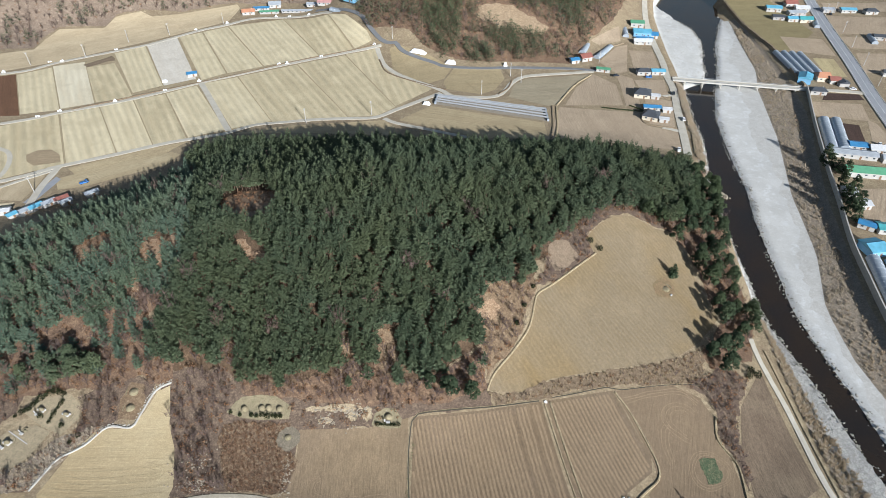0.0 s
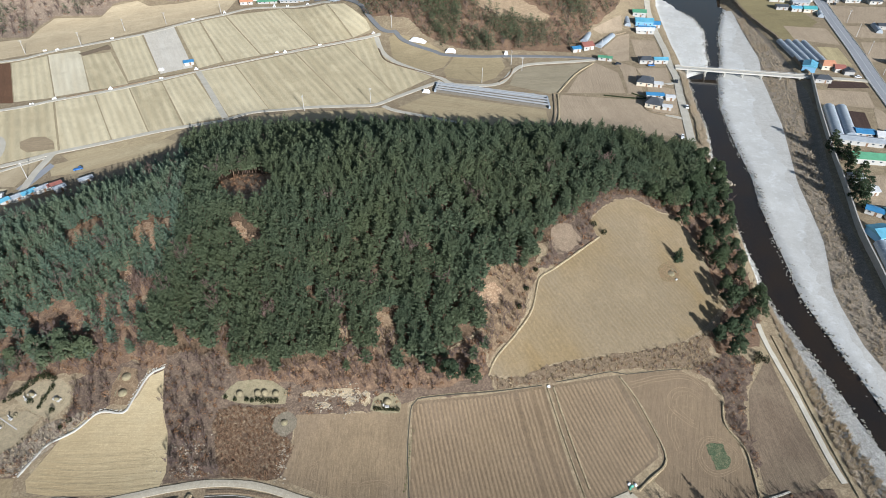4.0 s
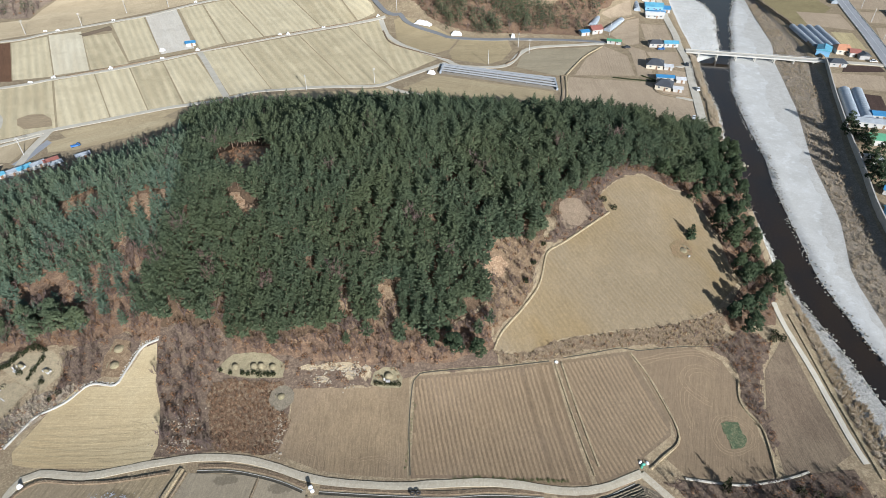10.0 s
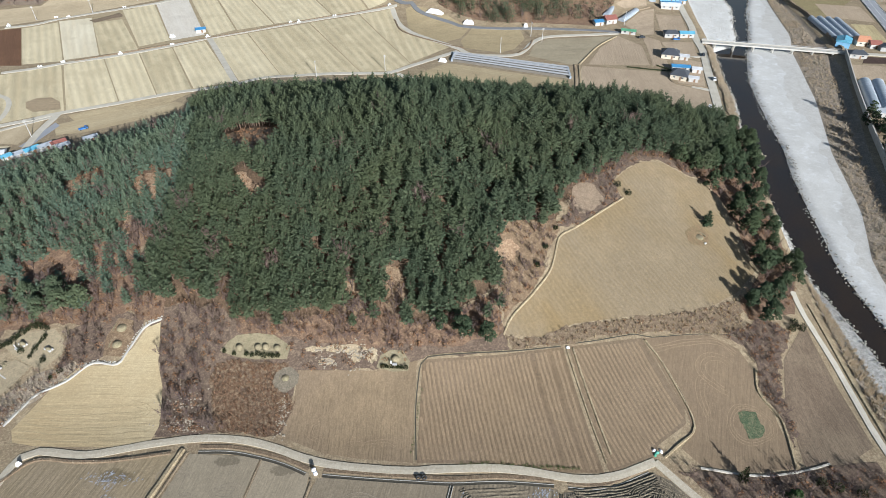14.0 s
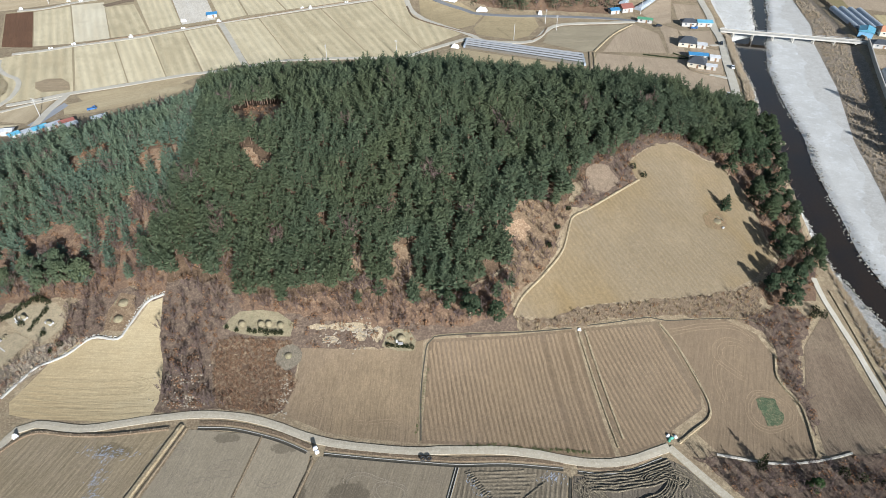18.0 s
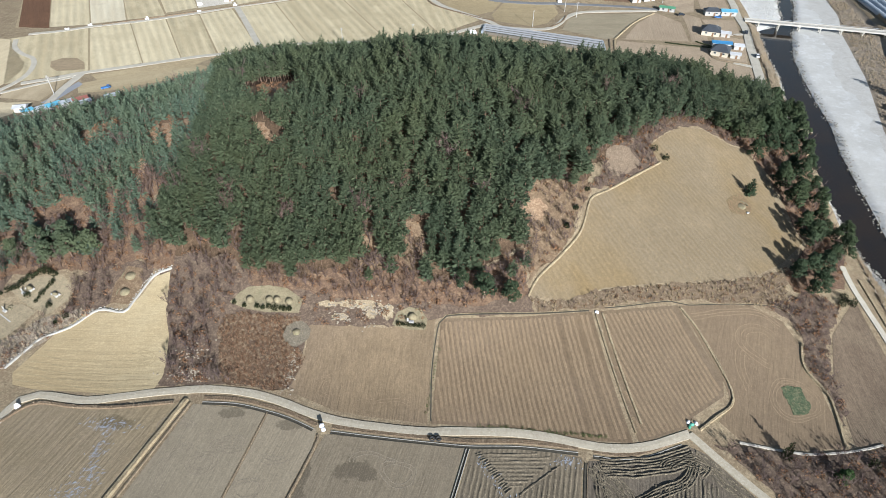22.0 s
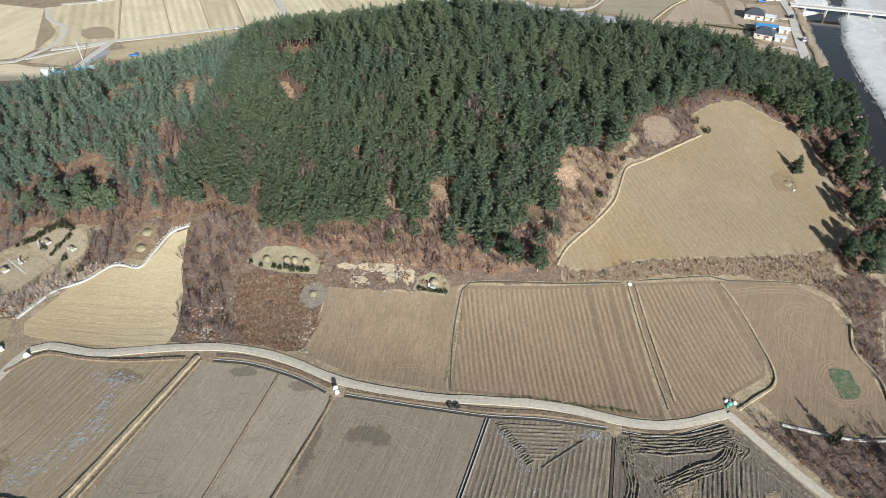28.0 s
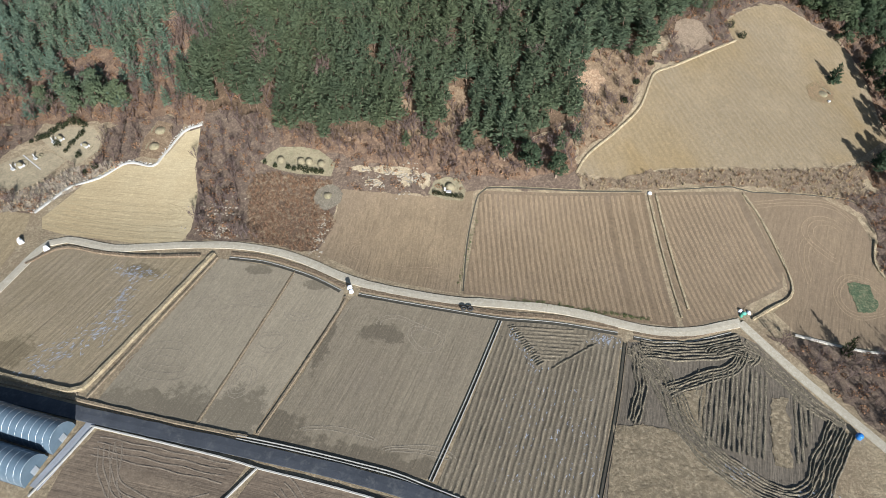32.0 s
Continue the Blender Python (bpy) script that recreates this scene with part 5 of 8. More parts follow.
def planted(models, places, seed, scale=(0.85, 1.15)):
    rnd = random.Random(seed)
    used = set()
    for x, y in places:
        k = rnd.randrange(len(models))
        s = rnd.uniform(*scale)
        m = pose(x, y, gz(x, y) - 0.1, rnd.uniform(-2, 2), rnd.uniform(-2, 2), rnd.uniform(0, 360))
        ob = models[k]
        if k in used:
            ob = copy_thing(models[k], m)
        else:
            used.add(k)
            ob.matrix_basis = m
        ob.scale = (s, s, s * rnd.uniform(0.92, 1.1))
    for k, ob in enumerate(models):
        if k not in used:
            for o in (*ob.children_recursive, ob):
                bpy.data.objects.remove(o)


CLEARINGS = [[(-147, 190), (-141, 197), (-131, 195), (-128, 182), (-137, 176), (-145, 181)], [(-117, 186), (-104, 186), (-100, 177), (-108, 172), (-116, 177)], [(-91, 206), (-87, 211), (-80, 212), (-75, 210), (-69, 206), (-64, 197), (-64, 187), (-67, 183), (-71, 182), (-75, 184.5), (-80, 185.5), (-86, 191), (-88, 197)], [(-78, 177), (-76, 178), (-74, 177.5), (-71, 174), (-69, 172), (-66, 170.5), (-63, 167.5), (-62, 164), (-65, 163), (-67, 164.5), (-71, 167), (-76, 173)], [(-116, 169), (-113, 169), (-110.5, 160), (-113, 158)], [(-129, 216), (-121, 211), (-118.5, 204), (-123, 205)]]
PLOTS = [[(41.1, 184.4), (44.7, 187.4), (48.6, 188.1), (53.1, 181.7), (45.3, 173.2), (42.1, 172.3), (40, 176.5)], [(12.5, 155), (17.7, 157), (20.4, 154.2), (17.8, 149.6), (12.6, 148.4)]]
NOTCHES = [[(-34, 129), (-34.5, 141), (-31, 143), (-27.5, 131)], [(-21, 131), (-22, 143), (-17.5, 144), (-13, 129.5)], [(-48, 126), (-47, 131), (-44, 131), (-42, 127)], [(-75, 134), (-72, 141), (-69, 138), (-69, 130)], [(-90, 135), (-88, 141), (-83, 141), (-82, 134)]]
M_CLEAR = earth("bare_clearing", (0.38, 0.255, 0.16), (0.31, 0.20, 0.125), (0.47, 0.35, 0.23), 3.0, 0.6, 0.3)
for poly in CLEARINGS:
    sheet("clearing", poly, M_CLEAR, "bare orange-brown clearing among pines", "ground", 0.105, 0.5)
for poly in NOTCHES[:2]:
    sheet("clearing", poly, M_CLEARED, "orange-brown litter in a gap of the pine wood", "ground", 0.118, 0.5)
M_PLOT = earth("grey_brown_plot", (0.285, 0.215, 0.152), (0.245, 0.182, 0.127), (0.33, 0.25, 0.172), 4.0, 0.5, 0.15)
for poly, _m, _l in zip(PLOTS, (M_PLOT, M_CLEAR), ("bare grey-brown plot between pines and field", "bare orange-tan plot beside the pines")):
    sheet("clearing", poly, _m, _l, "ground", 0.125, 0.35)
PINES = [(pine_crown(s, h, 2.8, r, 9, 8, 6, 0.16), trunk_of(h * 0.6, 0.13)) for s, h, r in ((1, 8.4, 1.9), (2, 9.0, 2.1), (3, 7.8, 1.8), (4, 8.6, 2.2), (5, 8.1, 2.0))]
BIG_PINES = [(pine_crown(s, h, 2.4, r, 11, 9, 7, 0.18), trunk_of(h * 0.6, 0.15)) for s, h, r in ((6, 9.2, 2.3), (7, 10.2, 2.6), (8, 8.6, 2.2), (9, 9.6, 2.7))]


def old_stand(p):
    """Where the larger, wider-spaced pines grow."""
    return p[:, 0] + 6 * wobble(p[:, 0], p[:, 1], 9.0, 2.0) + 0.25 * (p[:, 1] - 140) > -22


_p, _q = scatter(FOREST, 2.8, 11, CLEARINGS + NOTCHES), scatter(FOREST, 3.6, 16, CLEARINGS + NOTCHES)
_p, _q = _p[~old_stand(_p)], _q[old_stand(_q)]
_near_p, _near_q = (_p[:, 1] < 141) & (_p[:, 0] > -70), (_q[:, 1] < 152) & (_q[:, 0] < 15)
planted([tree_thing("pine_tree", (("trunk", *t, M_BARK), ("crown", *c, M_NEEDLE)), "dense dark green conical pine in a hillside plantation", "tree", "plantation pines") for c, t in PINES], _p[_near_p], 5)
planted([tree_thing("pine_tree", (("trunk", *t, M_BARK), ("crown", *c, M_NEEDLE)), "tall full dark green pine at the plantation's edge", "tree", "tall plantation pines") for c, t in BIG_PINES], _q[_near_q], 4, (0.75, 1.15))
joined("pine_forest", [[(*c, 0), (*t, 1)] for c, t in PINES], _p[~_near_p], [M_NEEDLE, M_BARK], "dense dark green pine plantation covering a hill", "forest", 6, (0.72, 1.2))
joined("pine_forest", [[(*c, 0), (*t, 1)] for c, t in BIG_PINES], _q[~_near_q], [M_NEEDLE, M_BARK], "tall dark green pines with full crowns on a hill", "forest", 26, (0.7, 1.2))

YOUNGS = [(pine_crown(s, h, 0.8, r, 10, 7, 6), trunk_of(h * 0.6, 0.1)) for s, h, r in ((11, 7.0, 1.9), (12, 8.0, 2.1), (13, 6.2, 1.8), (14, 7.4, 2.0))]
_y = scatter(YOUNG, 3.5, 12, CLEARINGS)
_thin = wobble(_y[:, 0], _y[:, 1], 6.0, 3.0) + 1.1 * smooth(146, 166, _y[:, 1]) + 0.4 * smooth(-110, -140, _y[:, 0]) - 0.35 * wobble(_y[:, 0], _y[:, 1], 2.2, 5.0) > 0.25
_y = _y[_thin]
joined("young_pine_wood", [[(*c, 0), (*t, 1)] for c, t in YOUNGS], _y, [M_NEEDLE2, M_BARK], "blue-green young pines with brown gaps between", "forest", 7, (0.75, 1.2))

REDS = [(round_crown(s, h, h * 0.3, r, 110, 17), trunk_of(h * 0.8, 0.2, 0.08, l)) for s, h, r, l in ((21, 10.0, 3.3, 0.6), (22, 11.0, 3.6, -0.5), (23, 8.6, 2.9, 0.3), (24, 9.6, 3.2, 0.2))]
_b = scatter(BELT, 6.4, 13)
_b = np.concatenate([_b[_b[:, 1] > 214], np.array([(87, 211), (93, 209), (98, 201), (106, 208), (113, 209), (112, 201), (107, 195), (114, 196), (104.5, 189), (111.5, 187), (117, 184), (106, 180), (114, 176), (106, 169), (111.5, 166), (117.5, 165), (111, 156), (105, 161), (116, 159), (95, 144), (99.5, 139), (104.5, 148), (100, 147.5), (121, 205), (119, 194), (101, 213), (109, 217)])])
planted([tree_thing("riverside_pine", (("trunk", *t, M_BARK), ("crown", *c, M_NEEDLE3)), "broad green pine above the river bank", "tree", "riverside pines") for c, t in REDS], _b, 8, (0.8, 1.12))

SMALL = [(round_crown(s, h, 0.8, r, 18, 11), trunk_of(h * 0.85, 0.14)) for s, h, r in ((31, 8.0, 2.9), (32, 9.0, 3.2), (33, 7.0, 2.6))]
CONIFERS = [[(-18, 478), (-8, 496), (0, 560), (17, 560), (17, 492), (13, 455), (10, 433), (0, 425), (-6, 439), (-15, 464)], [(16, 436), (35, 435), (35, 418), (17, 419)], [(33, 462), (39, 463), (40, 456), (34, 456)], [(30, 446), (44, 451), (76, 458), (75, 441), (62, 428), (41, 429)], [(27, 491), (20, 560), (165, 590), (163, 542), (109, 487), (103, 462), (97, 463), (87, 481), (76, 475), (58, 479), (33, 486)]]
_n = np.concatenate([scatter(c, 3.9, 140 + k, [CLEAR_N]) for k, c in enumerate(CONIFERS)])
_nw = scatter(HILL_NW, 12.0, 15)
_nw = _nw[wobble(_nw[:, 0], _nw[:, 1], 14.0, 2.0) > -0.25]
joined("slope_pines", [[(*c, 0), (*t, 1)] for c, t in SMALL], _nw, [M_NEEDLE, M_BARK], "green pines scattered over a brown far slope", "trees", 10, (0.8, 1.4))
_n = np.concatenate([_n, scatter(HILL_N, 6.8, 146, [CLEAR_N])])
joined("hill_pine_wood", [[(*c, 0), (*t, 1)] for c, t in SMALL], _n, [M_NEEDLE, M_BARK], "green pines in clumps over a small hill", "forest", 9, (0.7, 1.25))

BARES = [bare_tree(s, h, r, 6, 6) for s, h, r in ((41, 6.0, 2.2), (42, 7.5, 2.6), (43, 5.0, 2.0), (44, 4.0, 1.7))]
BUSH = [bush_mesh(s, r, h, 36, 0.27) for s, r, h in ((51, 1.3, 1.1), (52, 1.7, 1.4), (53, 1.0, 0.9))]


def thicket(poly, gap, seed, label, leaf_gap=0.0, scale=(0.7, 1.15), holes=(), leaf=(0.5, 1.05)):
    pl = scatter(poly, gap, seed, holes)
    joined("bare_thicket", [[(wv, wt, 0), (tv, tt, 0)] for wv, wt, tv, tt in BARES], pl, [M_TWIG], label, "thicket", seed, scale)
    if leaf_gap:
        joined("dry_leaf_scrub", [[(v, t, 0)] for v, t in BUSH], scatter(poly, leaf_gap, seed + 100, holes), [M_DRYLEAF], "rust-brown dry-leaved scrub", "scrub", seed + 1, leaf)


thicket(EDGE, 2.5, 60, "purple-brown leafless undergrowth at the pines' edge", 3.4, (0.5, 1.0))
def bare_things(poly, gap, seed, label, group, scale, leaf_gap):
    """A thicket tree by tree."""
    models = []
    for wv, wt, tv, tt in BARES:
        models.append(tree_thing("bare_tree", (("trunk", wv, wt, M_TWIG), ("twig_crown", tv, tt, M_TWIG)), label, "tree", group))
    planted(models, scatter(poly, gap, seed), seed, scale)
    joined("dry_leaf_scrub", [[(v, t, 0)] for v, t in BUSH], scatter(poly, leaf_gap, seed + 100), [M_DRYLEAF], "rust-brown dry-leaved scrub", "scrub", seed + 1, (0.5, 1.0))


bare_things(THICKET, 2.9, 61, "purple-brown leafless tree in a dense thicket", "trees of the hay field thicket", (0.4, 1.05), 3.0)
PLOT = [(-107, 120), (-108, 126), (-106, 132), (-101, 131), (-99, 125), (-101, 119.5)]
thicket(SCRUB_X, 3.0, 58, "purple-brown leafless scrub beside graves", 4.0, (0.5, 0.95), [PLOT])
thicket(SCRUB_Y, 3.4, 59, "purple-brown leafless scrub beside graves", 4.0, (0.5, 1.0))
thicket(STRIP, 2.7, 56, "low bare bushes between forest and field", 3.4, (0.35, 0.8), PLOTS)
thicket(WASTE, 5.0, 57, "low bare bushes on a stony strip", 3.2, (0.2, 0.4))
thicket(SCRUB_W, 3.4, 62, "purple-brown leafless scrub wood", 3.2, (0.6, 1.1))
thicket(HOLLOW, 2.4, 63, "leafless bushes in a reddish hollow", 5.0, (0.3, 0.8), PLOTS)
bare_things(SCRUB_E, 2.2, 64, "purple-brown leafless tree between two fields", "trees between two fields", (0.28, 0.62), 3.0)
thicket(SCRUB_SE, 3.0, 65, "dark leafless riverside scrub", 3.5, (0.4, 0.8))
thicket(SCRUB_G, 3.4, 66, "low bare bushes on a dry bank", 3.4, (0.3, 0.55))
thicket(BANKSIDE, 3.4, 67, "low bare bushes on the bank between fields", 3.0, (0.16, 0.5), (), (0.25, 0.6))
thicket(HILL_NW, 7.5, 68, "brown leafless wood on a far slope", 9.0, (0.7, 1.4))
thicket(HILL_N, 8.0, 69, "brown leafless trees on a small hill", 7.5, (0.8, 1.4), [CLEAR_N] + CONIFERS)
thicket(YOUNG, 8.5, 70, "rust-brown bushes in a young plantation", 4.2, (0.8, 1.2), CLEARINGS)
for _k, _n2 in enumerate(CLEARINGS):
    joined("dry_leaf_scrub", [[(v, t, 0)] for v, t in BUSH], scatter(_n2, 2.6, 180 + _k), [M_DRYLEAF], "rust-brown dry-leaved scrub in a clearing", "scrub", 180 + _k, (0.4, 0.9))
for _k, _n2 in enumerate(NOTCHES):
    thicket(_n2, 4.4, 80 + _k, "leafless trees in a gap of the pine wood", 3.0, (0.8, 1.3))
thicket(FOREST, 34.0, 90, "few leafless trees among the pines", 0.0, (1.2, 1.6), CLEARINGS)
_big = np.array([(x + dx, y + dy) for x, y in ((-35.7, 143), (-106, 156), (-97, 151.7), (-77, 145.8), (-57.7, 141.5), (-12, 160), (-91, 162.4), (42, 210), (11, 183.6), (67, 220.6), (-131, 236), (-128, 228)) for dx, dy in ((0, 0), (1.8, 0.8), (-0.6, 1.9))])
joined("bare_thicket", [[(wv, wt, 0), (tv, tt, 0)] for wv, wt, tv, tt in BARES[:2]], _big, [M_TWIG], "tall leafless trees standing among pines", "thicket", 95, (1.2, 1.7))
_mix = scatter(EDGE, 8.5, 96)
joined("edge_pines", [[(*c, 0), (*t, 1)] for c, t in PINES], _mix[wobble(_mix[:, 0], _mix[:, 1], 8.0) + 0.1 * (_mix[:, 1] - 128) > 0.0], [M_NEEDLE, M_BARK], "green pines standing out from the forest's edge", "trees", 96, (0.6, 1.0))
_mix = scatter(SCRUB_W, 6.0, 97)
joined("edge_pines", [[(*c, 0), (*t, 1)] for c, t in YOUNGS], _mix[wobble(_mix[:, 0], _mix[:, 1], 7.0, 3.0) + 0.12 * (_mix[:, 1] - 137) > 0.05], [M_NEEDLE2, M_BARK], "blue-green young pines scattered in brown scrub", "trees", 97, (0.7, 1.15))
thicket(BELT, 5.0, 71, "leafless trees among riverside pines", 3.6, (0.6, 1.1))


# ---- ditches, dikes and walls ----
M_CURB = plain("pale_concrete", (0.43, 0.415, 0.38), (0.34, 0.325, 0.295), 1.2, 0.8)
M_DIKE = earth("dry_dike_grass", (0.40, 0.32, 0.20), (0.30, 0.235, 0.145), (0.48, 0.40, 0.27), 1.8, 0.4, 0.3)
M_DIKE2 = earth("earth_dike", (0.27, 0.21, 0.14), (0.21, 0.16, 0.11), (0.34, 0.27, 0.18), 1.8, 0.4, 0.25)
M_STONE = plain("field_stone", (0.50, 0.47, 0.41), (0.36, 0.33, 0.28), 0.8, 0.9, depth=0.06)

ROADSIDE = [[(-68.6, 90.4), (-60, 90.6), (-52, 89.3), (-45, 87.5), (-38.5, 84.9)], [(-34, 84.6), (-22, 83.9), (-9, 83.4), (0, 83.2), (12, 83.9), (26, 83.2)], [(29.5, 82.6), (36, 82.1), (42, 83.2), (51, 87)]]
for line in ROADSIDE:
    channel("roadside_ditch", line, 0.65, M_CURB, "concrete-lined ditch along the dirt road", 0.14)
    bank("verge", sides(line, 1.7, 0)[0], 1.5, 0.16, M_VERGE, "narrow verge of brown dry grass", "verge", 0.7, seed=3)
channel("paddy_ditch", [(-0.2, 82.6), (-4.5, 63), (-9.2, 43.4)], 0.6, M_CURB, "straight concrete ditch between two paddies", 0.3, True)
channel("paddy_ditch", [(-47.9, 45.6), (-36.3, 45.1), (-24.9, 44.3), (-16.0, 43.5), (-9.8, 42.2), (-2, 40.6)], 0.5, M_CURB, "concrete-lined ditch beside the asphalt road", 0.4, True)
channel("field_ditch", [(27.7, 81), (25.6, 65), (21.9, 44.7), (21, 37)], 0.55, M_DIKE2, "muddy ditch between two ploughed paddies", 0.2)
for line in ([(-77, 43), (-60.5, 42.0), (-47, 41.0), (-41.3, 40.3), (-25.7, 39.2), (-11.1, 37.6)], [(-46.9, 31), (-41.8, 40.2)], [(-76.3, 43), (-78.7, 34), (-80.6, 28.4)]):
    bank("concrete_curb", line, 0.3, 0.45, M_CURB, "low white concrete curb at a paddy's edge", "curb", 0.9)
DIKES = [([(-73, 91.2), (-78.7, 69), (-83.6, 50.6), (-86, 49.6), (-108, 51)], 1.7, 0.55, M_DIKE, "dike of pale dry grass between paddies"),
         ([(-71.6, 90.2), (-77, 68), (-81.5, 48.5)], 0.8, 0.3, M_DIKE2, "low earth dike between paddies"),
         ([(-51.2, 89), (-57, 47)], 0.6, 0.14, M_DIKE2, "low earth dike between paddies"),
         ([(-37, 83.5), (-37.2, 79), (-44.3, 46.8)], 0.8, 0.3, M_DIKE2, "low earth dike between paddies"),
         ([(-110, 49.2), (-99.4, 49), (-84, 48), (-62, 46.6), (-46, 46)], 1.1, 0.35, M_DIKE2, "earth dike beside the asphalt road"),
         ([(-116.8, 80), (-111, 86.6), (-100, 86.6), (-90, 87.3), (-76, 90)], 1.3, 0.4, M_VERGE, "brown grass verge of the dirt road"),
         ([(33.3, 122.6), (36, 110), (40.4, 89.5)], 0.7, 0.3, M_DIKE, "dry grass dike along a field track"),
         ([(35.2, 122.8), (38, 110), (42, 92)], 1.0, 0.4, M_DIKE, "dry grass dike along a field track"),
         ([(57.2, 126.5), (60.8, 120.4), (64.6, 109.9), (66.4, 103), (65.4, 99), (61, 95.5), (56, 91.5)], 0.9, 0.4, M_DIKE, "dry grass dike around a field corner"),
         ([(64.8, 89), (79, 87.6), (91, 89.4), (100, 92)], 0.8, 0.35, M_STONE, "pale stone edging below a harrowed field"),
         ([(14.6, 126.4), (17.2, 131.8), (24.8, 140.5), (30.4, 148.6), (33.2, 158.2), (35, 162), (42, 167.6), (60, 184.3)], 0.8, 0.35, M_DIKE, "dry grass edge of the stubble field"),
         ([(90.6, 90), (92, 101), (91.6, 106), (88.2, 113), (89.8, 120.6)], 1.0, 0.5, M_DIKE, "dry grass bank beside a thicket")]
for line, w, h, m, label in DIKES:
    bank("dike", line, w, h, m, label, "dike", 0.5, seed=len(label) + int(w * 10))
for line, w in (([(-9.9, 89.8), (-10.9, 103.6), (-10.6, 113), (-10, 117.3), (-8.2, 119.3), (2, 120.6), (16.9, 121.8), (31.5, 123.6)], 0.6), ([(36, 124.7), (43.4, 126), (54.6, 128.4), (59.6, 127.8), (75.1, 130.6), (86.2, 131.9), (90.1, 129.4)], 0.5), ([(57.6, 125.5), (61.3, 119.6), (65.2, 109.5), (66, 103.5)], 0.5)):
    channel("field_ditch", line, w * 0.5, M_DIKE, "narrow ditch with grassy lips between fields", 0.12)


def stone_wall(name, pts, label, size=0.3, gap=0.75, stones=None):
    """A dry stone wall, stone by stone."""
    top = tagged(new(name), label, "stone wall", kind="structure")
    rnd = random.Random(len(pts))
    line = curve_points(pts, gap)
    shapes = []
    for k in range(4):
        bm = bmesh.new()
        bmesh.ops.create_icosphere(bm, subdivisions=1, radius=1.0)
        for v in bm.verts:
            v.co *= rnd.uniform(0.75, 1.2)
        me = bpy.data.meshes.new("stone")
        bm.to_mesh(me)
        bm.free()
        me.materials.append(stones or M_STONE)
        shapes.append(me)
    for x, y in line:
        for _ in range(2):
            s = size * rnd.uniform(0.6, 1.2)
            px, py = x + rnd.uniform(-0.3, 0.3), y + rnd.uniform(-0.3, 0.3)
            ob = part("stone", rnd.choice(shapes), top, "", pose(px, py, gz(px, py) + s * 0.25, 0, 0, rnd.uniform(0, 360)))
            ob.scale = (s, s * 0.8, s * 0.6)
    return top


_wall_line = [(-125.3, 96.5), (-123, 102.8), (-120.8, 107.1), (-114.7, 111.2), (-109.3, 117.2), (-101.5, 117), (-99.6, 121.2), (-96.5, 128.6), (-91.6, 131)]
bank("wall", _wall_line, 0.45, 0.5, M_CURB, "low pale retaining wall along a hay field", "wall", 0.9)
stone_wall("stone_edging", sides(_wall_line, 0.9, 0)[0], "loose pale stones behind a low field wall")


def stones_heap(places, seed, label, size=(0.2, 0.6), mat=None, name="stone_heap", flat=0.6, lift=0.0):
    rnd = random.Random(seed)
    V, T, n = [], [], 0
    bm = bmesh.new()
    bmesh.ops.create_icosphere(bm, subdivisions=1, radius=1.0)
    base = np.array([v.co[:] for v in bm.verts])
    faces = np.array([[v.index for v in f.verts] for f in bm.faces])
    bm.free()
    for x, y in places:
        s = rnd.uniform(*size)
        jag = np.array([rnd.uniform(0.7, 1.25) for _ in base])[:, None]
        V.append(base * jag * (s, s * rnd.uniform(0.7, 1.1), s * flat) + (x, y, gz(x, y) + s * 0.2 + lift))
        T.append(faces + n)
        n += len(base)
    return tagged(new(name, tri_mesh(name, np.concatenate(V), np.concatenate(T), [mat or M_STONE])), label, "stones", kind="stuff")


def ring_places(cx, cy, rx, ry, n, seed):
    rnd = random.Random(seed)
    return [(cx + rnd.gauss(0, rx), cy + rnd.gauss(0, ry)) for _ in range(n)]


M_RUBBLE = plain("pale_rubble", (0.37, 0.32, 0.25), (0.25, 0.215, 0.165), 0.7, 0.9)
stones_heap(ring_places(-76, 98.5, 3.2, 1.2, 120, 1), 1, "heap of pale rubble beside the road", (0.12, 0.36), M_RUBBLE)
stones_heap(ring_places(-77, 106, 2.5, 3.0, 60, 2), 2, "scattered pale stones in a thicket", (0.15, 0.45), M_RUBBLE)
stones_heap(ring_places(-48.5, 102.5, 0.9, 3.2, 120, 3), 3, "line of pale stones at a weedy field's edge", (0.12, 0.36), M_RUBBLE)
stones_heap(ring_places(-38, 117.5, 1.6, 0.7, 60, 4), 4, "pale stones dumped above a field", (0.15, 0.42), M_RUBBLE)
stones_heap(ring_places(-29, 119.5, 1.6, 1.8, 70, 5), 5, "pale stones dumped above a field", (0.15, 0.42), M_RUBBLE)
M_SPOIL = earth("pale_spoil", (0.43, 0.345, 0.225), (0.36, 0.28, 0.18), (0.50, 0.42, 0.30), 1.6, 0.4, 0.2)
for _k, (_x, _y, _rx, _ry) in enumerate(((-33, 121.2, 6.5, 1.1), (-24.5, 119.3, 1.6, 2.0), (-29.2, 118.8, 1.5, 1.4), (-38, 117.6, 2.4, 0.9), (-42, 121, 3.0, 0.8))):
    sheet("spoil_patch", [(_x + _rx * math.cos(0.35 * k) * (1 + 0.25 * math.sin(3.1 * k + _k)), _y + _ry * math.sin(0.35 * k) * (1 + 0.3 * math.sin(2.3 * k + 2 * _k))) for k in range(18)], M_SPOIL, "pale bare spoil on a stony strip", "ground", 0.1)
stones_heap(ring_places(-31, 120.5, 6.0, 0.7, 60, 6), 6, "strip of pale rubble below the forest's edge", (0.15, 0.5), M_RUBBLE)

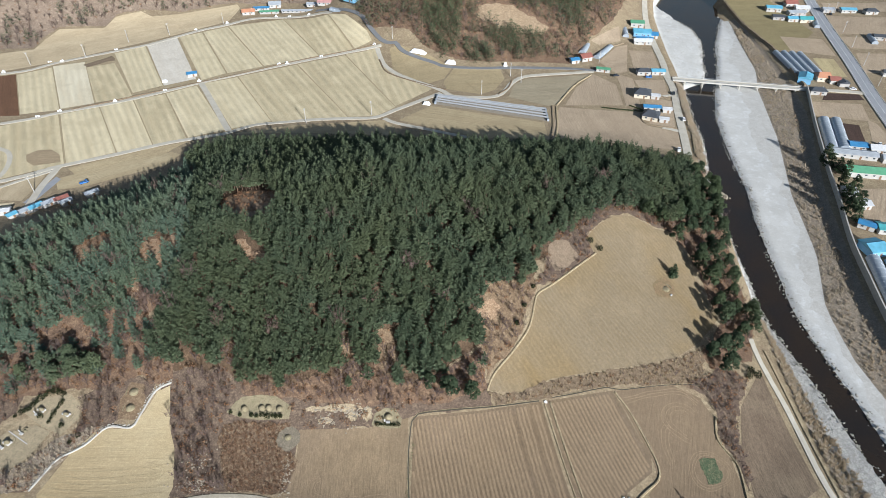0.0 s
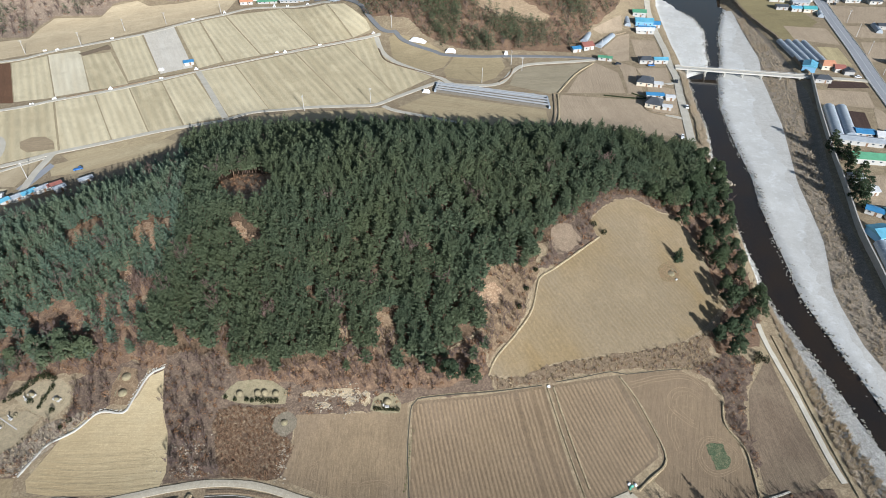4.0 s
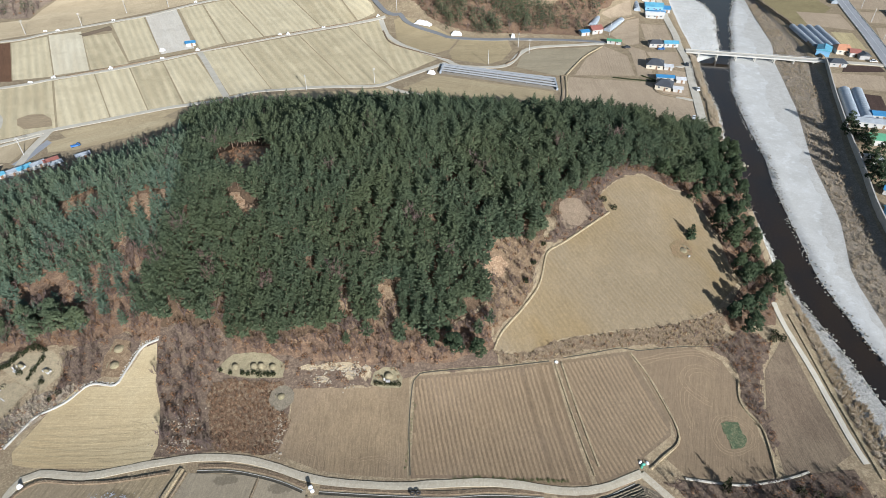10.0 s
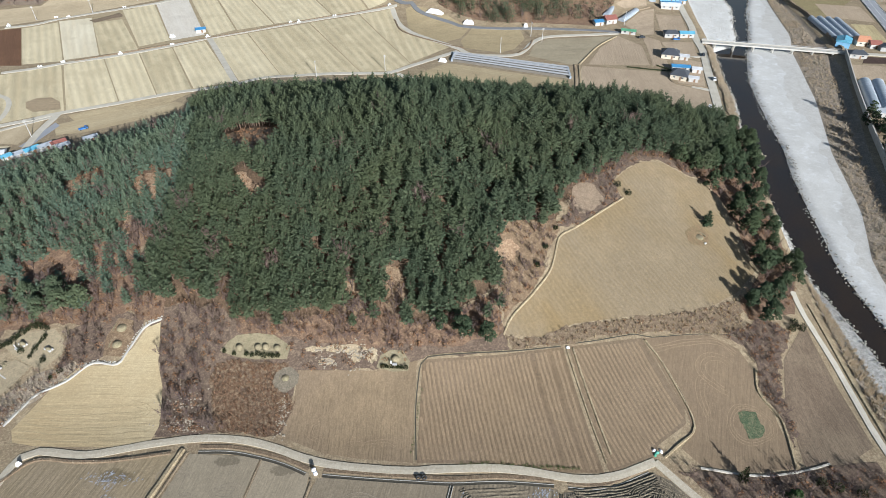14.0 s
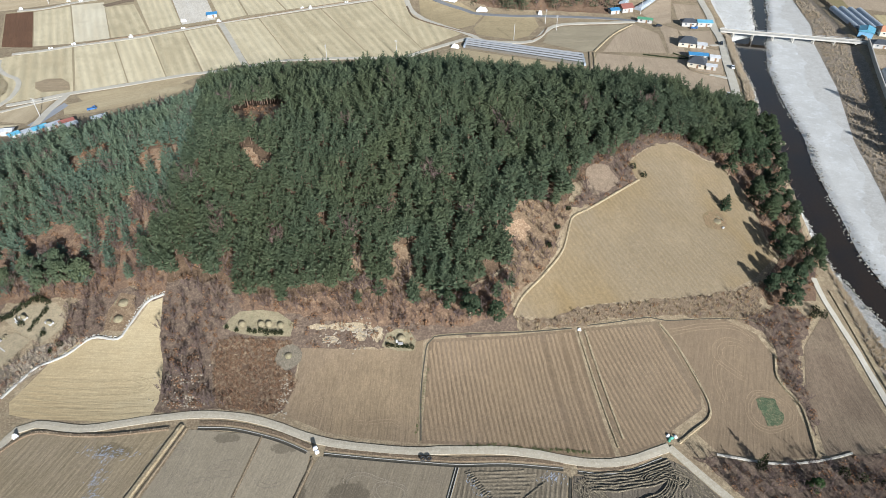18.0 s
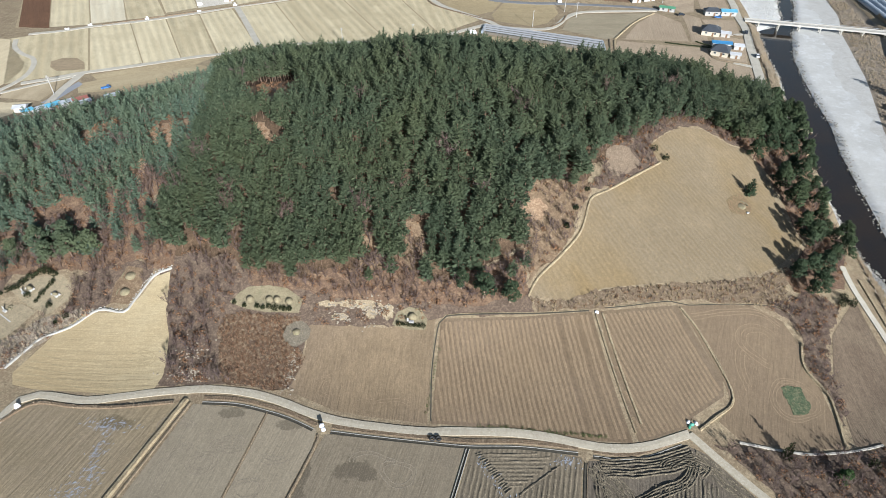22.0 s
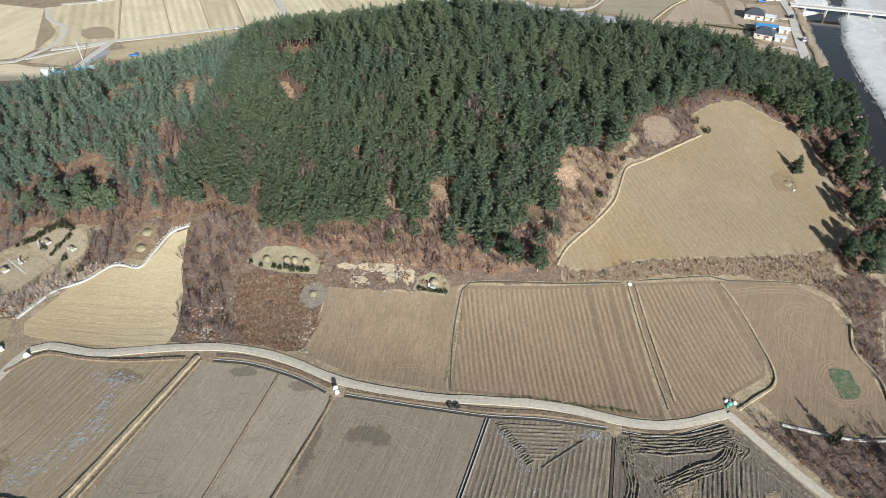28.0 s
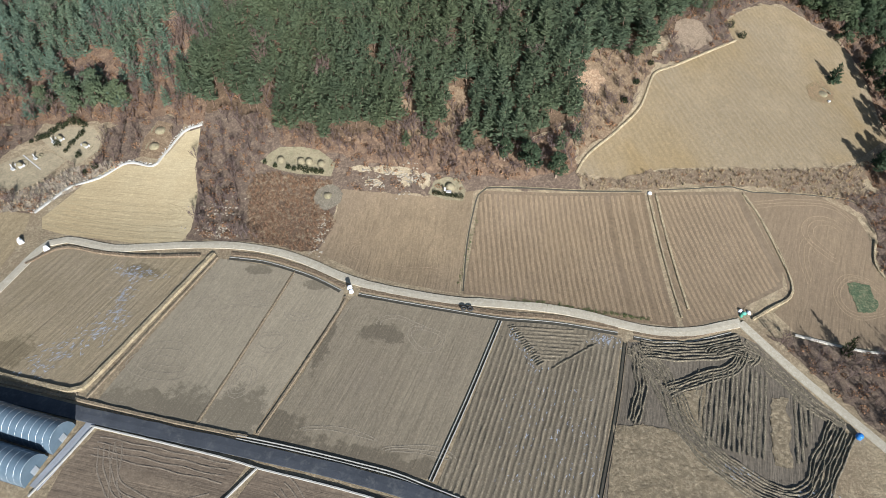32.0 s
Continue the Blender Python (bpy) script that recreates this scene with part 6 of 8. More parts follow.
# ---- river bank: wall, stones, reeds ----
_wall = [(241, 381), (236, 367), (223, 331.5), (206, 281), (196.5, 250), (186, 218), (179.5, 191), (174, 165), (172, 140), (176, 110), (186, 70)]
_line = curve_points(_wall, 4.0)
_a, _b2 = sides(_line, 0.3, 0.3)
_v, _f = [], []
for p, q in zip(_a, _b2):
    _v += [(p[0], p[1], -3.5), (p[0], p[1], 3.0), (q[0], q[1], 3.0), (q[0], q[1], -3.5)]
for k in range(len(_line) - 1):
    for s in range(3):
        _f.append((k * 4 + s, k * 4 + s + 1, k * 4 + s + 5, k * 4 + s + 4))
tagged(new("retaining_wall", mesh_of("retaining_wall", _v, _f, M_CONCRETE)), "tall grey concrete flood wall above the river bank", "wall", kind="structure")
_wall2 = [(247, 470), (246, 500), (247, 530), (248, 566)]
bank("flood_bank", [(241.5, 384), (245, 420), (248, 450), *_wall2], 3.0, 1.8, M_DIKE2, "earth flood bank above the river", "dike", 0.4)
bank("river_dike", [(119.5, 90), (119.3, 120), (118.5, 150)], 1.6, 0.4, M_DIKE, "low grassy edge of the river path", "dike", 0.5)


def along_river(y0, y1, lo, hi, n, seed, e0, e1, power=1.0):
    rng = np.random.default_rng(seed)
    y = rng.uniform(y0, y1, n)
    f = lo + (hi - lo) * rng.random(n) ** power
    x = np.interp(y, RIVER_Y, e0) * (1 - f) + np.interp(y, RIVER_Y, e1) * f
    return np.column_stack([x, y])


M_COBBLE = plain("river_cobbles", (0.54, 0.525, 0.49), (0.38, 0.37, 0.34), 1.3, 0.85)
stones_heap(along_river(90, 480, 0.0, 1.0, 1400, 21, WATER_R, GRAVEL_R), 21, "pale cobbles over a river gravel bar", (0.08, 0.18), M_COBBLE, "river_cobbles", 0.4)
M_WETSTONE = plain("wet_stone", (0.16, 0.15, 0.13), (0.30, 0.285, 0.25), 1.5, 0.5)
M_COBBLE2 = plain("grey_cobbles", (0.34, 0.325, 0.295), (0.22, 0.21, 0.19), 1.1, 0.85)
stones_heap(along_river(60, 182, 0.25, 1.02, 3400, 22, BANK_L, WATER_L), 22, "grey cobbles along the river's edge", (0.1, 0.3), M_COBBLE2, "river_cobbles")
stones_heap(along_river(160, 330, 0.75, 1.15, 500, 23, BANK_L, WATER_L), 23, "pale stones at the foot of the bank", (0.2, 0.55), M_COBBLE, "river_cobbles")
stones_heap(along_river(400, 500, 0.2, 1.0, 900, 24, BANK_L, WATER_L), 24, "pale boulders over a river gravel bar", (0.15, 0.5), M_COBBLE, "river_cobbles")
stones_heap([(142.5 + 2.0 * math.sin(k * 1.7) + k * 0.09, 263 - k * 0.22) for k in range(26)], 25, "white boulders standing in dark water", (0.4, 0.8), M_RUBBLE, "river_boulders", 0.7, 1.2)
for _e, _s in ((WATER_R, 27), (WATER_L, 28)):
    _pl = along_river(100, 520, 0.0, 1.0, 900, _s, _e, _e)
    _rng = np.random.default_rng(_s)
    _pl[:, 0] += _rng.normal(0, 0.9, 900) + 1.2 * wobble(_pl[:, 0], _pl[:, 1], 3.0)
    stones_heap(_pl, _s, "dark wet stones along the water's edge", (0.2, 0.55), M_WETSTONE, "river_stones", 0.5, 0.5)
TUFT = []
for s in range(3):
    rnd = random.Random(300 + s)
    v, t = [], []
    for _ in range(24):
        a, r = rnd.uniform(0, 6.28), rnd.uniform(0, 0.5)
        p = Vector((r * math.cos(a), r * math.sin(a), 0))
        q = p + Vector((rnd.gauss(0, 0.4), rnd.gauss(0, 0.4), rnd.uniform(0.8, 1.6)))
        d = Vector((math.sin(a), -math.cos(a), 0)) * 0.07
        o = len(v)
        v += [tuple(p - d), tuple(p + d), tuple(q)]
        t.append((o, o + 1, o + 2))
    TUFT.append([(np.array(v), np.array(t), 0)])
M_STALK = leafy("dry_stalks", (0.37, 0.305, 0.225), (0.29, 0.235, 0.17), (0.49, 0.42, 0.325), 5.0)
joined("dry_reeds", TUFT, along_river(90, 500, 0.05, 0.72, 2600, 31, GRAVEL_R, BANK_R), [M_STALK], "beige dry reeds on the river bank", "reeds", 31, (0.4, 0.95))
joined("dry_reeds", TUFT, along_river(80, 170, 0.0, 0.55, 900, 32, BANK_L, WATER_L), [M_STALK], "beige dry reeds below the river path", "reeds", 32, (0.5, 1.2))
joined("dry_reeds", TUFT, along_river(290, 388, 0.0, 0.85, 900, 33, BANK_L, WATER_L), [M_STALK], "beige dry reeds below the river road", "reeds", 33, (0.6, 1.5))
M_STRAW = leafy("dry_straw", (0.40, 0.315, 0.20), (0.31, 0.235, 0.145), (0.50, 0.41, 0.28), 4.0)
joined("dry_grass_tufts", TUFT, scatter(BANKSIDE, 1.4, 34), [M_STRAW], "beige dry grass on a bank between fields", "grass", 34, (0.3, 0.75))
joined("dry_grass_tufts", TUFT, scatter(SCRUB_G, 1.4, 35), [M_STALK], "beige dry grass on a bank below graves", "grass", 35, (0.4, 0.9))
joined("dry_grass_tufts", TUFT, np.array([p for line, w, h, m, l in DIKES if m in (M_DIKE, M_VERGE) for p in curve_points(line, 0.6)]), [M_STALK], "beige dry grass along field dikes", "grass", 36, (0.25, 0.55))
joined("red_weeds", TUFT, scatter(WEEDS_AT, 1.1, 37), [leafy("red_weed_stalks", (0.20, 0.115, 0.07), (0.155, 0.09, 0.06), (0.32, 0.22, 0.14), 4.0)], "reddish brown dead weeds on a fallow plot", "weeds", 37, (0.4, 0.9))


# ---- tracks and puddles on the near fields ----
def tracks(lines, mat, label, height=0.09, width=0.32, wander=0.12, seed=1):
    """Low ridges left by wheels, one part along each line."""
    rnd = random.Random(seed)
    top = tagged(new("wheel_tracks"), label, "tracks", kind="structure")
    for pts in lines:
        line = curve_points(pts, 0.8)
        ph = rnd.uniform(0, 6.28)
        line = [(x + wander * math.sin(k * 0.7 + ph), y + wander * math.cos(k * 0.6 + ph)) for k, (x, y) in enumerate(line)]
        a, b = sides(line, width / 2, width / 2)
        V, T = [], []
        for m, p, q in zip(line, a, b):
            h = height * rnd.uniform(0.4, 1.2)
            V += [(p[0], p[1], 0.03), (m[0], m[1], h), (q[0], q[1], 0.03)]
        for c in range(len(line) - 1):
            for i in (c * 3, c * 3 + 1):
                T += [(i, i + 3, i + 4), (i, i + 4, i + 1)]
        w = np.array(V)
        w[:, 2] += ground_z(w[:, 0], w[:, 1]) + 0.05
        part("track", tri_mesh("track", w, np.array(T), [mat]), top)
    return top


def loops(cx, cy, rx, ry, n, turn=0.0, sweep=6.3, gap=0.9):
    out = []
    for k in range(n):
        a, b = rx - k * gap, ry - k * gap
        if a > 0.5 and b > 0.3:
            pts = []
            for i in range(17):
                u = turn + sweep * i / 16
                w = 1 + 0.09 * math.sin(2.0 * u + cx) + 0.07 * math.sin(3.0 * u + 0.3 * k + cy)
                pts.append((cx + a * w * math.cos(u), cy + b * w * math.sin(u)))
            out.append(pts)
    return out


def parallel(pts, n, gap):
    return [sides(pts, (k - (n - 1) / 2) * gap, 0)[0] for k in range(n)]


M_PADTRACK = earth("paddy_track", (0.335, 0.28, 0.205), (0.29, 0.24, 0.178), None, 2.0, 0.3, 0.1)
M_TRACK = earth("track_soil", (0.25, 0.20, 0.15), (0.20, 0.16, 0.12), None, 2.0, 0.3, 0.1)
M_MUD = earth("churned_mud", (0.19, 0.16, 0.115), (0.10, 0.086, 0.064), (0.36, 0.30, 0.205), 1.2, 0.3, 0.2)
M_TAN_TRACK = earth("brown_track", (0.30, 0.22, 0.142), (0.255, 0.188, 0.12), None, 2.0, 0.3, 0.1)
tracks(loops(-70.4, 59.6, 8, 4.5, 3, 0.0, 6.3, 1.7) + loops(-62.2, 74, 3.6, 3, 3) + loops(-57.6, 79.3, 4.5, 2.2, 3) + loops(-68, 72, 4, 7, 3, 1.0, 3.5) + loops(-72, 82, 5, 4, 3, 0.5, 2.6), M_PADTRACK, "swirled wheel tracks in a smooth paddy", 0.045, 0.24)
tracks(loops(-49.6, 68.4, 3.4, 3.0, 2) + loops(-46, 78, 4, 3, 3, 3.4, 2.4) + loops(-52, 58, 3.0, 4.0, 3), M_PADTRACK, "swirled wheel tracks in a narrow paddy", 0.045, 0.24)
tracks(loops(-16, 75, 4.2, 3.4, 2) + loops(-22, 77, 6, 3, 2, 0.3, 2.8) + loops(-12, 48, 7, 2.2, 3, 0.2, 3.0) + loops(-28, 49, 8, 2, 3, 0.2, 2.8), M_PADTRACK, "round wheel tracks in a broad paddy", 0.045, 0.24)
tracks(loops(-27, 92.8, 3.0, 2.2, 2) + loops(-20, 93.5, 5, 2, 2, 0.4, 2.6) + loops(-36, 98, 4.5, 4, 3, 2.0, 2.5), M_TAN_TRACK, "round wheel tracks in a harrowed field", 0.03, 0.24)
tracks(loops(78, 118, 6.2, 7.0, 3, 0.6, 4.2, 1.3) + loops(73, 108, 4.0, 8.0, 3, 1.2, 2.6, 1.2) + parallel([(60, 124), (70, 127), (80, 128.5), (85, 125)], 3, 0.9) + loops(82.5, 102.5, 6.5, 6.5, 3, 0.0, 6.3, 0.8), M_TAN_TRACK, "looped tractor tracks in a light brown field", 0.03, 0.26)
tracks([[(-121 + 0.4 * k, 93.5 + 2.0 * k), (-108, 92.4 + 2.1 * k), (-95, 93.0 + 2.2 * k), (-84.5, 94.5 + 2.2 * k)] for k in range(6)] + loops(-93, 103, 6, 3, 3, -1.2, 2.6), earth("hay_track", (0.43, 0.345, 0.205), (0.39, 0.31, 0.185), None, 2.0, 0.3, 0.1), "curved mown rows in a hay field", 0.025, 0.3)
tracks(parallel([(-72, 40), (-68, 34), (-63, 31), (-55, 30), (-48, 33)], 4, 1.1) + parallel([(-70, 41), (-66, 32), (-60, 26)], 2, 1.6) + parallel([(-74, 39.5), (-60, 39), (-47, 38.4)], 4, 1.2) + parallel([(-36, 38), (-28, 33), (-18, 34), (-8, 37)], 4, 1.2), M_TRACK, "wide tractor tracks in a brown paddy", 0.11)
tracks(parallel([(29.5, 80.5), (35, 73), (39, 63), (45, 56), (53, 51.5), (60, 52), (65, 60), (69.5, 67.5)], 9, 0.62) + parallel([(36, 70.5), (43, 74.5), (50, 78), (53, 83)], 5, 0.6) + parallel([(31, 80), (38, 80.5), (46, 82), (53, 85)], 7, 0.75) + parallel([(53, 85), (58, 80), (64, 73), (70, 68)], 5, 0.7) + parallel([(30, 79), (30.5, 70), (28.5, 62)], 4, 0.7) + loops(50.5, 81, 5.5, 3.6, 6, -0.6, 3.6, 0.6), M_MUD, "deep churned tracks in dark wet mud", 0.36, 0.48, 0.2, 4)
_m5 = [(0.6, 82.9), (14.4, 84), (26.9, 82.1), (24.7, 65), (21.1, 44.7), (20.6, 37.7), (-13.4, 31.9), (-8.1, 41.8)]
M_RUT = earth("rut_soil", (0.24, 0.197, 0.138), (0.18, 0.148, 0.103), (0.31, 0.258, 0.185), 2.0, 0.3, 0.15)
ridges([(9, 71.5), (12.5, 72), (22, 80), (26, 81), (24.7, 65), (21.1, 44.7), (20.6, 37.7), (-13.4, 31.9), (-8.1, 41.8), (0.4, 79)], (4, 5), 1.15, 0.6, 0.2, M_RUT, "parallel mud ridges of a rutted paddy", 5)
ridges([(2.5, 82.2), (14.4, 83.2), (21, 81.6), (12, 73.2), (9, 73)], (0, 1), 1.0, 0.6, 0.16, M_RUT, "short cross ridges in a paddy corner", 6)
ridges([(42, 76.5), (52, 80.5), (57.6, 77), (53.8, 57.8), (41.2, 59.5)], (2, 3), 0.95, 0.6, 0.3, M_MUD, "deep mud ridges in a dark paddy", 7)
ridges([(61, 75), (66, 71.5), (60, 58), (58.3, 58.6)], (0, 3), 0.95, 0.6, 0.28, M_MUD, "deep mud ridges in a dark paddy", 8)
tracks([[(1.6 + 0.42 * k, 81.4 - 0.55 * k), (3.1 + 0.42 * k, 82.0 - 0.5 * k)] for k in range(18)] + [[(12 + 0.62 * k, 71.8 + 0.56 * k), (13.4 + 0.62 * k, 73.4 + 0.5 * k)] for k in range(14)], M_MUD, "short chopped ridges along turning tracks", 0.22, 0.35, 0.05, 9)
M_ICE = plain("thin_ice", (0.44, 0.46, 0.50), (0.31, 0.33, 0.37), 0.5, 0.12, 0.0, 0.5)


def ice_shards(places, seed, label, size=(0.2, 0.7), along=0.8):
    """Slivers of ice and wet stubble lying between rows."""
    rnd = random.Random(seed)
    V, T = [], []
    for x, y in places:
        l, w, a = rnd.uniform(*size), rnd.uniform(0.06, 0.13), along + rnd.gauss(0, 0.5)
        ca, sa = math.cos(a), math.sin(a)
        o = len(V)
        z = gz(x, y) + 0.1
        for u, v in ((-l, 0), (0, -w), (l, 0), (0, w)):
            V.append((x + u * ca - v * sa, y + u * sa + v * ca, z + rnd.uniform(0, 0.04)))
        T += [(o, o + 1, o + 2), (o, o + 2, o + 3)]
    return tagged(new("ice_slivers", tri_mesh("ice_slivers", np.array(V), np.array(T), [M_ICE])), label, "ice", kind="stuff")


_rnd = random.Random(77)
ice_shards([(-92 + u * 5 + _rnd.gauss(0, 2.2), 60 + u * 7.5 + _rnd.gauss(0, 2.0)) for u in [_rnd.uniform(-1.0, 1.2) for _ in range(190)]] + [(-86.5 - 2.5 * u + _rnd.gauss(0, 1.1), 68 + 13 * u + _rnd.gauss(0, 0.8)) for u in [_rnd.random() for _ in range(90)]] + [(-89 + _rnd.gauss(0, 3.0), 82 + _rnd.gauss(0, 1.0)) for _ in range(90)], 1, "pale slivers of ice along wet paddy rows")
ice_shards([(2 + 0.4 * k * 0.42 + _rnd.gauss(0, 0.7), 80.5 - 0.4 * k * 0.56 + _rnd.gauss(0, 0.7)) for k in range(45)] + [(23.5 + _rnd.gauss(0, 1.6), 81 + _rnd.gauss(0, 0.8)) for _ in range(60)] + [(_rnd.uniform(2, 22), _rnd.uniform(45, 68)) for _ in range(170)], 2, "pale slivers of ice in a rutted paddy", (0.15, 0.5), 1.35)
ice_shards([(47 + _rnd.gauss(0, 2.0), 54.5 + _rnd.gauss(0, 1.0)) for _ in range(60)] + [(61 + _rnd.gauss(0, 2), 52.6 + _rnd.gauss(0, 1)) for _ in range(50)], 3, "pale slivers of ice in churned mud", (0.15, 0.5), -0.6)


# ---- graves ----
def dome(name, reach, height, mat, squash=1.0, rings=5, seg=14, seed=0):
    rnd = random.Random(seed)
    v, f = [(0, 0, height)], []
    for k in range(1, rings + 1):
        a = k / rings * math.pi / 2
        for s in range(seg):
            u = 2 * math.pi * s / seg
            r = reach * math.sin(a) * rnd.uniform(0.95, 1.05)
            v.append((r * math.cos(u), r * math.sin(u) * squash, height * math.cos(a) - (0.25 if k == rings else 0)))
    for s in range(seg):
        f.append((0, 1 + s, 1 + (s + 1) % seg))
    for k in range(rings - 1):
        for s in range(seg):
            a, b = 1 + k * seg + s, 1 + k * seg + (s + 1) % seg
            f.append((a, a + seg, b + seg, b))
    return mesh_of(name, v, f, mat, True)


def block(name, size, mat, bevel=0.04):
    bm = bmesh.new()
    bmesh.ops.create_cube(bm, size=1.0)
    for v in bm.verts:
        v.co = Vector((v.co.x * size[0], v.co.y * size[1], (v.co.z + 0.5) * size[2]))
    bmesh.ops.bevel(bm, geom=bm.edges[:], offset=bevel, segments=1, affect="EDGES")
    me = bpy.data.meshes.new(name)
    bm.to_mesh(me)
    bm.free()
    me.materials.append(mat)
    return me


M_GRANITE = plain("white_granite", (0.52, 0.51, 0.49), (0.42, 0.41, 0.39), 0.6, 0.5)
M_HEDGE = leafy("clipped_evergreen", (0.018, 0.024, 0.012), (0.026, 0.032, 0.015), (0.045, 0.050, 0.024), 3.0)
M_SANDY = earth("pale_turf", (0.40, 0.325, 0.215), (0.33, 0.27, 0.18), (0.29, 0.25, 0.16), 3.0, 0.4, 0.1)
for poly, label in (([(-140.6, 123.5), (-133.8, 128), (-126.1, 129), (-121.5, 125.4), (-119.9, 120.5), (-123.8, 115.2), (-130.6, 117.5)], "terrace of pale mown grave turf"), ([(-146, 112), (-142.5, 115.5), (-133.2, 118.3), (-127.7, 116), (-130.7, 108), (-134.2, 103.5), (-146, 104)], "lower terrace of pale grave turf"), ([(-71, 121), (-68.5, 124), (-66.4, 125.4), (-60, 125.8), (-54.7, 125), (-49.5, 122), (-50, 118.3), (-59.8, 118.3), (-66, 119.2)], "terrace of pale grave turf below pines"), ([(-23, 116), (-22, 119.5), (-19, 121), (-15.5, 120.8), (-13.3, 118), (-13.6, 115.2), (-18, 114.9)], "turf plot round one grave"), ([(-107, 120), (-108, 126), (-106, 132), (-101, 131), (-99, 125), (-101, 119.5)], "reddish bare plot with old graves")):
    sheet("grave_plot", poly, {"terrace of pale mown grave turf": M_SANDY, "lower terrace of pale grave turf": M_SANDY, "reddish bare plot with old graves": M_CLEARED}.get(label, M_TURF), label, "turf", 0.08)


def grave(x, y, reach, height, turn, label, stone=True, squash=1.0, edged=False):
    top = tagged(new("grave"), label, "grave", "hillside graves")
    top.matrix_basis = pose(x, y, gz(x, y) + 0.05, 0, 0, turn)
    part("mound", dome("mound", reach, height, M_TURF, squash, seed=int(x)), top)
    part("turf_ring", mesh_ring("turf_ring", reach * 1.5, reach * 1.75, 0.45, M_TURF), top)
    if stone:
        part("offering_table", block("offering_table", (1.3, 0.8, 0.35), M_GRANITE), top, "white granite slab", pose(0, -reach - 0.7, 0))
        part("headstone", block("headstone", (0.5, 0.22, 1.2), M_GRANITE), top, "white granite headstone", pose(-1.1, -reach - 0.4, 0))
    if edged:
        part("stone_edge", block("stone_edge", (reach * 1.9, reach * squash * 1.7, 0.55), M_GRANITE), top, "white granite surround")
    return top


def mesh_ring(name, r0, r1, height, mat, seg=14):
    """A low horseshoe bank behind a grave."""
    v, f = [], []
    for s in range(seg + 1):
        a = -0.3 + (math.pi + 0.6) * s / seg
        h = height * math.sin(math.pi * s / seg) ** 0.5 if 0 < s < seg else 0.0
        m = (r0 + r1) / 2
        for r, z in ((r0, -0.15), (m, h), (r1, -0.15)):
            v.append((r * math.cos(a), r * math.sin(a), z))
    for s in range(seg):
        for i in (0, 1):
            f.append((s * 3 + i, s * 3 + i + 3, s * 3 + i + 4, s * 3 + i + 1))
    return mesh_of(name, v, f, mat, True)


for x, y in ((-65.1, 121.8), (-59.3, 121.8), (-57.0, 121.8), (-53.4, 121.4)):
    grave(x, y, 1.1, 1.1, 0, "round turf grave mound behind clipped shrubs", False)
grave(-17.6, 118.4, 1.3, 1.2, 0, "single turf grave mound with a white stone")
grave(-103.7, 123.5, 1.5, 1.0, 15, "old turf grave mound on a bare plot", False)
grave(-104, 128.8, 1.6, 0.8, 15, "old sunken grave mound on a bare plot", False)
grave(-133.7, 123.6, 1.4, 1.3, -25, "oblong grave mound with white granite edging", True, 0.6, True)
grave(-124.7, 121.9, 1.4, 1.0, -25, "oblong grave mound with white granite edging", False, 0.6, True)
grave(-139.8, 112.4, 1.4, 1.2, -25, "grave mound with white granite stones", True, 0.7, True)
grave(-136.2, 116.5, 0.6, 0.4, -25, "small low grave with a dark stone", True, 0.7)
grave(86.0, 173, 1.6, 0.5, 20, "low grave mound on a turf island", False)
M_KNOLL = earth("worn_turf", (0.20, 0.17, 0.125), (0.165, 0.14, 0.105), (0.25, 0.215, 0.16), 2.0, 0.4, 0.1)
sheet("grave_plot", [(-49.7 + 4.1 * math.cos(k * 0.314) * (1 + 0.06 * math.sin(k * 2.1)), 112.6 + 3.7 * math.sin(k * 0.314) * (1 + 0.06 * math.sin(k * 1.3))) for k in range(20)], M_KNOLL, "round grey-green worn turf plot", "turf", 0.09)
grave(-49.5, 113.0, 1.1, 0.7, 0, "low turf grave mound on a round worn plot", False)


def shrub(seed, reach, height, n=150, leaf=0.16):
    v, t = bush_mesh(seed, reach, height, n, leaf)
    return tri_mesh("foliage", v, t, [M_HEDGE])


SHRUBS = [shrub(401, 0.75, 1.5), shrub(402, 0.6, 1.2), shrub(403, 0.85, 1.7)]
_stem = mesh_of("stem", *tube([(0, 0, -0.2), (0, 0, 0.7)], [0.08, 0.05], 5), M_BARK)


def shrubs(places, label, group, size=1.0, seed=1):
    rnd = random.Random(seed)
    for x, y in places:
        top = tagged(new("clipped_shrub"), label, "shrub", group)
        s = size * rnd.uniform(0.85, 1.15)
        top.matrix_basis = pose(x, y, gz(x, y), 0, 0, rnd.uniform(0, 360))
        top.scale = (s, s, s * rnd.uniform(0.9, 1.15))
        part("foliage", rnd.choice(SHRUBS), top)
        part("stem", _stem, top)


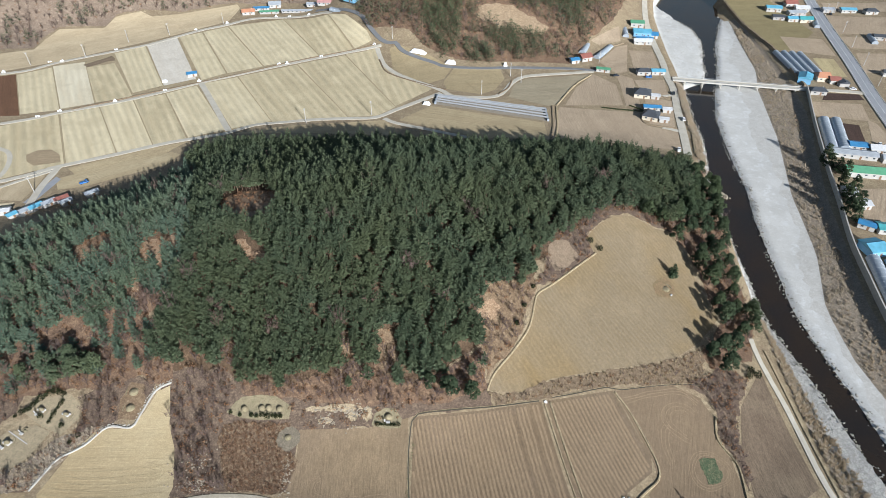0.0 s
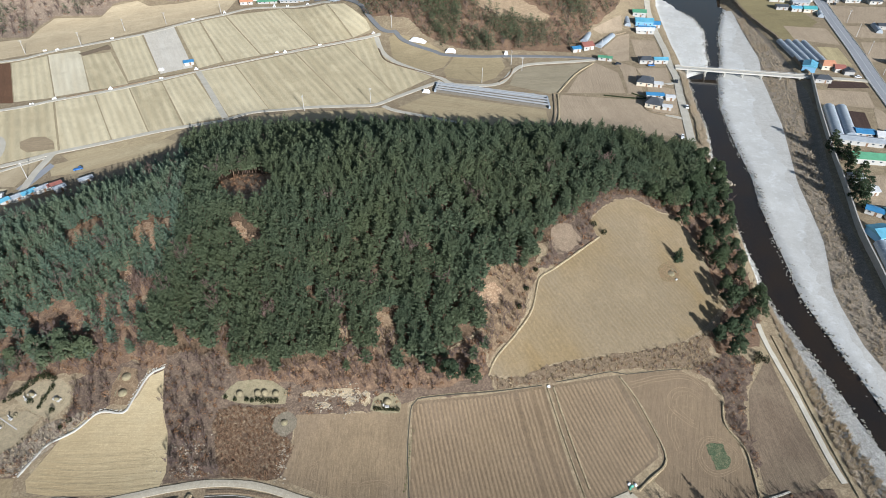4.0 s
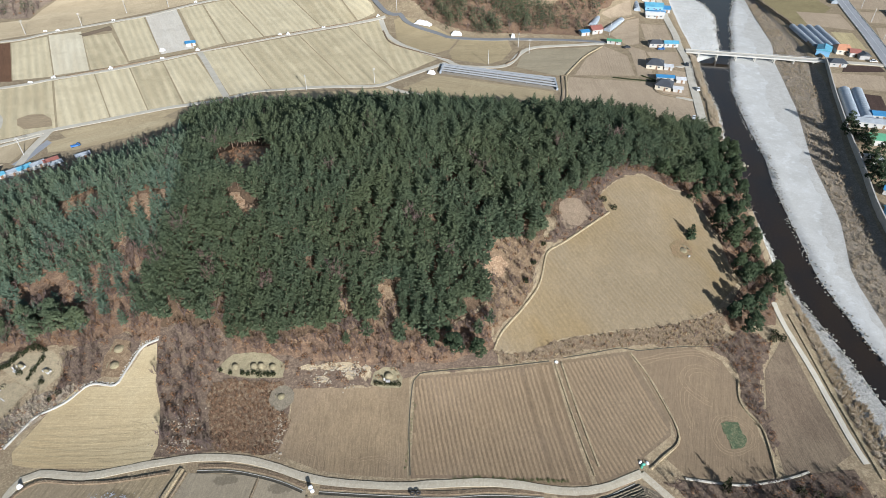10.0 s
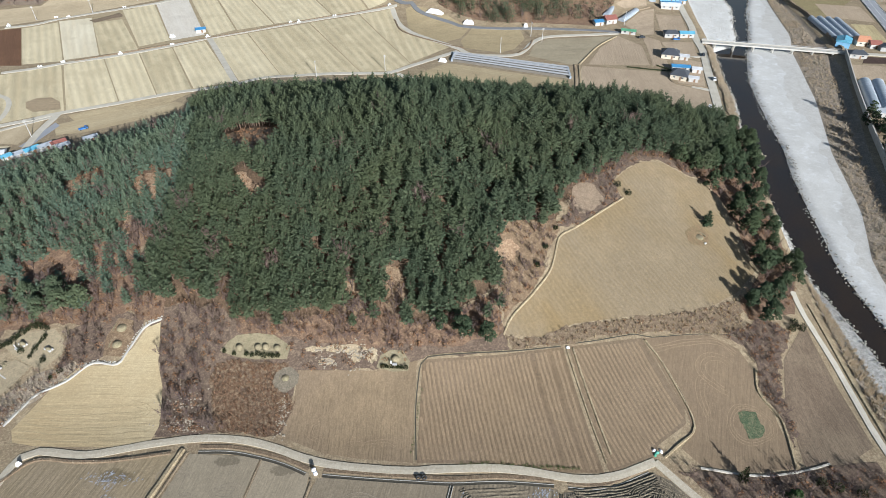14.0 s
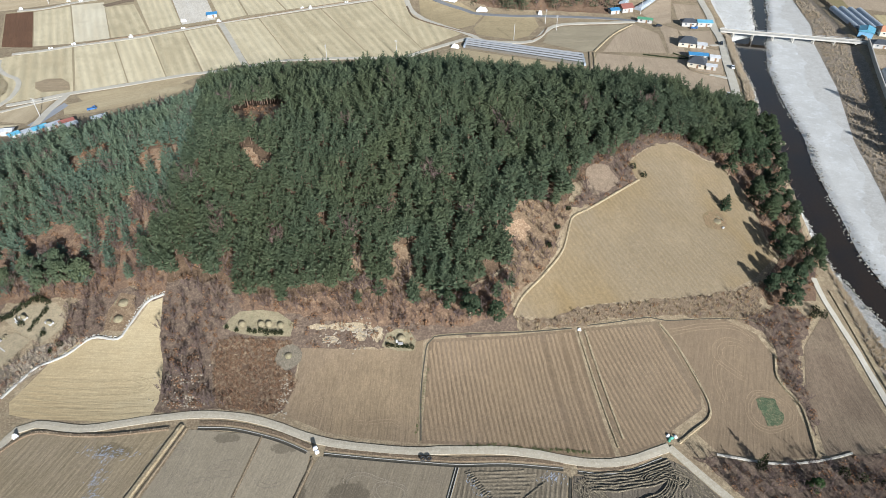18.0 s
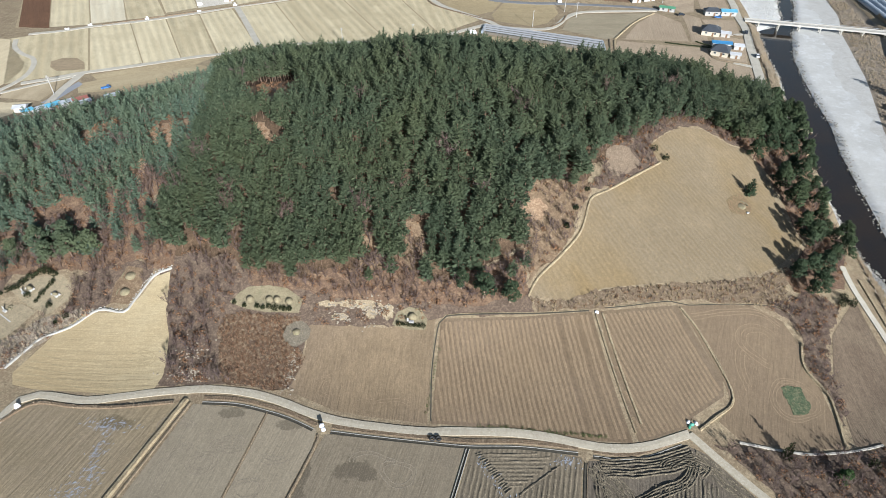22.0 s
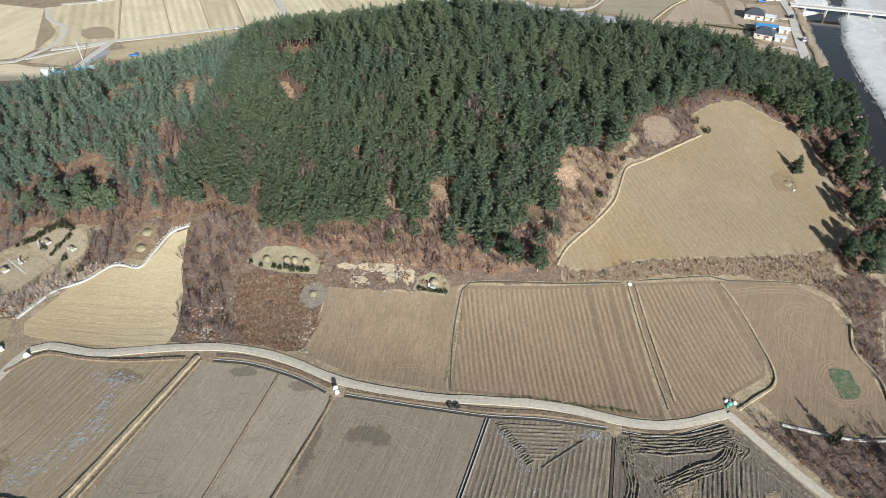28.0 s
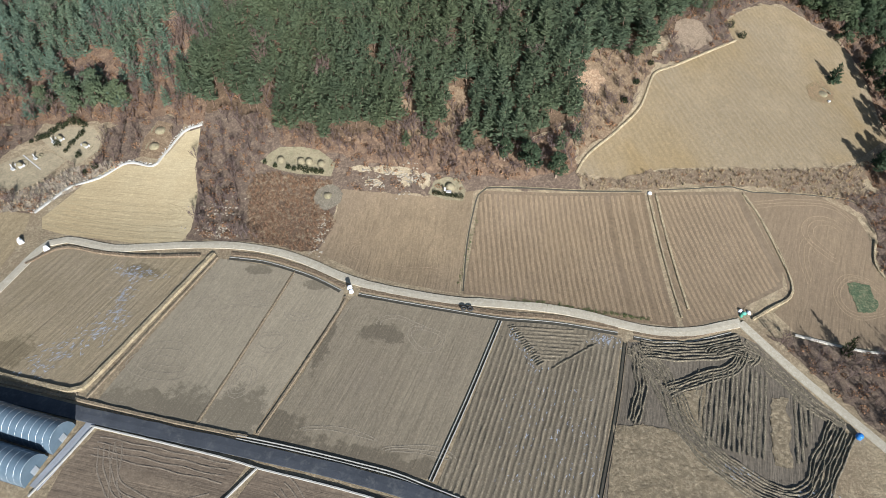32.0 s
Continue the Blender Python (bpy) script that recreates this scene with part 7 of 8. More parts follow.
shrubs([(-69.4, 120.7), (-66.2, 119.9), (-62.4, 119.8), (-60.6, 119.4), (-58.9, 119.6), (-57, 119.1), (-55.4, 119.3), (-54.2, 119.0), (-52.8, 119.1)], "dark clipped evergreen shrub before grave mounds", "shrubs before the grave row", 1.15, 1)
shrubs([(-21.1 + 1.13 * k, 116.2 - 0.05 * k) for k in range(7)], "small dark clipped shrub before a grave", "shrubs before the single grave", 0.9, 2)
shrubs([(-140.1, 122.6), (-139, 123.4), (-138, 123.9), (-137.3, 125.2), (-136.6, 126.4), (-135.6, 127.6), (-134.4, 128.6), (-133, 129.4), (-131.4, 129.8), (-129.8, 129.4), (-128.3, 128.8)], "dark evergreen hedge shrub round a grave terrace", "hedge round the grave terrace", 1.3, 3)
shrubs([(-129.5, 119.3), (-129.3, 120.6), (-129.1, 121.8), (-128.8, 123.0), (-128.4, 124.2), (-128, 125.4), (-127.7, 126.5)], "dark evergreen hedge shrub between two graves", "hedge between two graves", 0.9, 4)
shrubs([(-133.1, 121.1), (-124.7, 118), (-119.7, 112.4), (-117.9, 114.6), (-141.8, 121.5)], "single dark evergreen shrub on a grave terrace", "shrubs on the grave terrace", 1.1, 5)
bank("plot_edge", [(-141.4, 116.4), (-133.2, 111.9)], 0.3, 0.15, M_GRANITE, "line of pale edging stones", "curb", 0.9)

# ---- single trees ----
def one_tree(name, crown, trunk, leaf, bark, x, y, label, scale=1.0, turn=0.0):
    top = tagged(new(name), label, "tree")
    top.matrix_basis = pose(x, y, gz(x, y) - 0.1, 0, 0, turn)
    top.scale = (scale, scale, scale)
    part("trunk", tri_mesh("trunk", *trunk, [bark]), top)
    part("crown", tri_mesh("crown", *crown, [leaf]), top)


for k, (x, y, h, r) in enumerate(((-4.5, 127.0, 7.5, 2.6), (2.0, 125.0, 9.5, 3.3), (9.4, 124.4, 8.0, 3.0))):
    one_tree("red_pine", round_crown(70 + k, h, h * 0.4, r, 120, 15), trunk_of(h * 0.85, 0.22, 0.1, 0.4), M_NEEDLE3, M_PALE_BARK, x, y, "tall pine with a pale bare trunk at the forest's edge")
one_tree("spruce", pine_crown(91, 6.6, 0.5, 2.0, 13, 9, 8), trunk_of(5.8, 0.16), M_NEEDLE3, M_BARK, 91, 180.6, "lone blue-green spruce standing in a stubble field")
one_tree("scrub_pine", round_crown(93, 4.6, 0.6, 1.9, 110, 14), trunk_of(3.8, 0.14), leafy("bright_needles", (0.05, 0.10, 0.035), (0.065, 0.12, 0.042), (0.10, 0.16, 0.06), 4.0, bulge=0.7), M_BARK, 86.2, 81.7, "bushy bright green pine standing in bare scrub")
# Invented tree, added only to cast the shadow on the harrowed field.
one_tree("juniper", pine_crown(92, 6.0, 0.3, 1.0, 13, 9, 6), trunk_of(6.0, 0.12), M_HEDGE, M_BARK, 74.9, 86.4, "slim dark tree added to cast a shadow at a harrowed field's edge")
for k, (x, y, s) in enumerate(((-132, 133.5, 1.0), (-125.5, 135, 1.15), (-119.5, 136.5, 1.0), (-137, 138, 1.1), (-128, 139, 1.2), (-144, 135, 0.9))):
    one_tree("spreading_pine", round_crown(110 + k, 8.5, 2.0, 3.7, 110, 16), trunk_of(8.0, 0.22), M_NEEDLE, M_BARK, x, y, "broad spreading dark pine above the graves", s, 60 * k)
for k, (x, y) in enumerate(((207, 276), (202, 262), (197, 249.5), (193.5, 239), (199, 242), (205, 281), (209, 272), (194.5, 234), (205, 286), (203, 254))):
    one_tree("bank_pine", round_crown(160 + k, 12.5, 2.0, 3.4, 100, 18), trunk_of(11.0, 0.24), M_NEEDLE3, M_BARK, x + 1.5, y, "tall dark pine behind the flood wall", 0.85 + 0.06 * (k % 5), 40 * k)
shrubs([(62, 186.5), (58.5, 189.5), (29, 156), (26, 149), (33, 164)], "dark evergreen bush at a stubble field's edge", "bushes at the field's edge", 1.6, 8)
shrubs([(109, 140), (107.5, 137.5), (111, 138.5), (95, 86), (99, 85), (104, 83)], "green bush beside the river path", "bushes by the river path", 1.7, 9)

_weed = leafy("green_weeds", (0.055, 0.085, 0.03), (0.08, 0.105, 0.04), (0.13, 0.15, 0.07), 3.0)
_rnd = random.Random(91)
_spots = [(x + _rnd.gauss(0, 0.3), 89.2 - 0.045 * abs(x - 8) + _rnd.gauss(0, 0.25)) for x in [_rnd.uniform(2, 33) for _ in range(90)]] + [(-11.2 + 0.1 * k + _rnd.gauss(0, 0.2), 92 + k) for k in range(20)]
joined("green_weeds", [[(v * 0.35, t, 0)] for v, t in BUSH], np.array(_spots), [_weed], "low green weeds along a dirt road", "weeds", 92, (0.5, 1.1))


# ---- farm clutter along the roads ----
def barrel(name, r, length, mat, seg=16, bulge=0.06):
    """A rounded drum lying on its side, along x."""
    v, f = [], []
    prof = [(-0.5, 0.0), (-0.5, 0.82), (-0.44, 0.95), (-0.2, 1.0 + bulge), (0.2, 1.0 + bulge), (0.44, 0.95), (0.5, 0.82), (0.5, 0.0)]
    for u, w in prof:
        for s in range(seg):
            a = 2 * math.pi * s / seg
            v.append((u * length, r * w * math.cos(a), r + r * w * math.sin(a)))
    for k in range(len(prof) - 1):
        for s in range(seg):
            a, b = k * seg + s, k * seg + (s + 1) % seg
            f.append((a, b, b + seg, a + seg))
    return mesh_of(name, v, f, mat, True)


BALE = barrel("wrap", 0.5, 1.0, M_WHITE)
M_TAPE = plain("bale_seam", (0.62, 0.63, 0.64), None, 0.3, 0.4)
SEAM = barrel("seam", 0.54, 0.05, M_TAPE)


def bales(places, label, group):
    for x, y, up, turn in places:
        top = tagged(new("silage_bale"), label, "bale", group)
        top.matrix_basis = pose(x, y, gz(x, y) + 0.05 + up, 0, 0, turn)
        part("wrap", BALE, top)
        part("seam", SEAM, top, "", pose(0, 0, -0.04))


bales([(-36.5, 85.9, 0, 20), (-35.8, 84.9, 0, 35), (-36.2, 85.5, 0.9, 30)], "white film-wrapped silage bale beside the farm road", "bales beside the road")
for k, (x, y) in enumerate(((-249, 340.5), (-238.8, 347.5), (-210, 361), (-184.2, 378), (-118, 421.5), (-112.5, 422.5), (-90, 436), (-52, 449), (-166, 392), (-284, 425.5), (-276, 427), (-178, 505), (-246, 449), (-199, 490), (-141, 521), (-130, 521), (-113, 519.5), (-307, 407))):
    bales([(x, y, 0, 25 * k), (x + 1.3, y + 0.5, 0, 20 * k + 10), (x + 0.5, y + 1.5, 0, 15 * k), (x + 0.6, y + 0.6, 0.9, 30 * k)][: 2 + k % 3], "white film-wrapped silage bale at a field corner", "bales at field corners")


def tarp_heap(x, y, l, w, h, turn, label):
    """A covered heap: a sagging sheet over bales."""
    rnd = random.Random(int(x * 3 + y))
    n, m = 12, 6
    v, f = [], []
    for i in range(n + 1):
        for j in range(m + 1):
            u, q = 2 * i / n - 1, 2 * j / m - 1
            z = h * (1 - abs(u) ** 4) * (1 - abs(q) ** 3) * rnd.uniform(0.8, 1.12)
            v.append((u * l / 2 * rnd.uniform(0.97, 1.03), q * w / 2 * rnd.uniform(0.97, 1.03), z - 0.1))
    for i in range(n):
        for j in range(m):
            a = i * (m + 1) + j
            f.append((a, a + m + 1, a + m + 2, a + 1))
    ob = tagged(new("tarpaulin_mound", mesh_of("tarpaulin_mound", v, f, M_WHITE)), label, "heap")
    ob.matrix_basis = pose(x, y, gz(x, y), 0, 0, turn)


tarp_heap(-18, 434, 13, 4.5, 2.6, -28, "long heap of bales under white sheeting")
tarp_heap(5.5, 419.5, 7.5, 4, 2.6, -10, "heap of bales under white sheeting")
tarp_heap(-10.4, 358.5, 5, 2.6, 2.2, -15, "heap under white sheeting beside a lane")
tarp_heap(44, 416, 3.0, 3, 2.4, 0, "small heap under pale sheeting")
tarp_heap(-114.6, 85.3, 1.5, 1.1, 1.4, 60, "white sheeted box beside the road junction")
tarp_heap(-122.7, 86.6, 2.1, 1.4, 1.2, -35, "white sheeted heap at a field's corner")
tarp_heap(-188.6, 392.3, 4, 3, 1.6, 20, "pile of pale fertiliser bags")
tarp_heap(33.6, 123.2, 1.2, 0.8, 0.7, 0, "small white bag beside a ditch")

M_BLUE = plain("blue_plastic", (0.03, 0.20, 0.55), (0.02, 0.15, 0.45), 0.5, 0.35)
M_TYRE = plain("tyre_rubber", (0.03, 0.03, 0.032), (0.05, 0.05, 0.05), 0.3, 0.8)
tank = tagged(new("water_tank"), "round bright blue plastic water tank by the road", "tank")
tank.matrix_basis = pose(72.3, 66.3, gz(72.3, 66.3)) @ Matrix.Scale(0.62, 4)
_v, _f = tube([(0, 0, 0), (0, 0, 0.15), (0, 0, 1.5), (0, 0, 1.85), (0, 0, 2.0)], [0.95, 1.05, 1.05, 0.8, 0.32], 20)
part("body", mesh_of("body", _v, _f, M_BLUE, True), tank)
_v, _f = tube([(0, 0, 1.98), (0, 0, 2.15), (0, 0, 2.16)], [0.34, 0.34, 0.01], 14)
part("lid", mesh_of("lid", _v, _f, M_BLUE), tank, "round blue screw lid")
for z in (0.5, 1.0):
    _v, _f = tube([(0, 0, z), (0, 0, z + 0.04), (0, 0, z + 0.1), (0, 0, z + 0.14)], [1.05, 1.09, 1.09, 1.05], 20)
    part("rib", mesh_of("rib", _v, _f, M_BLUE), tank)


def ring_mesh(name, r, tube_r, mat, seg=20, n=8):
    v, f = [], []
    for s in range(seg):
        a = 2 * math.pi * s / seg
        for k in range(n):
            b = 2 * math.pi * k / n
            v.append(((r + tube_r * math.cos(b)) * math.cos(a), (r + tube_r * math.cos(b)) * math.sin(a), tube_r * math.sin(b) + tube_r))
    for s in range(seg):
        for k in range(n):
            a, b, c, d = s * n + k, s * n + (k + 1) % n, ((s + 1) % seg) * n + (k + 1) % n, ((s + 1) % seg) * n + k
            f.append((a, d, c, b))
    return mesh_of(name, v, f, mat, True)


_tyre = ring_mesh("tyre_body", 0.55, 0.2, M_TYRE)
for x, y in ((-8.9, 84.4), (-7.4, 84.5)):
    t = tagged(new("worn_wheel"), "old black tractor tyre lying beside the ditch", "tyre", "tyres beside the ditch")
    t.matrix_basis = pose(x, y, gz(x, y) + 0.5)
    part("tyre_body", _tyre, t)
for k, (m, x, y) in enumerate(((plain("teal_net", (0.10, 0.38, 0.30), None, 0.4, 0.6), 54.3, 92.8), (M_WHITE, 53.5, 93.4), (plain("green_net", (0.06, 0.30, 0.20), None, 0.4, 0.6), 53.6, 92.2), (M_WHITE, 55.4, 93.2))):
    s = tagged(new("sack", dome("sack", 0.6, 0.6, m, 0.7, seed=k)), "coloured sack in a heap at the road's fork", "sack", "sacks at the fork")
    s.matrix_basis = pose(x, y, gz(x, y), 0, 0, 40 * k)
for k, (x, y) in enumerate(((86.6, 172.2), (87.6, 170.2))):
    s = tagged(new("marker_stone", block("marker_stone", (0.9, 0.5, 0.5), M_GRANITE)), "white stone on a turf island", "stone", "stones on the turf island")
    s.matrix_basis = pose(x, y, gz(x, y), 0, 0, 30 * k)

# ---- plastic tunnels ----
M_FILM = plain("greenhouse_film", (0.125, 0.175, 0.215), (0.085, 0.125, 0.16), 2.5, 0.3, 0.0, 0.5)
M_FILM2 = plain("weathered_film", (0.33, 0.37, 0.41), (0.25, 0.29, 0.33), 2.5, 0.35, 0.0, 0.5)
M_FILM3 = plain("clean_film", (0.48, 0.55, 0.62), (0.40, 0.47, 0.55), 2.5, 0.3, 0.0, 0.5)
M_HOOP = plain("galvanised_hoop", (0.62, 0.66, 0.70), (0.5, 0.54, 0.58), 0.5, 0.4, 0.6)
M_FOOT = plain("dark_skirting", (0.10, 0.11, 0.12), None, 1.0, 0.7)


def arch(width, height, seg=10):
    return [(-width / 2 * math.cos(math.pi * k / seg), height * math.sin(math.pi * k / seg) ** 0.8) for k in range(seg + 1)]


def tunnel(p, q, width, height, label, group, film, hoop_gap=2.0):
    """A polytunnel from p to q."""
    dx, dy = q[0] - p[0], q[1] - p[1]
    l = math.hypot(dx, dy)
    top = tagged(new("polytunnel"), label, "greenhouse", group)
    top.matrix_basis = pose(p[0], p[1], min(gz(*p), gz(*q)) + 0.05, 0, 0, math.degrees(math.atan2(dy, dx)))
    prof = arch(width, height)
    n = max(2, int(l / hoop_gap))
    v, f = [], []
    for k in range(n + 1):
        sag = 0.04 if k % 2 else 0.0
        v += [(l * k / n, y, z - sag) for y, z in prof]
    m = len(prof)
    for k in range(n):
        f += [(k * m + s, k * m + s + 1, (k + 1) * m + s + 1, (k + 1) * m + s) for s in range(m - 1)]
    part("cover", mesh_of("cover", v, f, film, True), top)
    for x in (0, l):
        part("end_wall", mesh_of("end_wall", [(x, y, z) for y, z in prof], [tuple(range(m))], film), top)
    for y in (-width / 2, width / 2):
        part("skirting", block("skirting", (l, 0.08, 0.3), M_FOOT, 0.01), top, "", pose(l / 2, y, 0))
    hv, hf = [], []
    for s in range(m):
        y, z = prof[s]
        hv += [(-0.035, y * 1.005, z + 0.01), (0.035, y * 1.005, z + 0.01), (0.0, y * 1.012, z + 0.05)]
    for s in range(m - 1):
        hf += [(s * 3 + a, s * 3 + (a + 1) % 3, s * 3 + 3 + (a + 1) % 3, s * 3 + 3 + a) for a in range(3)]
    hoop = mesh_of("hoop", hv, hf, M_HOOP)
    for k in range(n + 1):
        part("hoop", hoop, top, "", pose(l * k / n, 0, 0))
    part("door", block("door", (0.08, 1.4, 1.9), M_HOOP), top, "pale metal door", pose(-0.05, 0, 0))


tunnel((-80.6, 39.6), (-125, 44.6), 6.4, 4.4, "clear plastic tunnel with metal hoops beside the road", "tunnels beside the road", M_FILM, 1.5)
tunnel((-81.9, 32.8), (-126, 37.6), 6.2, 4.4, "clear plastic tunnel with metal hoops beside the road", "tunnels beside the road", M_FILM, 1.5)
for a, b in (((246.6, 442.5), (245.1, 403.7)), ((252.5, 442.5), (250.2, 402.7)), ((257.9, 441.4), (255.3, 402.7)), ((263.3, 440.3), (260.8, 403.7))):
    tunnel(a, b, 4.6, 2.6, "grey plastic tunnel in a row near the bridge", "tunnels near the bridge", M_FILM2, 3.0)
for a, b in (((230.6, 336), (218.4, 300)), ((237.4, 335), (225.4, 300))):
    tunnel(a, b, 6.4, 3.2, "pale plastic tunnel beside the flood wall", "tunnels beside the flood wall", M_FILM2, 2.5)
tunnel((109.8, 454.3), (101.7, 436.4), 5.0, 2.6, "grey plastic tunnel below a wooded hill", "tunnels below the hill", M_FILM2, 3.0)
tunnel((125.8, 451.6), (111.2, 430.2), 5.0, 2.6, "grey plastic tunnel below a wooded hill", "tunnels below the hill", M_FILM2, 3.0)
tunnel((144.1, 489.4), (141, 468), 5.0, 2.6, "grey plastic tunnel behind blue sheds", "tunnels below the hill", M_FILM2, 3.0)
tunnel((-92, 514), (-68, 496), 5.5, 2.6, "long blue-grey plastic tunnel beside the road", "tunnels in the hamlet", M_FILM2, 3.0)
for a, b in (((189.8, 206), (180, 165)), ((197, 204), (187, 162))):
    tunnel(a, b, 6.0, 3.0, "long grey plastic tunnel behind the flood wall", "tunnels behind the wall", M_FILM2, 3.0)
tunnel((306, 506), (303, 496), 4.5, 2.6, "small blue-grey plastic tunnel beside the highway", "tunnels by the highway", M_FILM2, 3.0)
tunnel((334, 476), (330, 460), 4.5, 2.6, "small blue-grey plastic tunnel east of the highway", "tunnels by the highway", M_FILM2, 3.0)

for k in range(4):
    tunnel((-231 + 7 * k, 219 - 7.0 * k), (-275 + 7 * k, 213 - 7.0 * k), 6.6, 3.4, "pale blue plastic tunnel behind a pine wood", "tunnels behind the wood", M_FILM3, 3.0)

# ---- shade roofs over a root crop ----
M_SHADE = plain("shade_cloth", (0.33, 0.335, 0.335), (0.26, 0.265, 0.27), 3.0, 0.85, 0.0, 0.15)
sheet("crop_beds", [(-3.3, 370.7), (64, 350.6), (63.7, 335.5), (-5, 358.5)], earth("bed_soil", (0.36, 0.315, 0.25), (0.30, 0.26, 0.205), None, 4.0, 0.5, 0.1), "grey-brown crop beds under shade roofs", "field", 0.09)
M_POST = plain("grey_post", (0.42, 0.45, 0.48), None, 0.6, 0.6)
_g = [(-3.3, 370.7), (64, 350.6), (63.7, 335.5), (-5, 358.5)]
for k in range(4):
    s0, s1 = (k + 0.2) / 4, (k + 0.52) / 4
    p = [tuple(np.array(_g[0]) * (1 - s) + np.array(_g[3]) * s) for s in (s0, s1)]
    q = [tuple(np.array(_g[1]) * (1 - s) + np.array(_g[2]) * s) for s in (s0, s1)]
    top = tagged(new("shade_roof"), "long low grey shade roof on posts over crop beds", "shade roof", "shade roofs over crop beds")
    v = [(p[0][0], p[0][1], 1.7), (q[0][0], q[0][1], 1.7), (q[1][0], q[1][1], 1.25), (p[1][0], p[1][1], 1.25)]
    v += [(x, y, z - 0.06) for x, y, z in v]
    part("cloth", mesh_of("cloth", v, [(0, 1, 2, 3), (7, 6, 5, 4), (0, 4, 5, 1), (1, 5, 6, 2), (2, 6, 7, 3), (3, 7, 4, 0)], M_SHADE), top)
    pm = block("post", (0.12, 0.12, 1.7), M_POST, 0.01)
    for i in range(9):
        f = i / 8
        x, y = p[0][0] * (1 - f) + q[0][0] * f, p[0][1] * (1 - f) + q[0][1] * f
        part("post", pm, top, "", pose(x, y, gz(x, y)))
bank("net_fence", [_g[1], _g[2]], 1.2, 1.5, M_FILM2, "grey netting along the shade roofs' end", "fence", 0.8)
bank("net_fence", [_g[0], _g[3]], 1.2, 1.5, M_FILM2, "grey netting along the shade roofs' end", "fence", 0.8)
bank("net_fence", [_g[0], _g[1]], 1.0, 1.4, M_FILM2, "grey netting along the shade roofs", "fence", 0.8)

# ---- bridge ----
bridge = tagged(new("bridge"), "long concrete bridge on round piers over the river", "bridge")
_p, _q = Vector((156.5, 395.5, 0)), Vector((241.5, 379.2, 0))
_len, _ang = (_q - _p).length, math.degrees(math.atan2(_q.y - _p.y, _q.x - _p.x))
bridge.matrix_basis = pose(_p.x, _p.y, 0.4, 0, 0, _ang)
part("deck", block("deck", (_len, 5.2, 0.55), M_CONCRETE), bridge, "", pose(_len / 2, 0, -0.2))
part("road_surface", block("road_surface", (_len, 4.2, 0.04), M_LANE, 0.005), bridge, "", pose(_len / 2, 0, 0.352))
for y in (-2.45, 2.45):
    r = part("parapet", block("parapet", (_len, 0.22, 0.45), M_CURB, 0.02), bridge, "", pose(_len / 2, y, 0.352))
    rail = block("rail_post", (0.12, 0.12, 0.5), M_POST, 0.01)
    for k in range(22):
        part("rail_post", rail, r, "", pose(-_len / 2 + 2 + k * (_len - 4) / 21, 0, 0.45))
    part("rail", block("rail", (_len, 0.1, 0.1), M_POST, 0.01), r, "", pose(0, 0, 0.95))
_pm = mesh_of("pier", *tube([(0, 0, -5.2), (0, 0, -1.0), (0, 0, -0.7)], [0.5, 0.5, 0.7], 12), M_CONCRETE, True)
for k in range(7):
    x = _len * (k + 0.7) / 7.4
    pier = part("pier_cap", block("pier_cap", (1.0, 5.0, 0.7), M_CONCRETE), bridge, "", pose(x, 0, -0.85))
    for y in (-1.5, 1.5):
        part("pier", _pm, pier, "", pose(0, y, 0.6))

# ---- houses and sheds ----
def roof_mat(name, c):
    m = Nodes(name, 0.45, 0.0, 0.5)
    w = m.wave(0.5, 0.0, 0.0)
    m.bump(w, 0.4, 0.05)
    return m.colour(m.mix(m.span(m.noise(2.5, 4, 0.6), 0.35, 0.7), c, tuple(v * 0.75 for v in c)))


ROOFS = {"bright blue": roof_mat("blue_roof", (0.05, 0.22, 0.42)), "pale blue": roof_mat("pale_blue_roof", (0.12, 0.38, 0.52)), "green": roof_mat("green_roof", (0.10, 0.30, 0.18)), "red": roof_mat("red_roof", (0.30, 0.12, 0.095)), "orange": roof_mat("orange_roof", (0.52, 0.25, 0.15)), "dark grey": roof_mat("grey_roof", (0.07, 0.078, 0.09)), "white": roof_mat("white_roof", (0.55, 0.56, 0.57)), "grey": roof_mat("sheet_roof", (0.36, 0.39, 0.42)), "teal": roof_mat("teal_roof", (0.07, 0.33, 0.35)), "pink": roof_mat("pink_roof", (0.48, 0.26, 0.25))}
WALLS = {"white": plain("white_wall", (0.46, 0.45, 0.42), (0.36, 0.35, 0.33), 2.0, 0.8), "cream": plain("cream_wall", (0.58, 0.52, 0.42), (0.48, 0.43, 0.34), 2.0, 0.8), "grey": plain("block_wall", (0.38, 0.37, 0.35), (0.30, 0.29, 0.28), 2.0, 0.85), "blue": plain("blue_wall", (0.20, 0.42, 0.62), (0.16, 0.35, 0.52), 2.0, 0.6)}
M_PANE = plain("dark_glass", (0.04, 0.05, 0.06), None, 0.6, 0.1, 0.0, 0.6)
M_DOOR = plain("brown_door", (0.22, 0.13, 0.08), None, 0.6, 0.5)


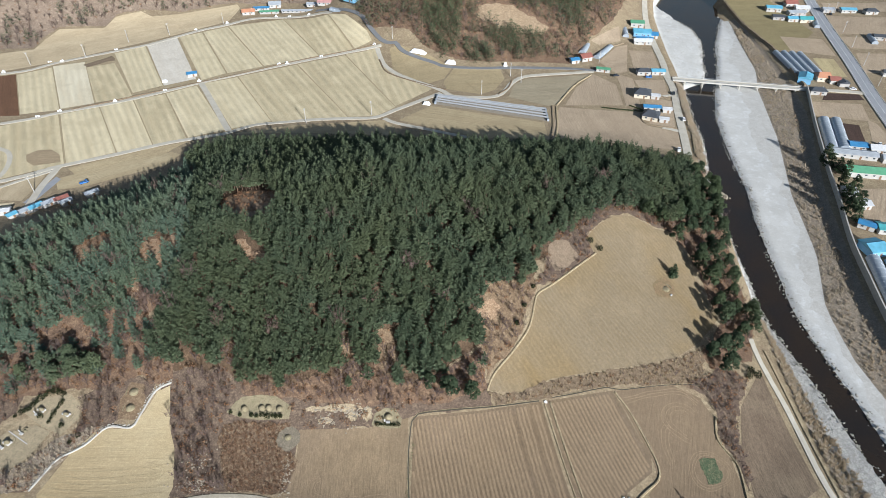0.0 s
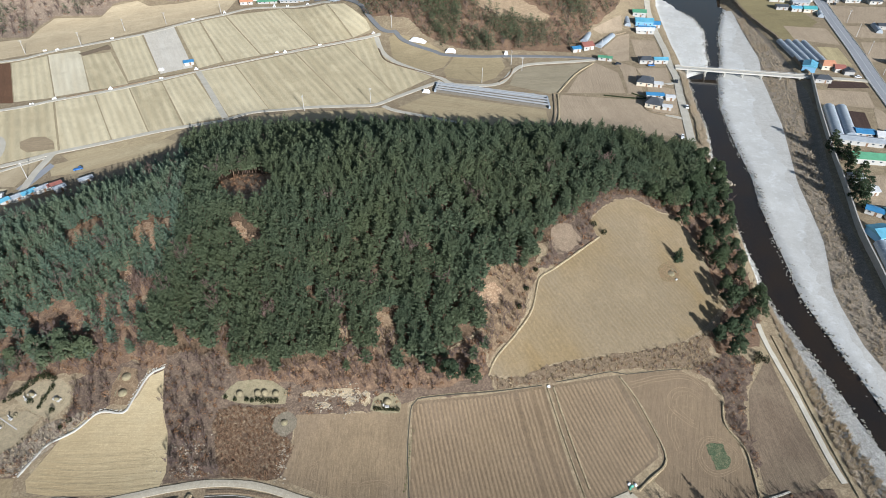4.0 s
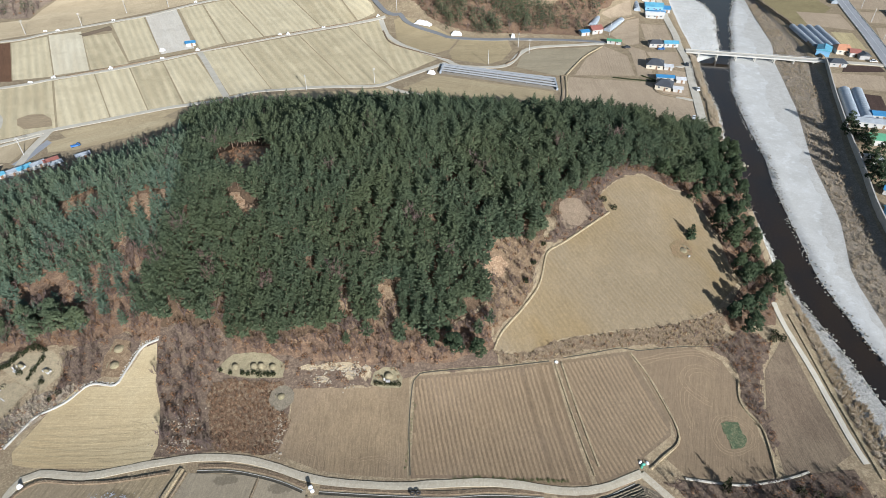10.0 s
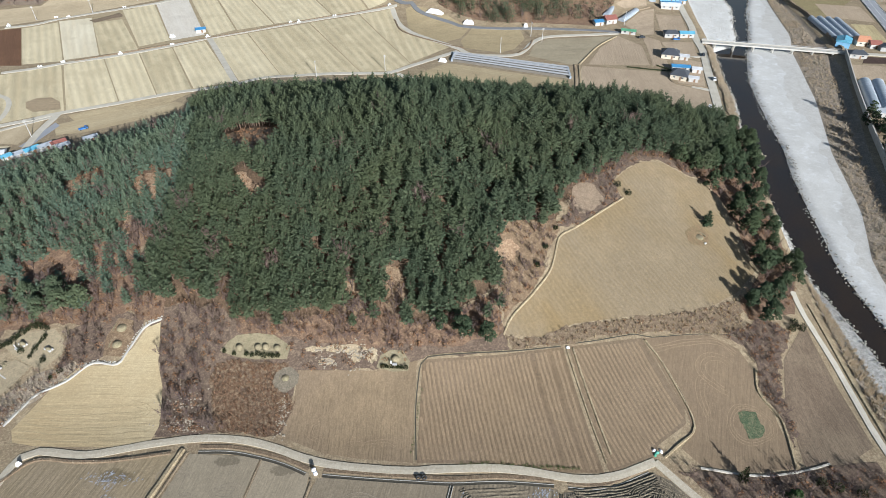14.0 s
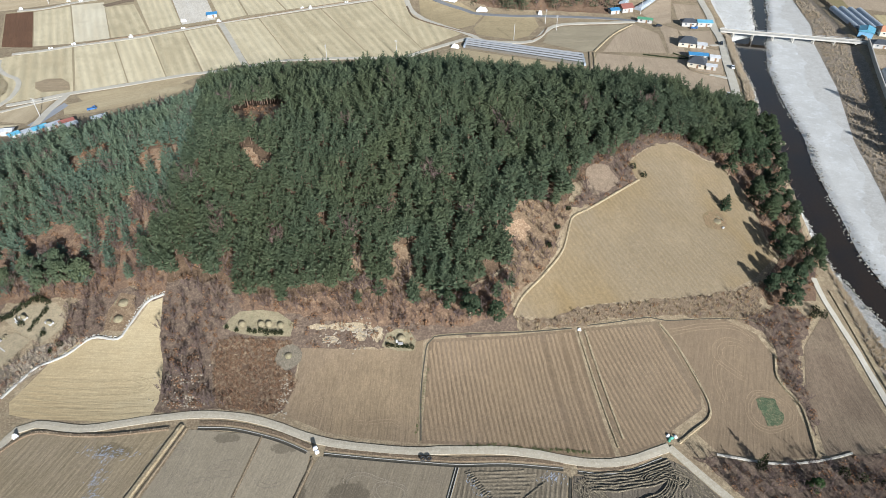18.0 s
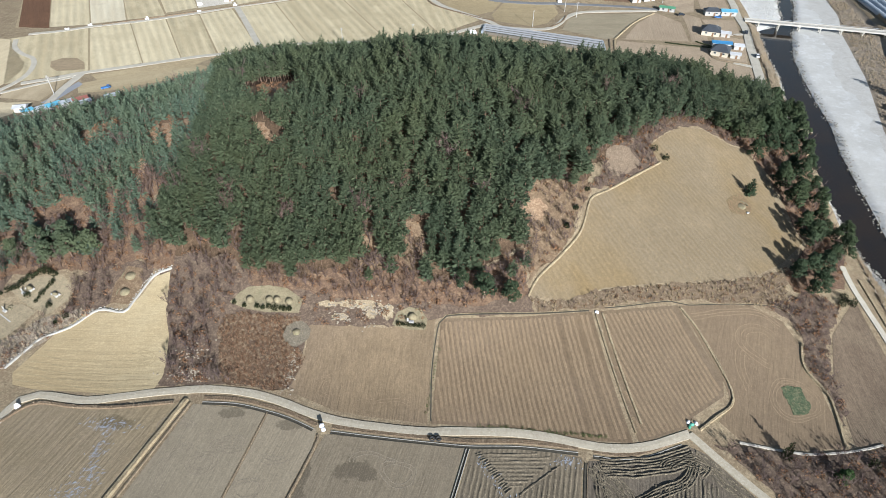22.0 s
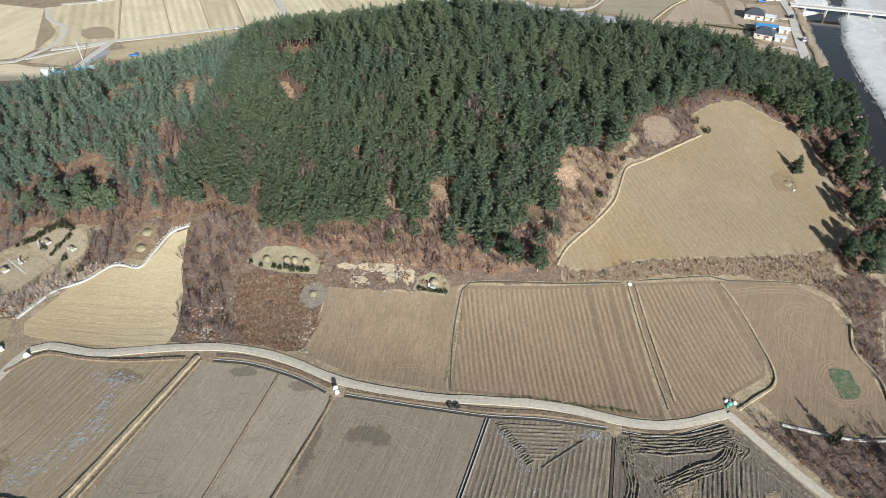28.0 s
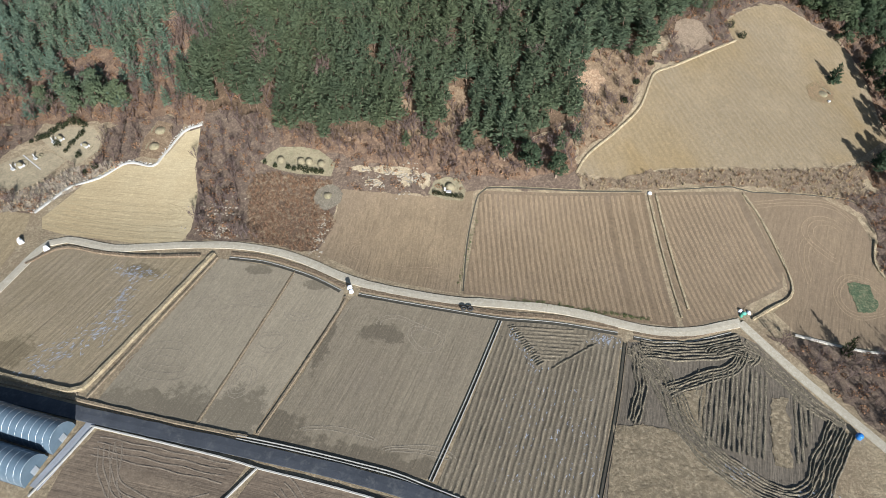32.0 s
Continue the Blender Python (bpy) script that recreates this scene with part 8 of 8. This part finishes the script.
def house(x, y, l, w, h, turn, roof, wall, what="house", hip=0.0):
    """A small building with a gabled or hipped roof, a door and windows."""
    top = tagged(new("house" if what == "house" else "shed"), f"{wall} walled {what} with a {roof} sheet roof", "house" if what == "house" else "shed")
    top.matrix_basis = pose(x, y, max(0.0, gz(x, y)) - 0.1, 0, 0, turn)
    part("wall", block("wall", (l, w, h), WALLS[wall], 0.03), top)
    o, rise = 0.5, w * (0.26 if what == "house" else 0.16)
    a, b, ridge = l / 2 + o, w / 2 + o, l / 2 + o - hip * (l / 2)
    v = [(-a, -b, h - 0.1), (a, -b, h - 0.1), (a, b, h - 0.1), (-a, b, h - 0.1), (-ridge, 0, h + rise), (ridge, 0, h + rise)]
    v += [(p[0], p[1], p[2] - 0.18) for p in v[:4]]
    part("roof", mesh_of("roof", v, [(0, 1, 5, 4), (2, 3, 4, 5), (1, 2, 5), (3, 0, 4), (0, 6, 7, 1), (1, 7, 8, 2), (2, 8, 9, 3), (3, 9, 6, 0), (9, 8, 7, 6)], ROOFS[roof]), top, f"{roof} sheet roof")
    part("ridge_cap", block("ridge_cap", (ridge * 2, 0.3, 0.12), ROOFS[roof], 0.02), top, "", pose(0, 0, h + rise - 0.04))
    part("door", block("door", (1.0, 0.1, 2.0), M_DOOR, 0.01), top, "", pose(l * 0.12, -w / 2 - 0.02, 0.1))
    n = max(1, int(l / 3.5))
    for k in range(n):
        px = -l / 2 + l * (k + 0.5) / n
        if abs(px - l * 0.12) > 1.1:
            win = part("window", block("window", (1.3, 0.12, 1.0), M_HOOP, 0.01), top, "", pose(px, -w / 2 - 0.02, h * 0.42))
            part("pane", block("pane", (1.1, 0.04, 0.8), M_PANE, 0.005), win, "", pose(0, -0.06, 0.1))
    if what == "house" and l > 7:
        part("chimney", block("chimney", (0.5, 0.5, 1.1), WALLS["grey"]), top, "", pose(l * 0.3, w * 0.2, h + rise * 0.4))


for row in ((-165, 528, 10, 6, 2.8, 12, "orange", "white"), (-156, 537, 13, 4, 2.6, 8, "bright blue", "white", "shed"), (-146, 545, 10, 7, 3, 10, "grey", "white"), (-148, 530.5, 16, 3.5, 2.2, 8, "green", "grey", "shed"), (-124, 530, 26, 3, 2.2, 2, "grey", "grey", "shed"), (-100, 531, 11, 6, 3, -4, "pink", "white"), (-112, 538, 9, 5, 2.6, 0, "grey", "white", "shed"), (-74, 514, 12, 9, 4, -40, "bright blue", "blue", "shed"),
            (102.4, 428, 8, 7, 3.2, 20, "red", "white"), (94, 423.5, 6, 5, 2.8, 15, "bright blue", "white", "shed"), (112, 409.5, 9, 3.5, 2.6, -15, "green", "white", "shed"), (139, 405.5, 9, 5.5, 3.0, -2, "dark grey", "white", "house", 0.5), (149, 405.5, 9, 5, 3.0, -2, "pale blue", "white", "shed"),
            (129.5, 371, 10, 9, 3, -15, "dark grey", "cream", "house", 0.7), (137, 367, 5, 4, 2.6, -15, "white", "white", "shed"), (130.5, 351, 10, 4, 2.6, -8, "bright blue", "white", "shed"), (127, 340, 9, 9, 3, -25, "dark grey", "cream", "house", 0.7), (133.5, 335, 5, 3.5, 2.5, -15, "white", "white", "shed"), (139, 348, 5, 4, 2.5, -10, "white", "white", "shed"),
            (154.5, 490, 10, 7, 4, -8, "green", "white", "shed"), (155, 475, 13, 9, 4, -8, "pale blue", "blue", "shed"), (164, 474, 6, 8, 3, -8, "bright blue", "white", "shed"), (152, 460, 13, 5, 3, -5, "white", "white"), (155, 466, 12, 4, 2.6, -5, "bright blue", "white", "shed"),
            (245.5, 393.5, 10, 8, 4, 60, "pale blue", "blue", "shed"), (259, 396, 9, 8, 3.4, -10, "orange", "cream", "house", 0.4), (264, 391, 6, 6, 3, -10, "red", "white"), (245, 374.5, 10, 6, 3, -8, "dark grey", "grey", "house", 0.6), (268, 386, 5, 6, 3, 80, "dark grey", "grey", "shed"),
            (284, 537, 12, 7, 3.6, -10, "pale blue", "white", "shed"), (304, 549, 10, 7, 3.4, 0, "red", "white"), (309, 538, 11, 6, 3, -5, "white", "white"), (280, 517, 9, 6, 3, -10, "dark grey", "grey", "shed"), (290, 513, 8, 6, 3, -5, "pale blue", "white", "shed"), (300, 511, 10, 6, 3, -5, "teal", "cream"), (300, 528, 14, 6, 3, 0, "grey", "grey", "shed"),
            (346, 533, 12, 6, 3, -5, "pale blue", "white", "shed"), (330, 535, 9, 6, 3, -5, "grey", "grey", "shed"), (362, 527, 10, 6, 3, -5, "dark grey", "white", "house", 0.5), (340, 470, 12, 6, 3, -15, "dark grey", "grey", "shed"), (309, 402, 11, 5, 3, -12, "dark grey", "white"), (322, 404, 9, 5, 3, -12, "dark grey", "grey", "shed"),
            (233.5, 303, 9, 6, 3, -12, "bright blue", "white", "shed"), (243, 299, 9, 6, 3, -12, "white", "white"), (227, 294, 22, 6, 3, -14, "grey", "white", "shed"), (244, 288, 9, 5, 3, -14, "grey", "white"), (226, 274.5, 27, 7, 3.4, -10, "green", "white", "house"), (205, 257, 5, 7, 2.8, 5, "grey", "white", "shed"), (206.5, 246, 5, 6, 2.8, 5, "white", "white", "shed"), (199, 229, 7, 4.5, 2.8, -35, "bright blue", "white", "shed"), (207, 226, 9, 6, 3, -10, "teal", "white", "shed"), (192, 211.5, 8, 9, 3.6, 10, "pale blue", "blue", "shed"),
            (-173, 402, 6, 4, 2.6, 22, "bright blue", "white", "shed"), (-203, 240, 5, 3.4, 2.4, 50, "grey", "grey", "shed"), (-199, 244, 6, 3.6, 2.4, 52, "pale blue", "grey", "shed"), (-194.5, 247.5, 6, 3.4, 2.4, 48, "grey", "white", "shed"), (-190, 251, 6, 3, 2.4, 42, "red", "grey", "shed"), (-186, 248, 5, 3, 2.6, 45, "grey", "grey", "shed"), (-177, 256, 6, 3, 2.4, 40, "grey", "grey", "shed"), (-212, 240, 5, 3.6, 2.6, 15, "white", "white", "shed"), (-206, 236, 4, 3, 2.4, 55, "pale blue", "white", "shed")):
    house(*row)

# ---- garden edges in the hamlet ----
for line, m, label in (([(131, 380), (136, 374.5), (146, 366)], M_DIKE2, "low earth edge of a house garden"), ([(133, 352), (123, 345), (121.5, 334), (128, 329.5), (139, 326)], M_DIKE2, "hedge bank round a house garden"), ([(118, 357), (125, 349), (112, 351), (100, 354)], M_HEDGE, "dark low hedge along a field"), ([(72, 357), (88, 386), (103, 404)], M_DIKE, "dry grass field edge"), ([(62, 311), (66, 330), (69, 356)], M_DIKE2, "earth bank beside a farm track"), ([(64.5, 311), (68.5, 330), (71.5, 355)], M_DIKE, "dry grass bank beside a farm track"), ([(112, 430), (121, 446), (137, 458)], M_DIKE2, "dark bank around a ploughed plot"), ([(-46, 428), (-38, 407), (-14, 389), (2, 380)], M_VERGE, "brown weedy verge of a farm lane"), ([(36, 372.5), (43, 382), (47, 394)], M_VERGE, "brown weedy verge of a farm lane"), ([(-232, 350), (-184, 379), (-140, 406), (-92, 436), (-50, 451)], M_VERGE, "brown weedy ditch bank beside a lane")):
    bank("verge", line, 1.6, 0.5, m, label, "verge", 0.4, seed=int(line[0][0]))
for a, b in (((152, 372), (140, 369.5)), ((147.5, 352), (137, 351.5)), ((141, 322), (131, 327.5))):
    ribbon("driveway", [a, b], 2.6, 0.16, M_LANE, "short pale concrete drive to a house")

# ---- poles ----
M_POLE = plain("concrete_pole", (0.46, 0.45, 0.43), (0.38, 0.37, 0.35), 1.0, 0.8)
_pole = mesh_of("shaft", *tube([(0, 0, -0.3), (0, 0, 9.5)], [0.2, 0.12], 8), M_POLE, True)
_arm = block("crossarm", (1.8, 0.12, 0.12), M_POLE, 0.01)
_insu = mesh_of("insulator", *tube([(0, 0, 0), (0, 0, 0.12), (0, 0, 0.25)], [0.07, 0.09, 0.04], 6), M_GRANITE)
for k, (x, y) in enumerate(((-208.5, 259.4), (-43.9, 343.6), (-82.5, 333.1), (-179.7, 504), (-242, 464.6), (-262.5, 436.5), (-294.9, 421), (25.1, 372.9), (46.4, 401.3), (52.7, 391), (-216, 480.1), (-37.7, 451.8), (112, 424), (324.7, 527), (334.2, 531), (317.6, 484), (309.4, 454), (300.1, 420), (291, 385))):
    top = tagged(new("utility_pole"), "tall grey concrete utility pole beside the road", "pole", "utility poles")
    top.matrix_basis = pose(x, y, gz(x, y), 0, 0, 37 * k)
    part("shaft", _pole, top)
    for z in (8.4, 9.1):
        arm = part("crossarm", _arm, top, "", pose(0, 0, z))
        for u in (-0.75, 0.75):
            part("insulator", _insu, arm, "", pose(u, 0, 0.12))

# ---- parked vehicles ----
M_CAR = {"white": plain("white_paint", (0.78, 0.78, 0.78), (0.74, 0.74, 0.74), 2.0, 0.25), "dark": plain("dark_paint", (0.04, 0.045, 0.055), None, 2.0, 0.25), "silver": plain("silver_paint", (0.45, 0.46, 0.48), None, 2.0, 0.25), "blue": plain("blue_paint", (0.06, 0.2, 0.5), None, 2.0, 0.25)}
_wheel = mesh_of("wheel", [(a, y, b) for y in (-0.1, 0.1) for a, b in [(0.32 * math.cos(u * 0.628), 0.32 + 0.32 * math.sin(u * 0.628)) for u in range(10)]], [tuple(range(10)), tuple(range(19, 9, -1))] + [(s, (s + 1) % 10, (s + 1) % 10 + 10, s + 10) for s in range(10)], M_TYRE)


def car(x, y, turn, colour, truck=False):
    top = tagged(new("truck" if truck else "car"), f"{colour} parked {'farm truck' if truck else 'car'} beside farm buildings", "truck" if truck else "car")
    top.matrix_basis = pose(x, y, gz(x, y) + 0.3, 0, 0, turn)
    part("body", block("body", (4.4, 1.75, 0.6), M_CAR[colour], 0.12), top, "", pose(0, 0, 0.3))
    part("cabin", block("cabin", (1.5 if truck else 2.4, 1.55, 0.6), M_PANE, 0.18), top, "", pose(1.2 if truck else -0.2, 0, 0.88))
    part("cabin_roof", block("cabin_roof", (1.2 if truck else 1.8, 1.4, 0.06), M_CAR[colour], 0.02), top, "", pose(1.2 if truck else -0.2, 0, 1.46))
    for u in (-1.4, 1.4):
        for v in (-0.8, 0.8):
            part("wheel", _wheel, top, "", pose(u, v, 0))


car(146, 336.5, 80, "white")
car(150.5, 372.5, 75, "dark")
car(131.5, 298, 75, "white", True)
car(141, 398.5, 0, "blue", True)
car(300, 520, 20, "white")
car(296, 524, 10, "silver")
car(271, 379.5, -10, "white")
car(248, 305, 80, "white", True)
car(239, 304, 80, "silver")
car(-187, 268, 35, "blue", True)
car(329, 527, 75, "dark")
car(119, 401, 10, "dark")

# ---- highway markings ----
_hw = [(334.4, 592.9), (328.5, 565.2), (307.8, 483.3), (294.1, 426.5), (280.4, 374.8), (272.7, 342.7), (265.3, 311.1)]
M_LINE = plain("road_paint", (0.72, 0.72, 0.70), (0.6, 0.6, 0.58), 1.0, 0.6)
for off in (-4.0, 0.0, 4.0):
    line = sides(curve_points(_hw, 3.0), off, 0)[0]
    a, b = sides(line, 0.12, 0.12)
    v = [(x, y, gz(x, y) + 0.42) for p in zip(a, b) for x, y in p]
    tagged(new("lane_line", mesh_of("lane_line", v, [(2 * k, 2 * k + 1, 2 * k + 3, 2 * k + 2) for k in range(len(line) - 1)], M_LINE)), "white painted line on the highway", "road marking", kind="structure")
bank("guard_kerb", sides(curve_points(_hw, 8.0), 4.8, 0)[0], 0.5, 0.5, M_CURB, "pale concrete kerb along the highway", "kerb", 0.8)
bank("guard_kerb", sides(curve_points(_hw, 8.0), -4.8, 0)[0], 0.5, 0.5, M_CURB, "pale concrete kerb along the highway", "kerb", 0.8)
bank("field_kerb", [(140, 296), (146, 320), (151, 346.5), (157.5, 379)], 0.8, 0.6, M_DIKE, "grassy shoulder of the bank road", "verge", 0.5)
